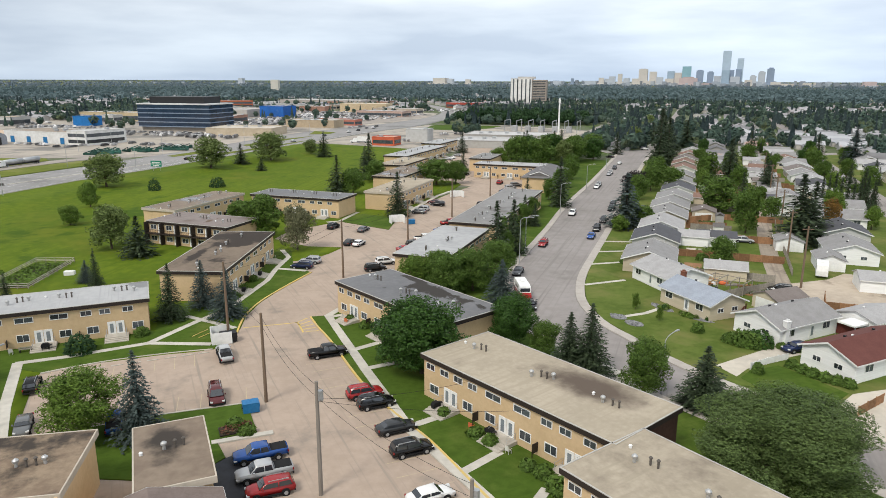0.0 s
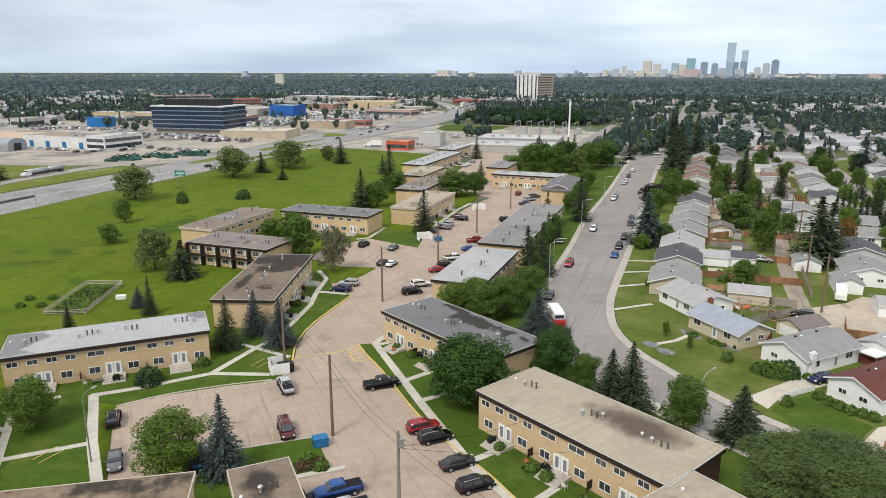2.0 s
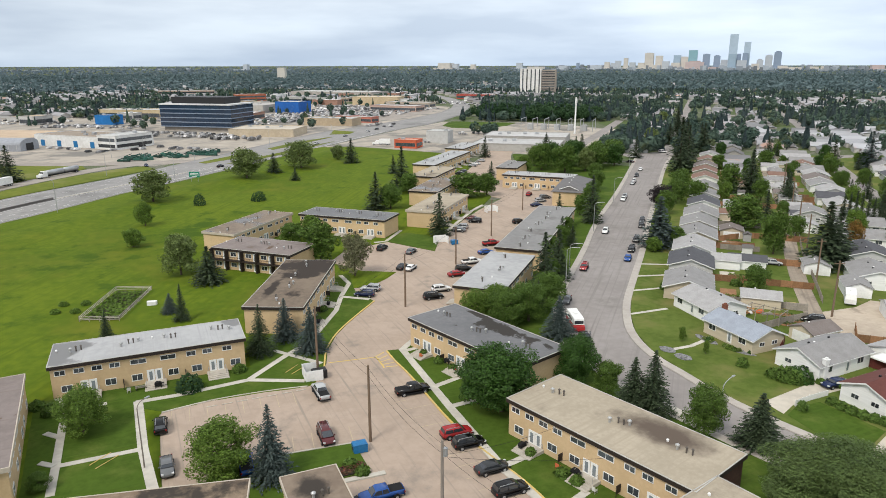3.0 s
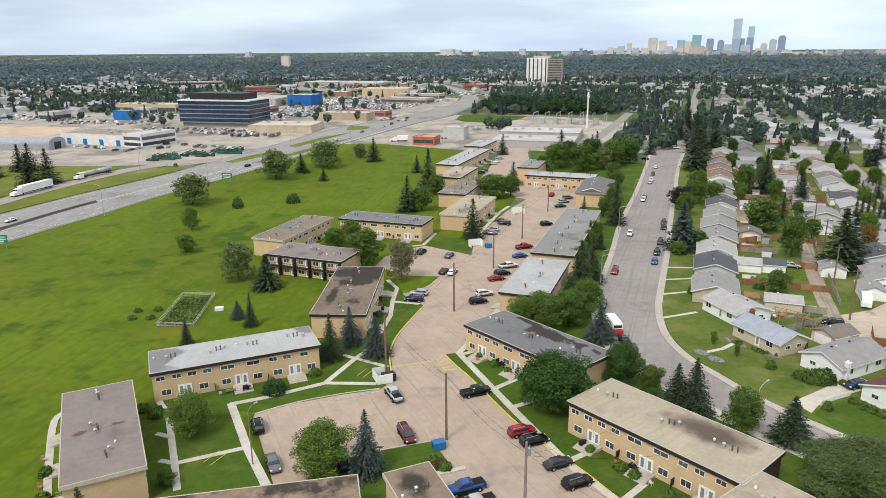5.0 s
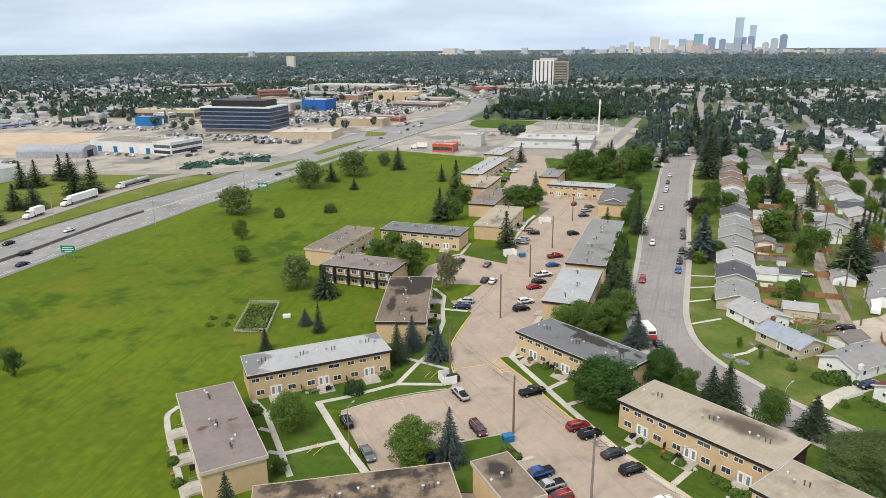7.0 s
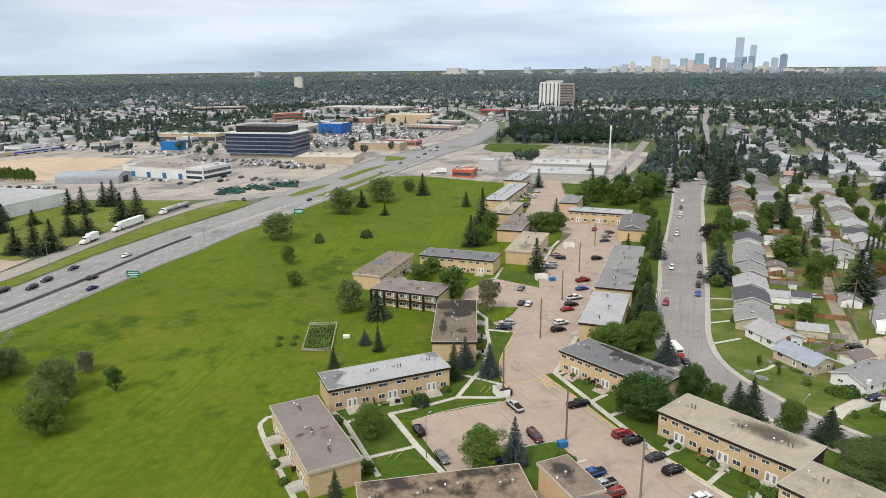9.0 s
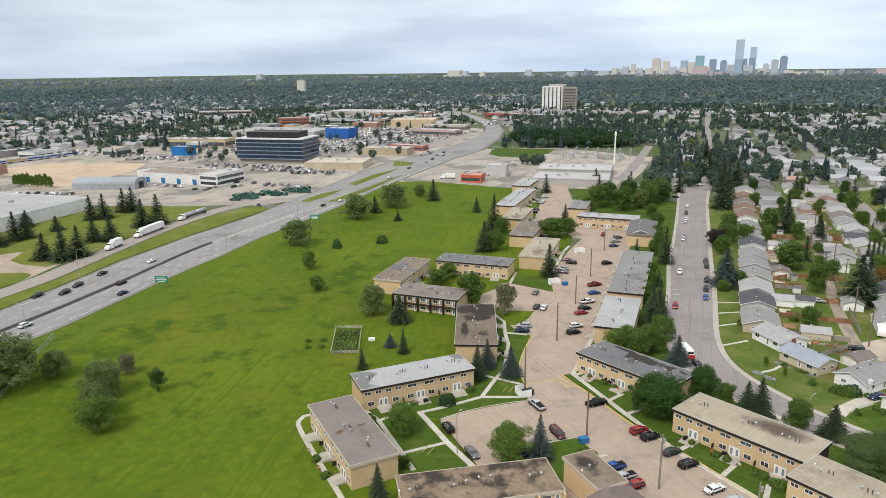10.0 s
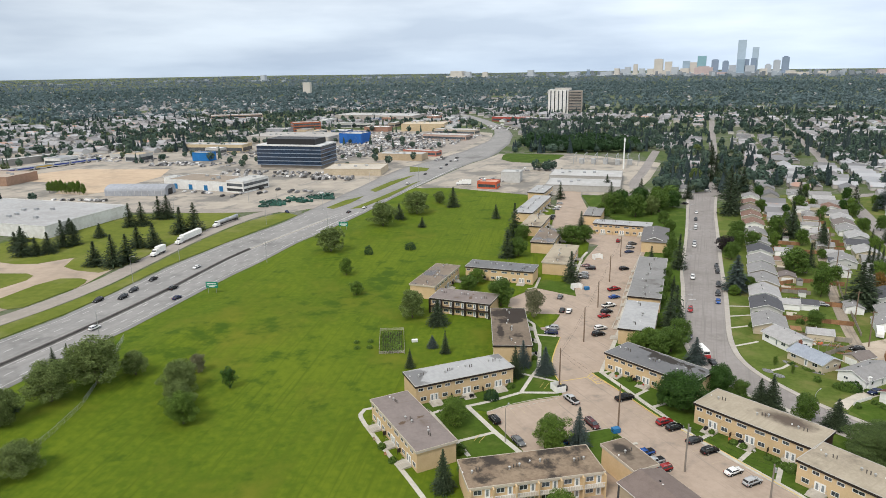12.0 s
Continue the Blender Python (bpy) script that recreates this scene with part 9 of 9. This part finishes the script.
def low_town():
    """Blocks too far and small to pick apart, round the towers and along the horizon."""
    rng = random.Random(5)
    vs, fs = [], []
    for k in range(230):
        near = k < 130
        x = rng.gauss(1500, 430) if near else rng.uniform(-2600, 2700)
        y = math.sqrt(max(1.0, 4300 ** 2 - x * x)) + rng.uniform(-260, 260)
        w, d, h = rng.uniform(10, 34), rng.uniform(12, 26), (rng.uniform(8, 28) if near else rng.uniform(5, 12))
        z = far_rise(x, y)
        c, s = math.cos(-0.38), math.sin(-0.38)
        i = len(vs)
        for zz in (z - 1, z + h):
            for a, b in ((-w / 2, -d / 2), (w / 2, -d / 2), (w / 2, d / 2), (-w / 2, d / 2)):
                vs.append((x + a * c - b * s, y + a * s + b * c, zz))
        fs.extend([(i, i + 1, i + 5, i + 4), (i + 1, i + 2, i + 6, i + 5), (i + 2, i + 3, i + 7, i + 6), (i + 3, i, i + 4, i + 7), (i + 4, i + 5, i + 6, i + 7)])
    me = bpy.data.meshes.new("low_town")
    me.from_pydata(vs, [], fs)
    # wall colours are blue-greyed, so the haze sits in the paint
    me.materials.append(mat("hazed_town_wall", (0.31, 0.335, 0.37), (0.23, 0.265, 0.31), 0.01, 0.9, island=0.4))
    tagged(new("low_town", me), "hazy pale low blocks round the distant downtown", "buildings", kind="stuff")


low_town()

# ---- back yards, beds and other small things ----
def rock_bed(x, y, rx, ry, turn, label, n=46, plants=0):
    """Grey stones laid on the lawn, with low plants between them where there are any."""
    rng = random.Random(int(x * 11 + y))
    bm = bmesh.new()
    prism(bm, [(rx * (1 + 0.1 * math.sin(3 * a)) * math.cos(a), ry * math.sin(a)) for a in (k * math.pi / 9 for k in range(18))], -0.1, 0.04)
    for k in range(n):
        a, d = rng.uniform(0, 6.28), math.sqrt(rng.random())
        s = rng.uniform(0.12, 0.3)
        m = pose(rx * d * math.cos(a), ry * d * math.sin(a), 0.02, 0, 0, rng.uniform(0, 180)) @ Matrix.Diagonal((s, s * rng.uniform(0.6, 1), s * 0.6, 1))
        bmesh.ops.create_icosphere(bm, subdivisions=1, radius=1.0, matrix=m)
    ob = tagged(finish("rock_bed", bm, ROCK), label, "rocks", "rock beds")
    ob.matrix_basis = pose(x, y, 0.12, 0, 0, turn)
    for k in range(plants):
        a, d = rng.uniform(0, 6.28), math.sqrt(rng.random()) * 0.9
        p = ob.matrix_basis @ Vector((rx * d * math.cos(a), ry * d * math.sin(a), 0))
        shrub(p.x, p.y, rng.uniform(0.35, 0.8), rng.uniform(0.3, 0.6), "low flowering plant in a stone bed", rng.choice((LEAF, LEAF_DARK, LEAF_LIGHT, LEAF_OLIVE)))


ROCK = mat("grey_rock", (0.20, 0.20, 0.205), (0.12, 0.12, 0.12), 2.0, 0.9, 0.3, island=0.4)
rock_bed(29.4, 111.2, 1.6, 1.2, -60, "flat bed of grey stones beside a front walk")
rock_bed(31.2, 107.9, 1.7, 1.2, -60, "flat bed of grey stones beside a front walk")
rock_bed(38.4, 116.2, 2.8, 0.9, -66, "planted stone bed along a cream bungalow", 40, 6)
rock_bed(42.5, 110.6, 3.2, 0.8, -48, "planted stone bed along a cream bungalow", 40, 7)


def pergola():
    t = thing("pergola", "unroofed pale timber frame in a back yard", "pergola", pose(54.6, 127.0, 0.1, 0, 0, -44))
    for x in (-3.6, -1.2, 1.2, 3.6):
        for y in (-2.2, 2.2):
            part("post", boxes((x - 0.07, x + 0.07, y - 0.07, y + 0.07, 0, 2.2)), FENCE_GREY, t)
        part("rafter", boxes((x - 0.05, x + 0.05, -2.6, 2.6, 2.3, 2.45)), FENCE_GREY, t)
    for y in (-2.2, 2.2):
        part("beam", boxes((-3.9, 3.9, y - 0.05, y + 0.05, 2.2, 2.3)), FENCE_GREY, t)
    bm = bmesh.new()
    tube(bm, (-3.6, -2.2, 2.2), (-1.2, 2.2, 2.2), 0.05, n=4)
    part("brace", bm, FENCE_GREY, t)


pergola()
rng = random.Random(8)
for x, y, a, w, c in ((53.4, 133.2, -20, 3.2, FENCE_WOOD), (51.6, 131.6, -30, 2.6, FENCE_WOOD), (56.6, 130.2, 10, 2.4, FENCE_GREY), (58.6, 129.6, -20, 2.0, FENCE_WOOD)):
    t = thing("timber_pile", "untidy pile of brown boards in a back yard", "timber pile", pose(x, y, 0.1, 0, 0, a), "timber piles")
    for k in range(8):
        u = -0.55 + 0.28 * (k % 5)
        z = 0.12 * (k // 5)
        bm = boxes((-w / 2, w / 2, u, u + 0.2, z, z + 0.1))
        part("board", bm, c, t).matrix_basis = pose(0, 0, 0.0, 0, 0, rng.uniform(-6, 6))


def tarp(x, y, turn, L, W, H, rgb, label, category="boat"):
    """A cover drawn over something long, sagging between its ridges."""
    bm = bmesh.new()
    n, k = 10, 8
    rows = []
    for i in range(n + 1):
        f = i / n * 2 - 1
        w = W / 2 * math.sqrt(max(0.03, 1 - abs(f) ** 3))
        row = []
        for j in range(k + 1):
            g = j / k * 2 - 1
            z = H * (1 - abs(g) ** 2.2) * (1 - 0.4 * f * f) + 0.07 * noise.noise((f * 4 + x, g * 4, y))
            row.append(bm.verts.new((f * L / 2, g * w, max(0, z) if abs(g) < 1 else 0)))
        rows.append(row)
    for a, b in zip(rows, rows[1:]):
        for j in range(k):
            bm.faces.new((a[j], b[j], b[j + 1], a[j + 1]))
    bm.faces.new([r[0] for r in rows] + [r[-1] for r in rows[::-1]])
    bmesh.ops.recalc_face_normals(bm, faces=bm.faces)
    ob = finish("covered_boat", bm, TARP, smooth=True)
    ob.matrix_basis = pose(x, y, 0.12, 0, 0, turn)
    ob.color = (*rgb, 1)
    tagged(ob, label, category)


TARP = mat("tarpaulin", (1, 1, 1), (0.8, 0.78, 0.75), 1.5, 0.7, 0.4, tint=True)
tarp(63.2, 133.9, -8, 5.2, 2.2, 1.4, (0.52, 0.42, 0.20), "boat under a pale yellow cover by the alley")
tarp(55.4, 131.2, 20, 2.2, 1.4, 0.7, (0.60, 0.14, 0.05), "orange tarpaulin over a heap in a yard", "tarpaulin")
tarp(53.2, 130.8, 60, 1.8, 1.2, 0.6, (0.66, 0.66, 0.64), "white tarpaulin over a heap in a yard", "tarpaulin")


def travel_trailer(x, y, turn):
    t = thing("travel_trailer", "boxy white travel trailer on a dirt yard", "caravan", pose(x, y, 0.11, 0, 0, turn))
    bm = bmesh.new()
    loft(bm, [(-3.0, 0.55), (-3.1, 1.6), (-2.8, 2.75), (2.6, 2.8), (3.0, 2.2), (3.1, 1.2), (2.8, 0.55)], lambda z: 1.15 - 0.03 * z)
    part("body", bm, WHITE, t)
    part("stripe", boxes((-2.8, 2.8, -1.15, 1.15, 1.0, 1.15)), TINTED, t, "grey stripe").color = (0.3, 0.32, 0.35, 1)
    for s in (-1, 1):
        part("side_window", boxes((-1.9, -0.9, s * 1.09 - 0.02, s * 1.09 + 0.02, 1.6, 2.15)), CAR_GLASS, t)
        part("side_window", boxes((0.6, 1.6, s * 1.09 - 0.02, s * 1.09 + 0.02, 1.6, 2.15)), CAR_GLASS, t)
        for ax in (-0.6, 0.2):
            tyre = shared("wheel", TYRE, t, pose(ax, s * 1.0, 0.34))
            shared("rim", RIM, tyre, pose(0, 0, 0))
    part("roof_vent", boxes((-0.4, 0.2, -0.3, 0.3, 2.78, 2.95)), WHITE, t)
    part("tow_bar", boxes((2.8, 4.0, -0.06, 0.06, 0.5, 0.6)), DARK_METAL, t)


travel_trailer(78.4, 137.6, 62)


for a, b in (((-60.0, 72.4), (-58.6, 75.6)), ((-58.8, 71.6), (-57.2, 74.9)), ((-40.2, 101.0), (-38.8, 104.2)), ((-39.0, 100.4), (-37.4, 103.6))):
    bm = bmesh.new()
    tube(bm, (*a, 0.19), (*b, 0.19), 0.06, n=6)
    tagged(finish("yellow_pole", bm, YELLOW), "slim yellow pole lying on a lawn", "pole", "poles on the lawns")


def motorbike(x, y, turn):
    t = thing("motorbike", "dark motorbike at the kerb behind a camper van", "motorbike", pose(x, y, 0, 0, 0, turn))
    for ax in (-0.7, 0.75):
        tyre = shared("wheel", TYRE, t, pose(ax, 0, 0.32) @ Matrix.Diagonal((0.92, 0.6, 0.92, 1)))
        shared("rim", RIM, tyre, pose(0, 0, 0))
    bm = boxes((-0.55, 0.5, -0.14, 0.14, 0.38, 0.72), (-0.9, -0.1, -0.16, 0.16, 0.72, 0.86))
    bmesh.ops.bevel(bm, geom=bm.edges[:], offset=0.04, segments=1)
    part("body", bm, DARK_METAL, t)
    bm = bmesh.new()
    tube(bm, (0.75, 0, 0.32), (0.45, 0, 1.05), 0.04, n=6)
    tube(bm, (0.45, -0.38, 1.06), (0.45, 0.38, 1.06), 0.025, n=6)
    part("handlebar", bm, METAL, t)


motorbike(16.0, 117.6, 250)
shrub(47.8, 98.6, 2.4, 2.4, "large dark green shrub in front of a white bungalow", LEAF_DARK)
for k in range(9):
    f = k / 8
    shrub(50.6 + 7.4 * f, 97.0 - 4.2 * f, 0.9, 0.75, "clipped green shrub in a hedge along a drive", LEAF)


# back yards of the bungalow row: patios, sheds and planting beds
def garden_shed(x, y, turn, rgb, word):
    t = thing("garden_shed", "small %s garden shed in a back yard" % word, "shed", pose(x, y, 0.1, 0, 0, turn), "garden sheds")
    part("wall", boxes((-1.3, 1.3, -1.1, 1.1, -0.1, 2.0)), SIDING, t).color = (*rgb, 1)
    bm = bmesh.new()
    for s in (-1, 1):
        v = [bm.verts.new(p) for p in ((-1.5, 0, 2.75), (1.5, 0, 2.75), (1.5, s * 1.35, 1.95), (-1.5, s * 1.35, 1.95))]
        bm.faces.new(v)
    for s in (-1, 1):
        bm.faces.new([bm.verts.new(p) for p in ((s * 1.28, -1.1, 2.0), (s * 1.28, 1.1, 2.0), (s * 1.28, 0, 2.7))])
    part("roof", bm, ROOF_TINT, t).color = (0.16, 0.15, 0.145, 1)
    part("door", boxes((-0.5, 0.5, -1.13, -1.1, 0.0, 1.8)), WHITE, t)


def planter(x, y, turn, w):
    t = thing("planting_bed", "timber-edged vegetable bed in a back yard", "garden bed", pose(x, y, 0.1, 0, 0, turn), "planting beds")
    part("edging", boxes((-w / 2, w / 2, -0.8, 0.8, -0.05, 0.22)), FENCE_WOOD, t)
    rng = random.Random(int(x * 5))
    pts = [(Vector((rng.uniform(-w / 2, w / 2), rng.uniform(-0.7, 0.7), rng.uniform(0.24, 0.7))), Vector((0, 0, 1))) for k in range(120)]
    shared("plants", leaf_mesh("plants", pts, 0.2, rng, rng.choice((LEAF, LEAF_LIGHT, LEAF_DARK))), t, pose(0, 0, 0))


def lumber_heap(x, y, turn):
    """Loose boards thrown on one another."""
    t = thing("lumber_heap", "heap of loose tan and orange boards in a back yard", "lumber", pose(x, y, 0.1, 0, 0, turn))
    rng = random.Random(6)
    for k in range(18):
        L, w = rng.uniform(1.4, 3.2), rng.uniform(0.12, 0.24)
        ob = part("board", boxes((-L / 2, L / 2, -w, w, 0, 0.08)), TINTED, t)
        ob.color = rng.choice(((0.55, 0.40, 0.22, 1), (0.50, 0.26, 0.10, 1), (0.62, 0.58, 0.50, 1)))
        ob.matrix_basis = pose(rng.uniform(-1.0, 1.0), rng.uniform(-0.9, 0.9), 0.02 + 0.055 * k, rng.uniform(-4, 4), rng.uniform(-4, 4), rng.uniform(-50, 50))


def canopy(x, y, turn, w, d, h):
    t = thing("canopy", "white fabric canopy on slim posts beside a garage", "canopy", pose(x, y, 0.1, 0, 0, turn))
    bm = bmesh.new()
    low = [bm.verts.new((sx * w / 2, sy * d / 2, h)) for sx, sy in ((-1, -1), (1, -1), (1, 1), (-1, 1))]
    hem = [bm.verts.new((v.co.x, v.co.y, h - 0.25)) for v in low]
    top = bm.verts.new((0, 0, h + 0.7))
    for k in range(4):
        bm.faces.new((low[k], low[(k + 1) % 4], top))
        bm.faces.new((hem[k], hem[(k + 1) % 4], low[(k + 1) % 4], low[k]))
    part("cover", bm, WHITE, t)
    for sx in (-1, 1):
        for sy in (-1, 1):
            bm = bmesh.new()
            tube(bm, (sx * w / 2, sy * d / 2, 0), (sx * w / 2, sy * d / 2, h), 0.04, n=6)
            part("post", bm, METAL, t)


lumber_heap(52.6, 131.4, -30)
canopy(64.4, 102.6, 27, 3.4, 3.0, 2.3)
for x, y, w in ((58.4, 123.6, 5.0), (60.0, 126.2, 5.0), (61.6, 128.8, 5.0)):
    planter(x, y, -30, w)
rng = random.Random(23)
for i, (x, y, w, r) in enumerate(ROW[:12]):
    c = Vector((x, y)) + Vector((0.94, -0.342)) * 8.2 + Vector((0.342, 0.94)) * rng.uniform(-2.5, 2.5)
    bm = boxes((-2.2, 2.2, -1.8, 1.8, -0.1, 0.0))
    ob = tagged(finish("patio", bm, rng.choice((DRIVE, FENCE_WOOD, CONCRETE))), "small paved patio behind a bungalow", "patio", kind="structure")
    ob.matrix_basis = pose(c.x, c.y, 0.15, 0, 0, 70)
    c = Vector((x, y)) + Vector((0.94, -0.342)) * 13.5 + Vector((0.342, 0.94)) * rng.choice((-5.6, 5.4))
    if min((c - Vector(h)).length for h in HOUSES) > 5:
        garden_shed(c.x, c.y, 70 + rng.choice((0, 90)), *rng.choice((((0.68, 0.68, 0.66), "white"), ((0.30, 0.17, 0.10), "brown"), ((0.36, 0.36, 0.36), "grey"))))
    c = Vector((x, y)) + Vector((0.94, -0.342)) * rng.uniform(9, 12) + Vector((0.342, 0.94)) * rng.uniform(-5, 5)
    planter(c.x, c.y, 70 + rng.choice((0, 90)), rng.uniform(2.2, 4.0))
    e = Vector((x, y)) + Vector((0.342, 0.94)) * 8.2
    a, b = e + Vector((0.94, -0.342)) * 6.5, e + Vector((0.94, -0.342)) * 17
    if i not in (0, 1, 3):
        slat_fence([(a.x, a.y), (b.x, b.y)], 1.6, rng.choice((FENCE_WOOD, FENCE_GREY, WHITE, FENCE_WOOD)), "board fence between two back yards")
for i in range(12):
    u, v = 122 + 15.4 * i + 7.7, 46.0
    a, b = (28 + 0.342 * u + 0.94 * v, 110 + 0.94 * u - 0.342 * v), (28 + 0.342 * u + 0.94 * (v - 10), 110 + 0.94 * u - 0.342 * (v - 10))
    slat_fence([a, b], 1.7, rng.choice((FENCE_WOOD, FENCE_WOOD, FENCE_GREY)), "orange-brown board fence between two back yards", panel=3.3)
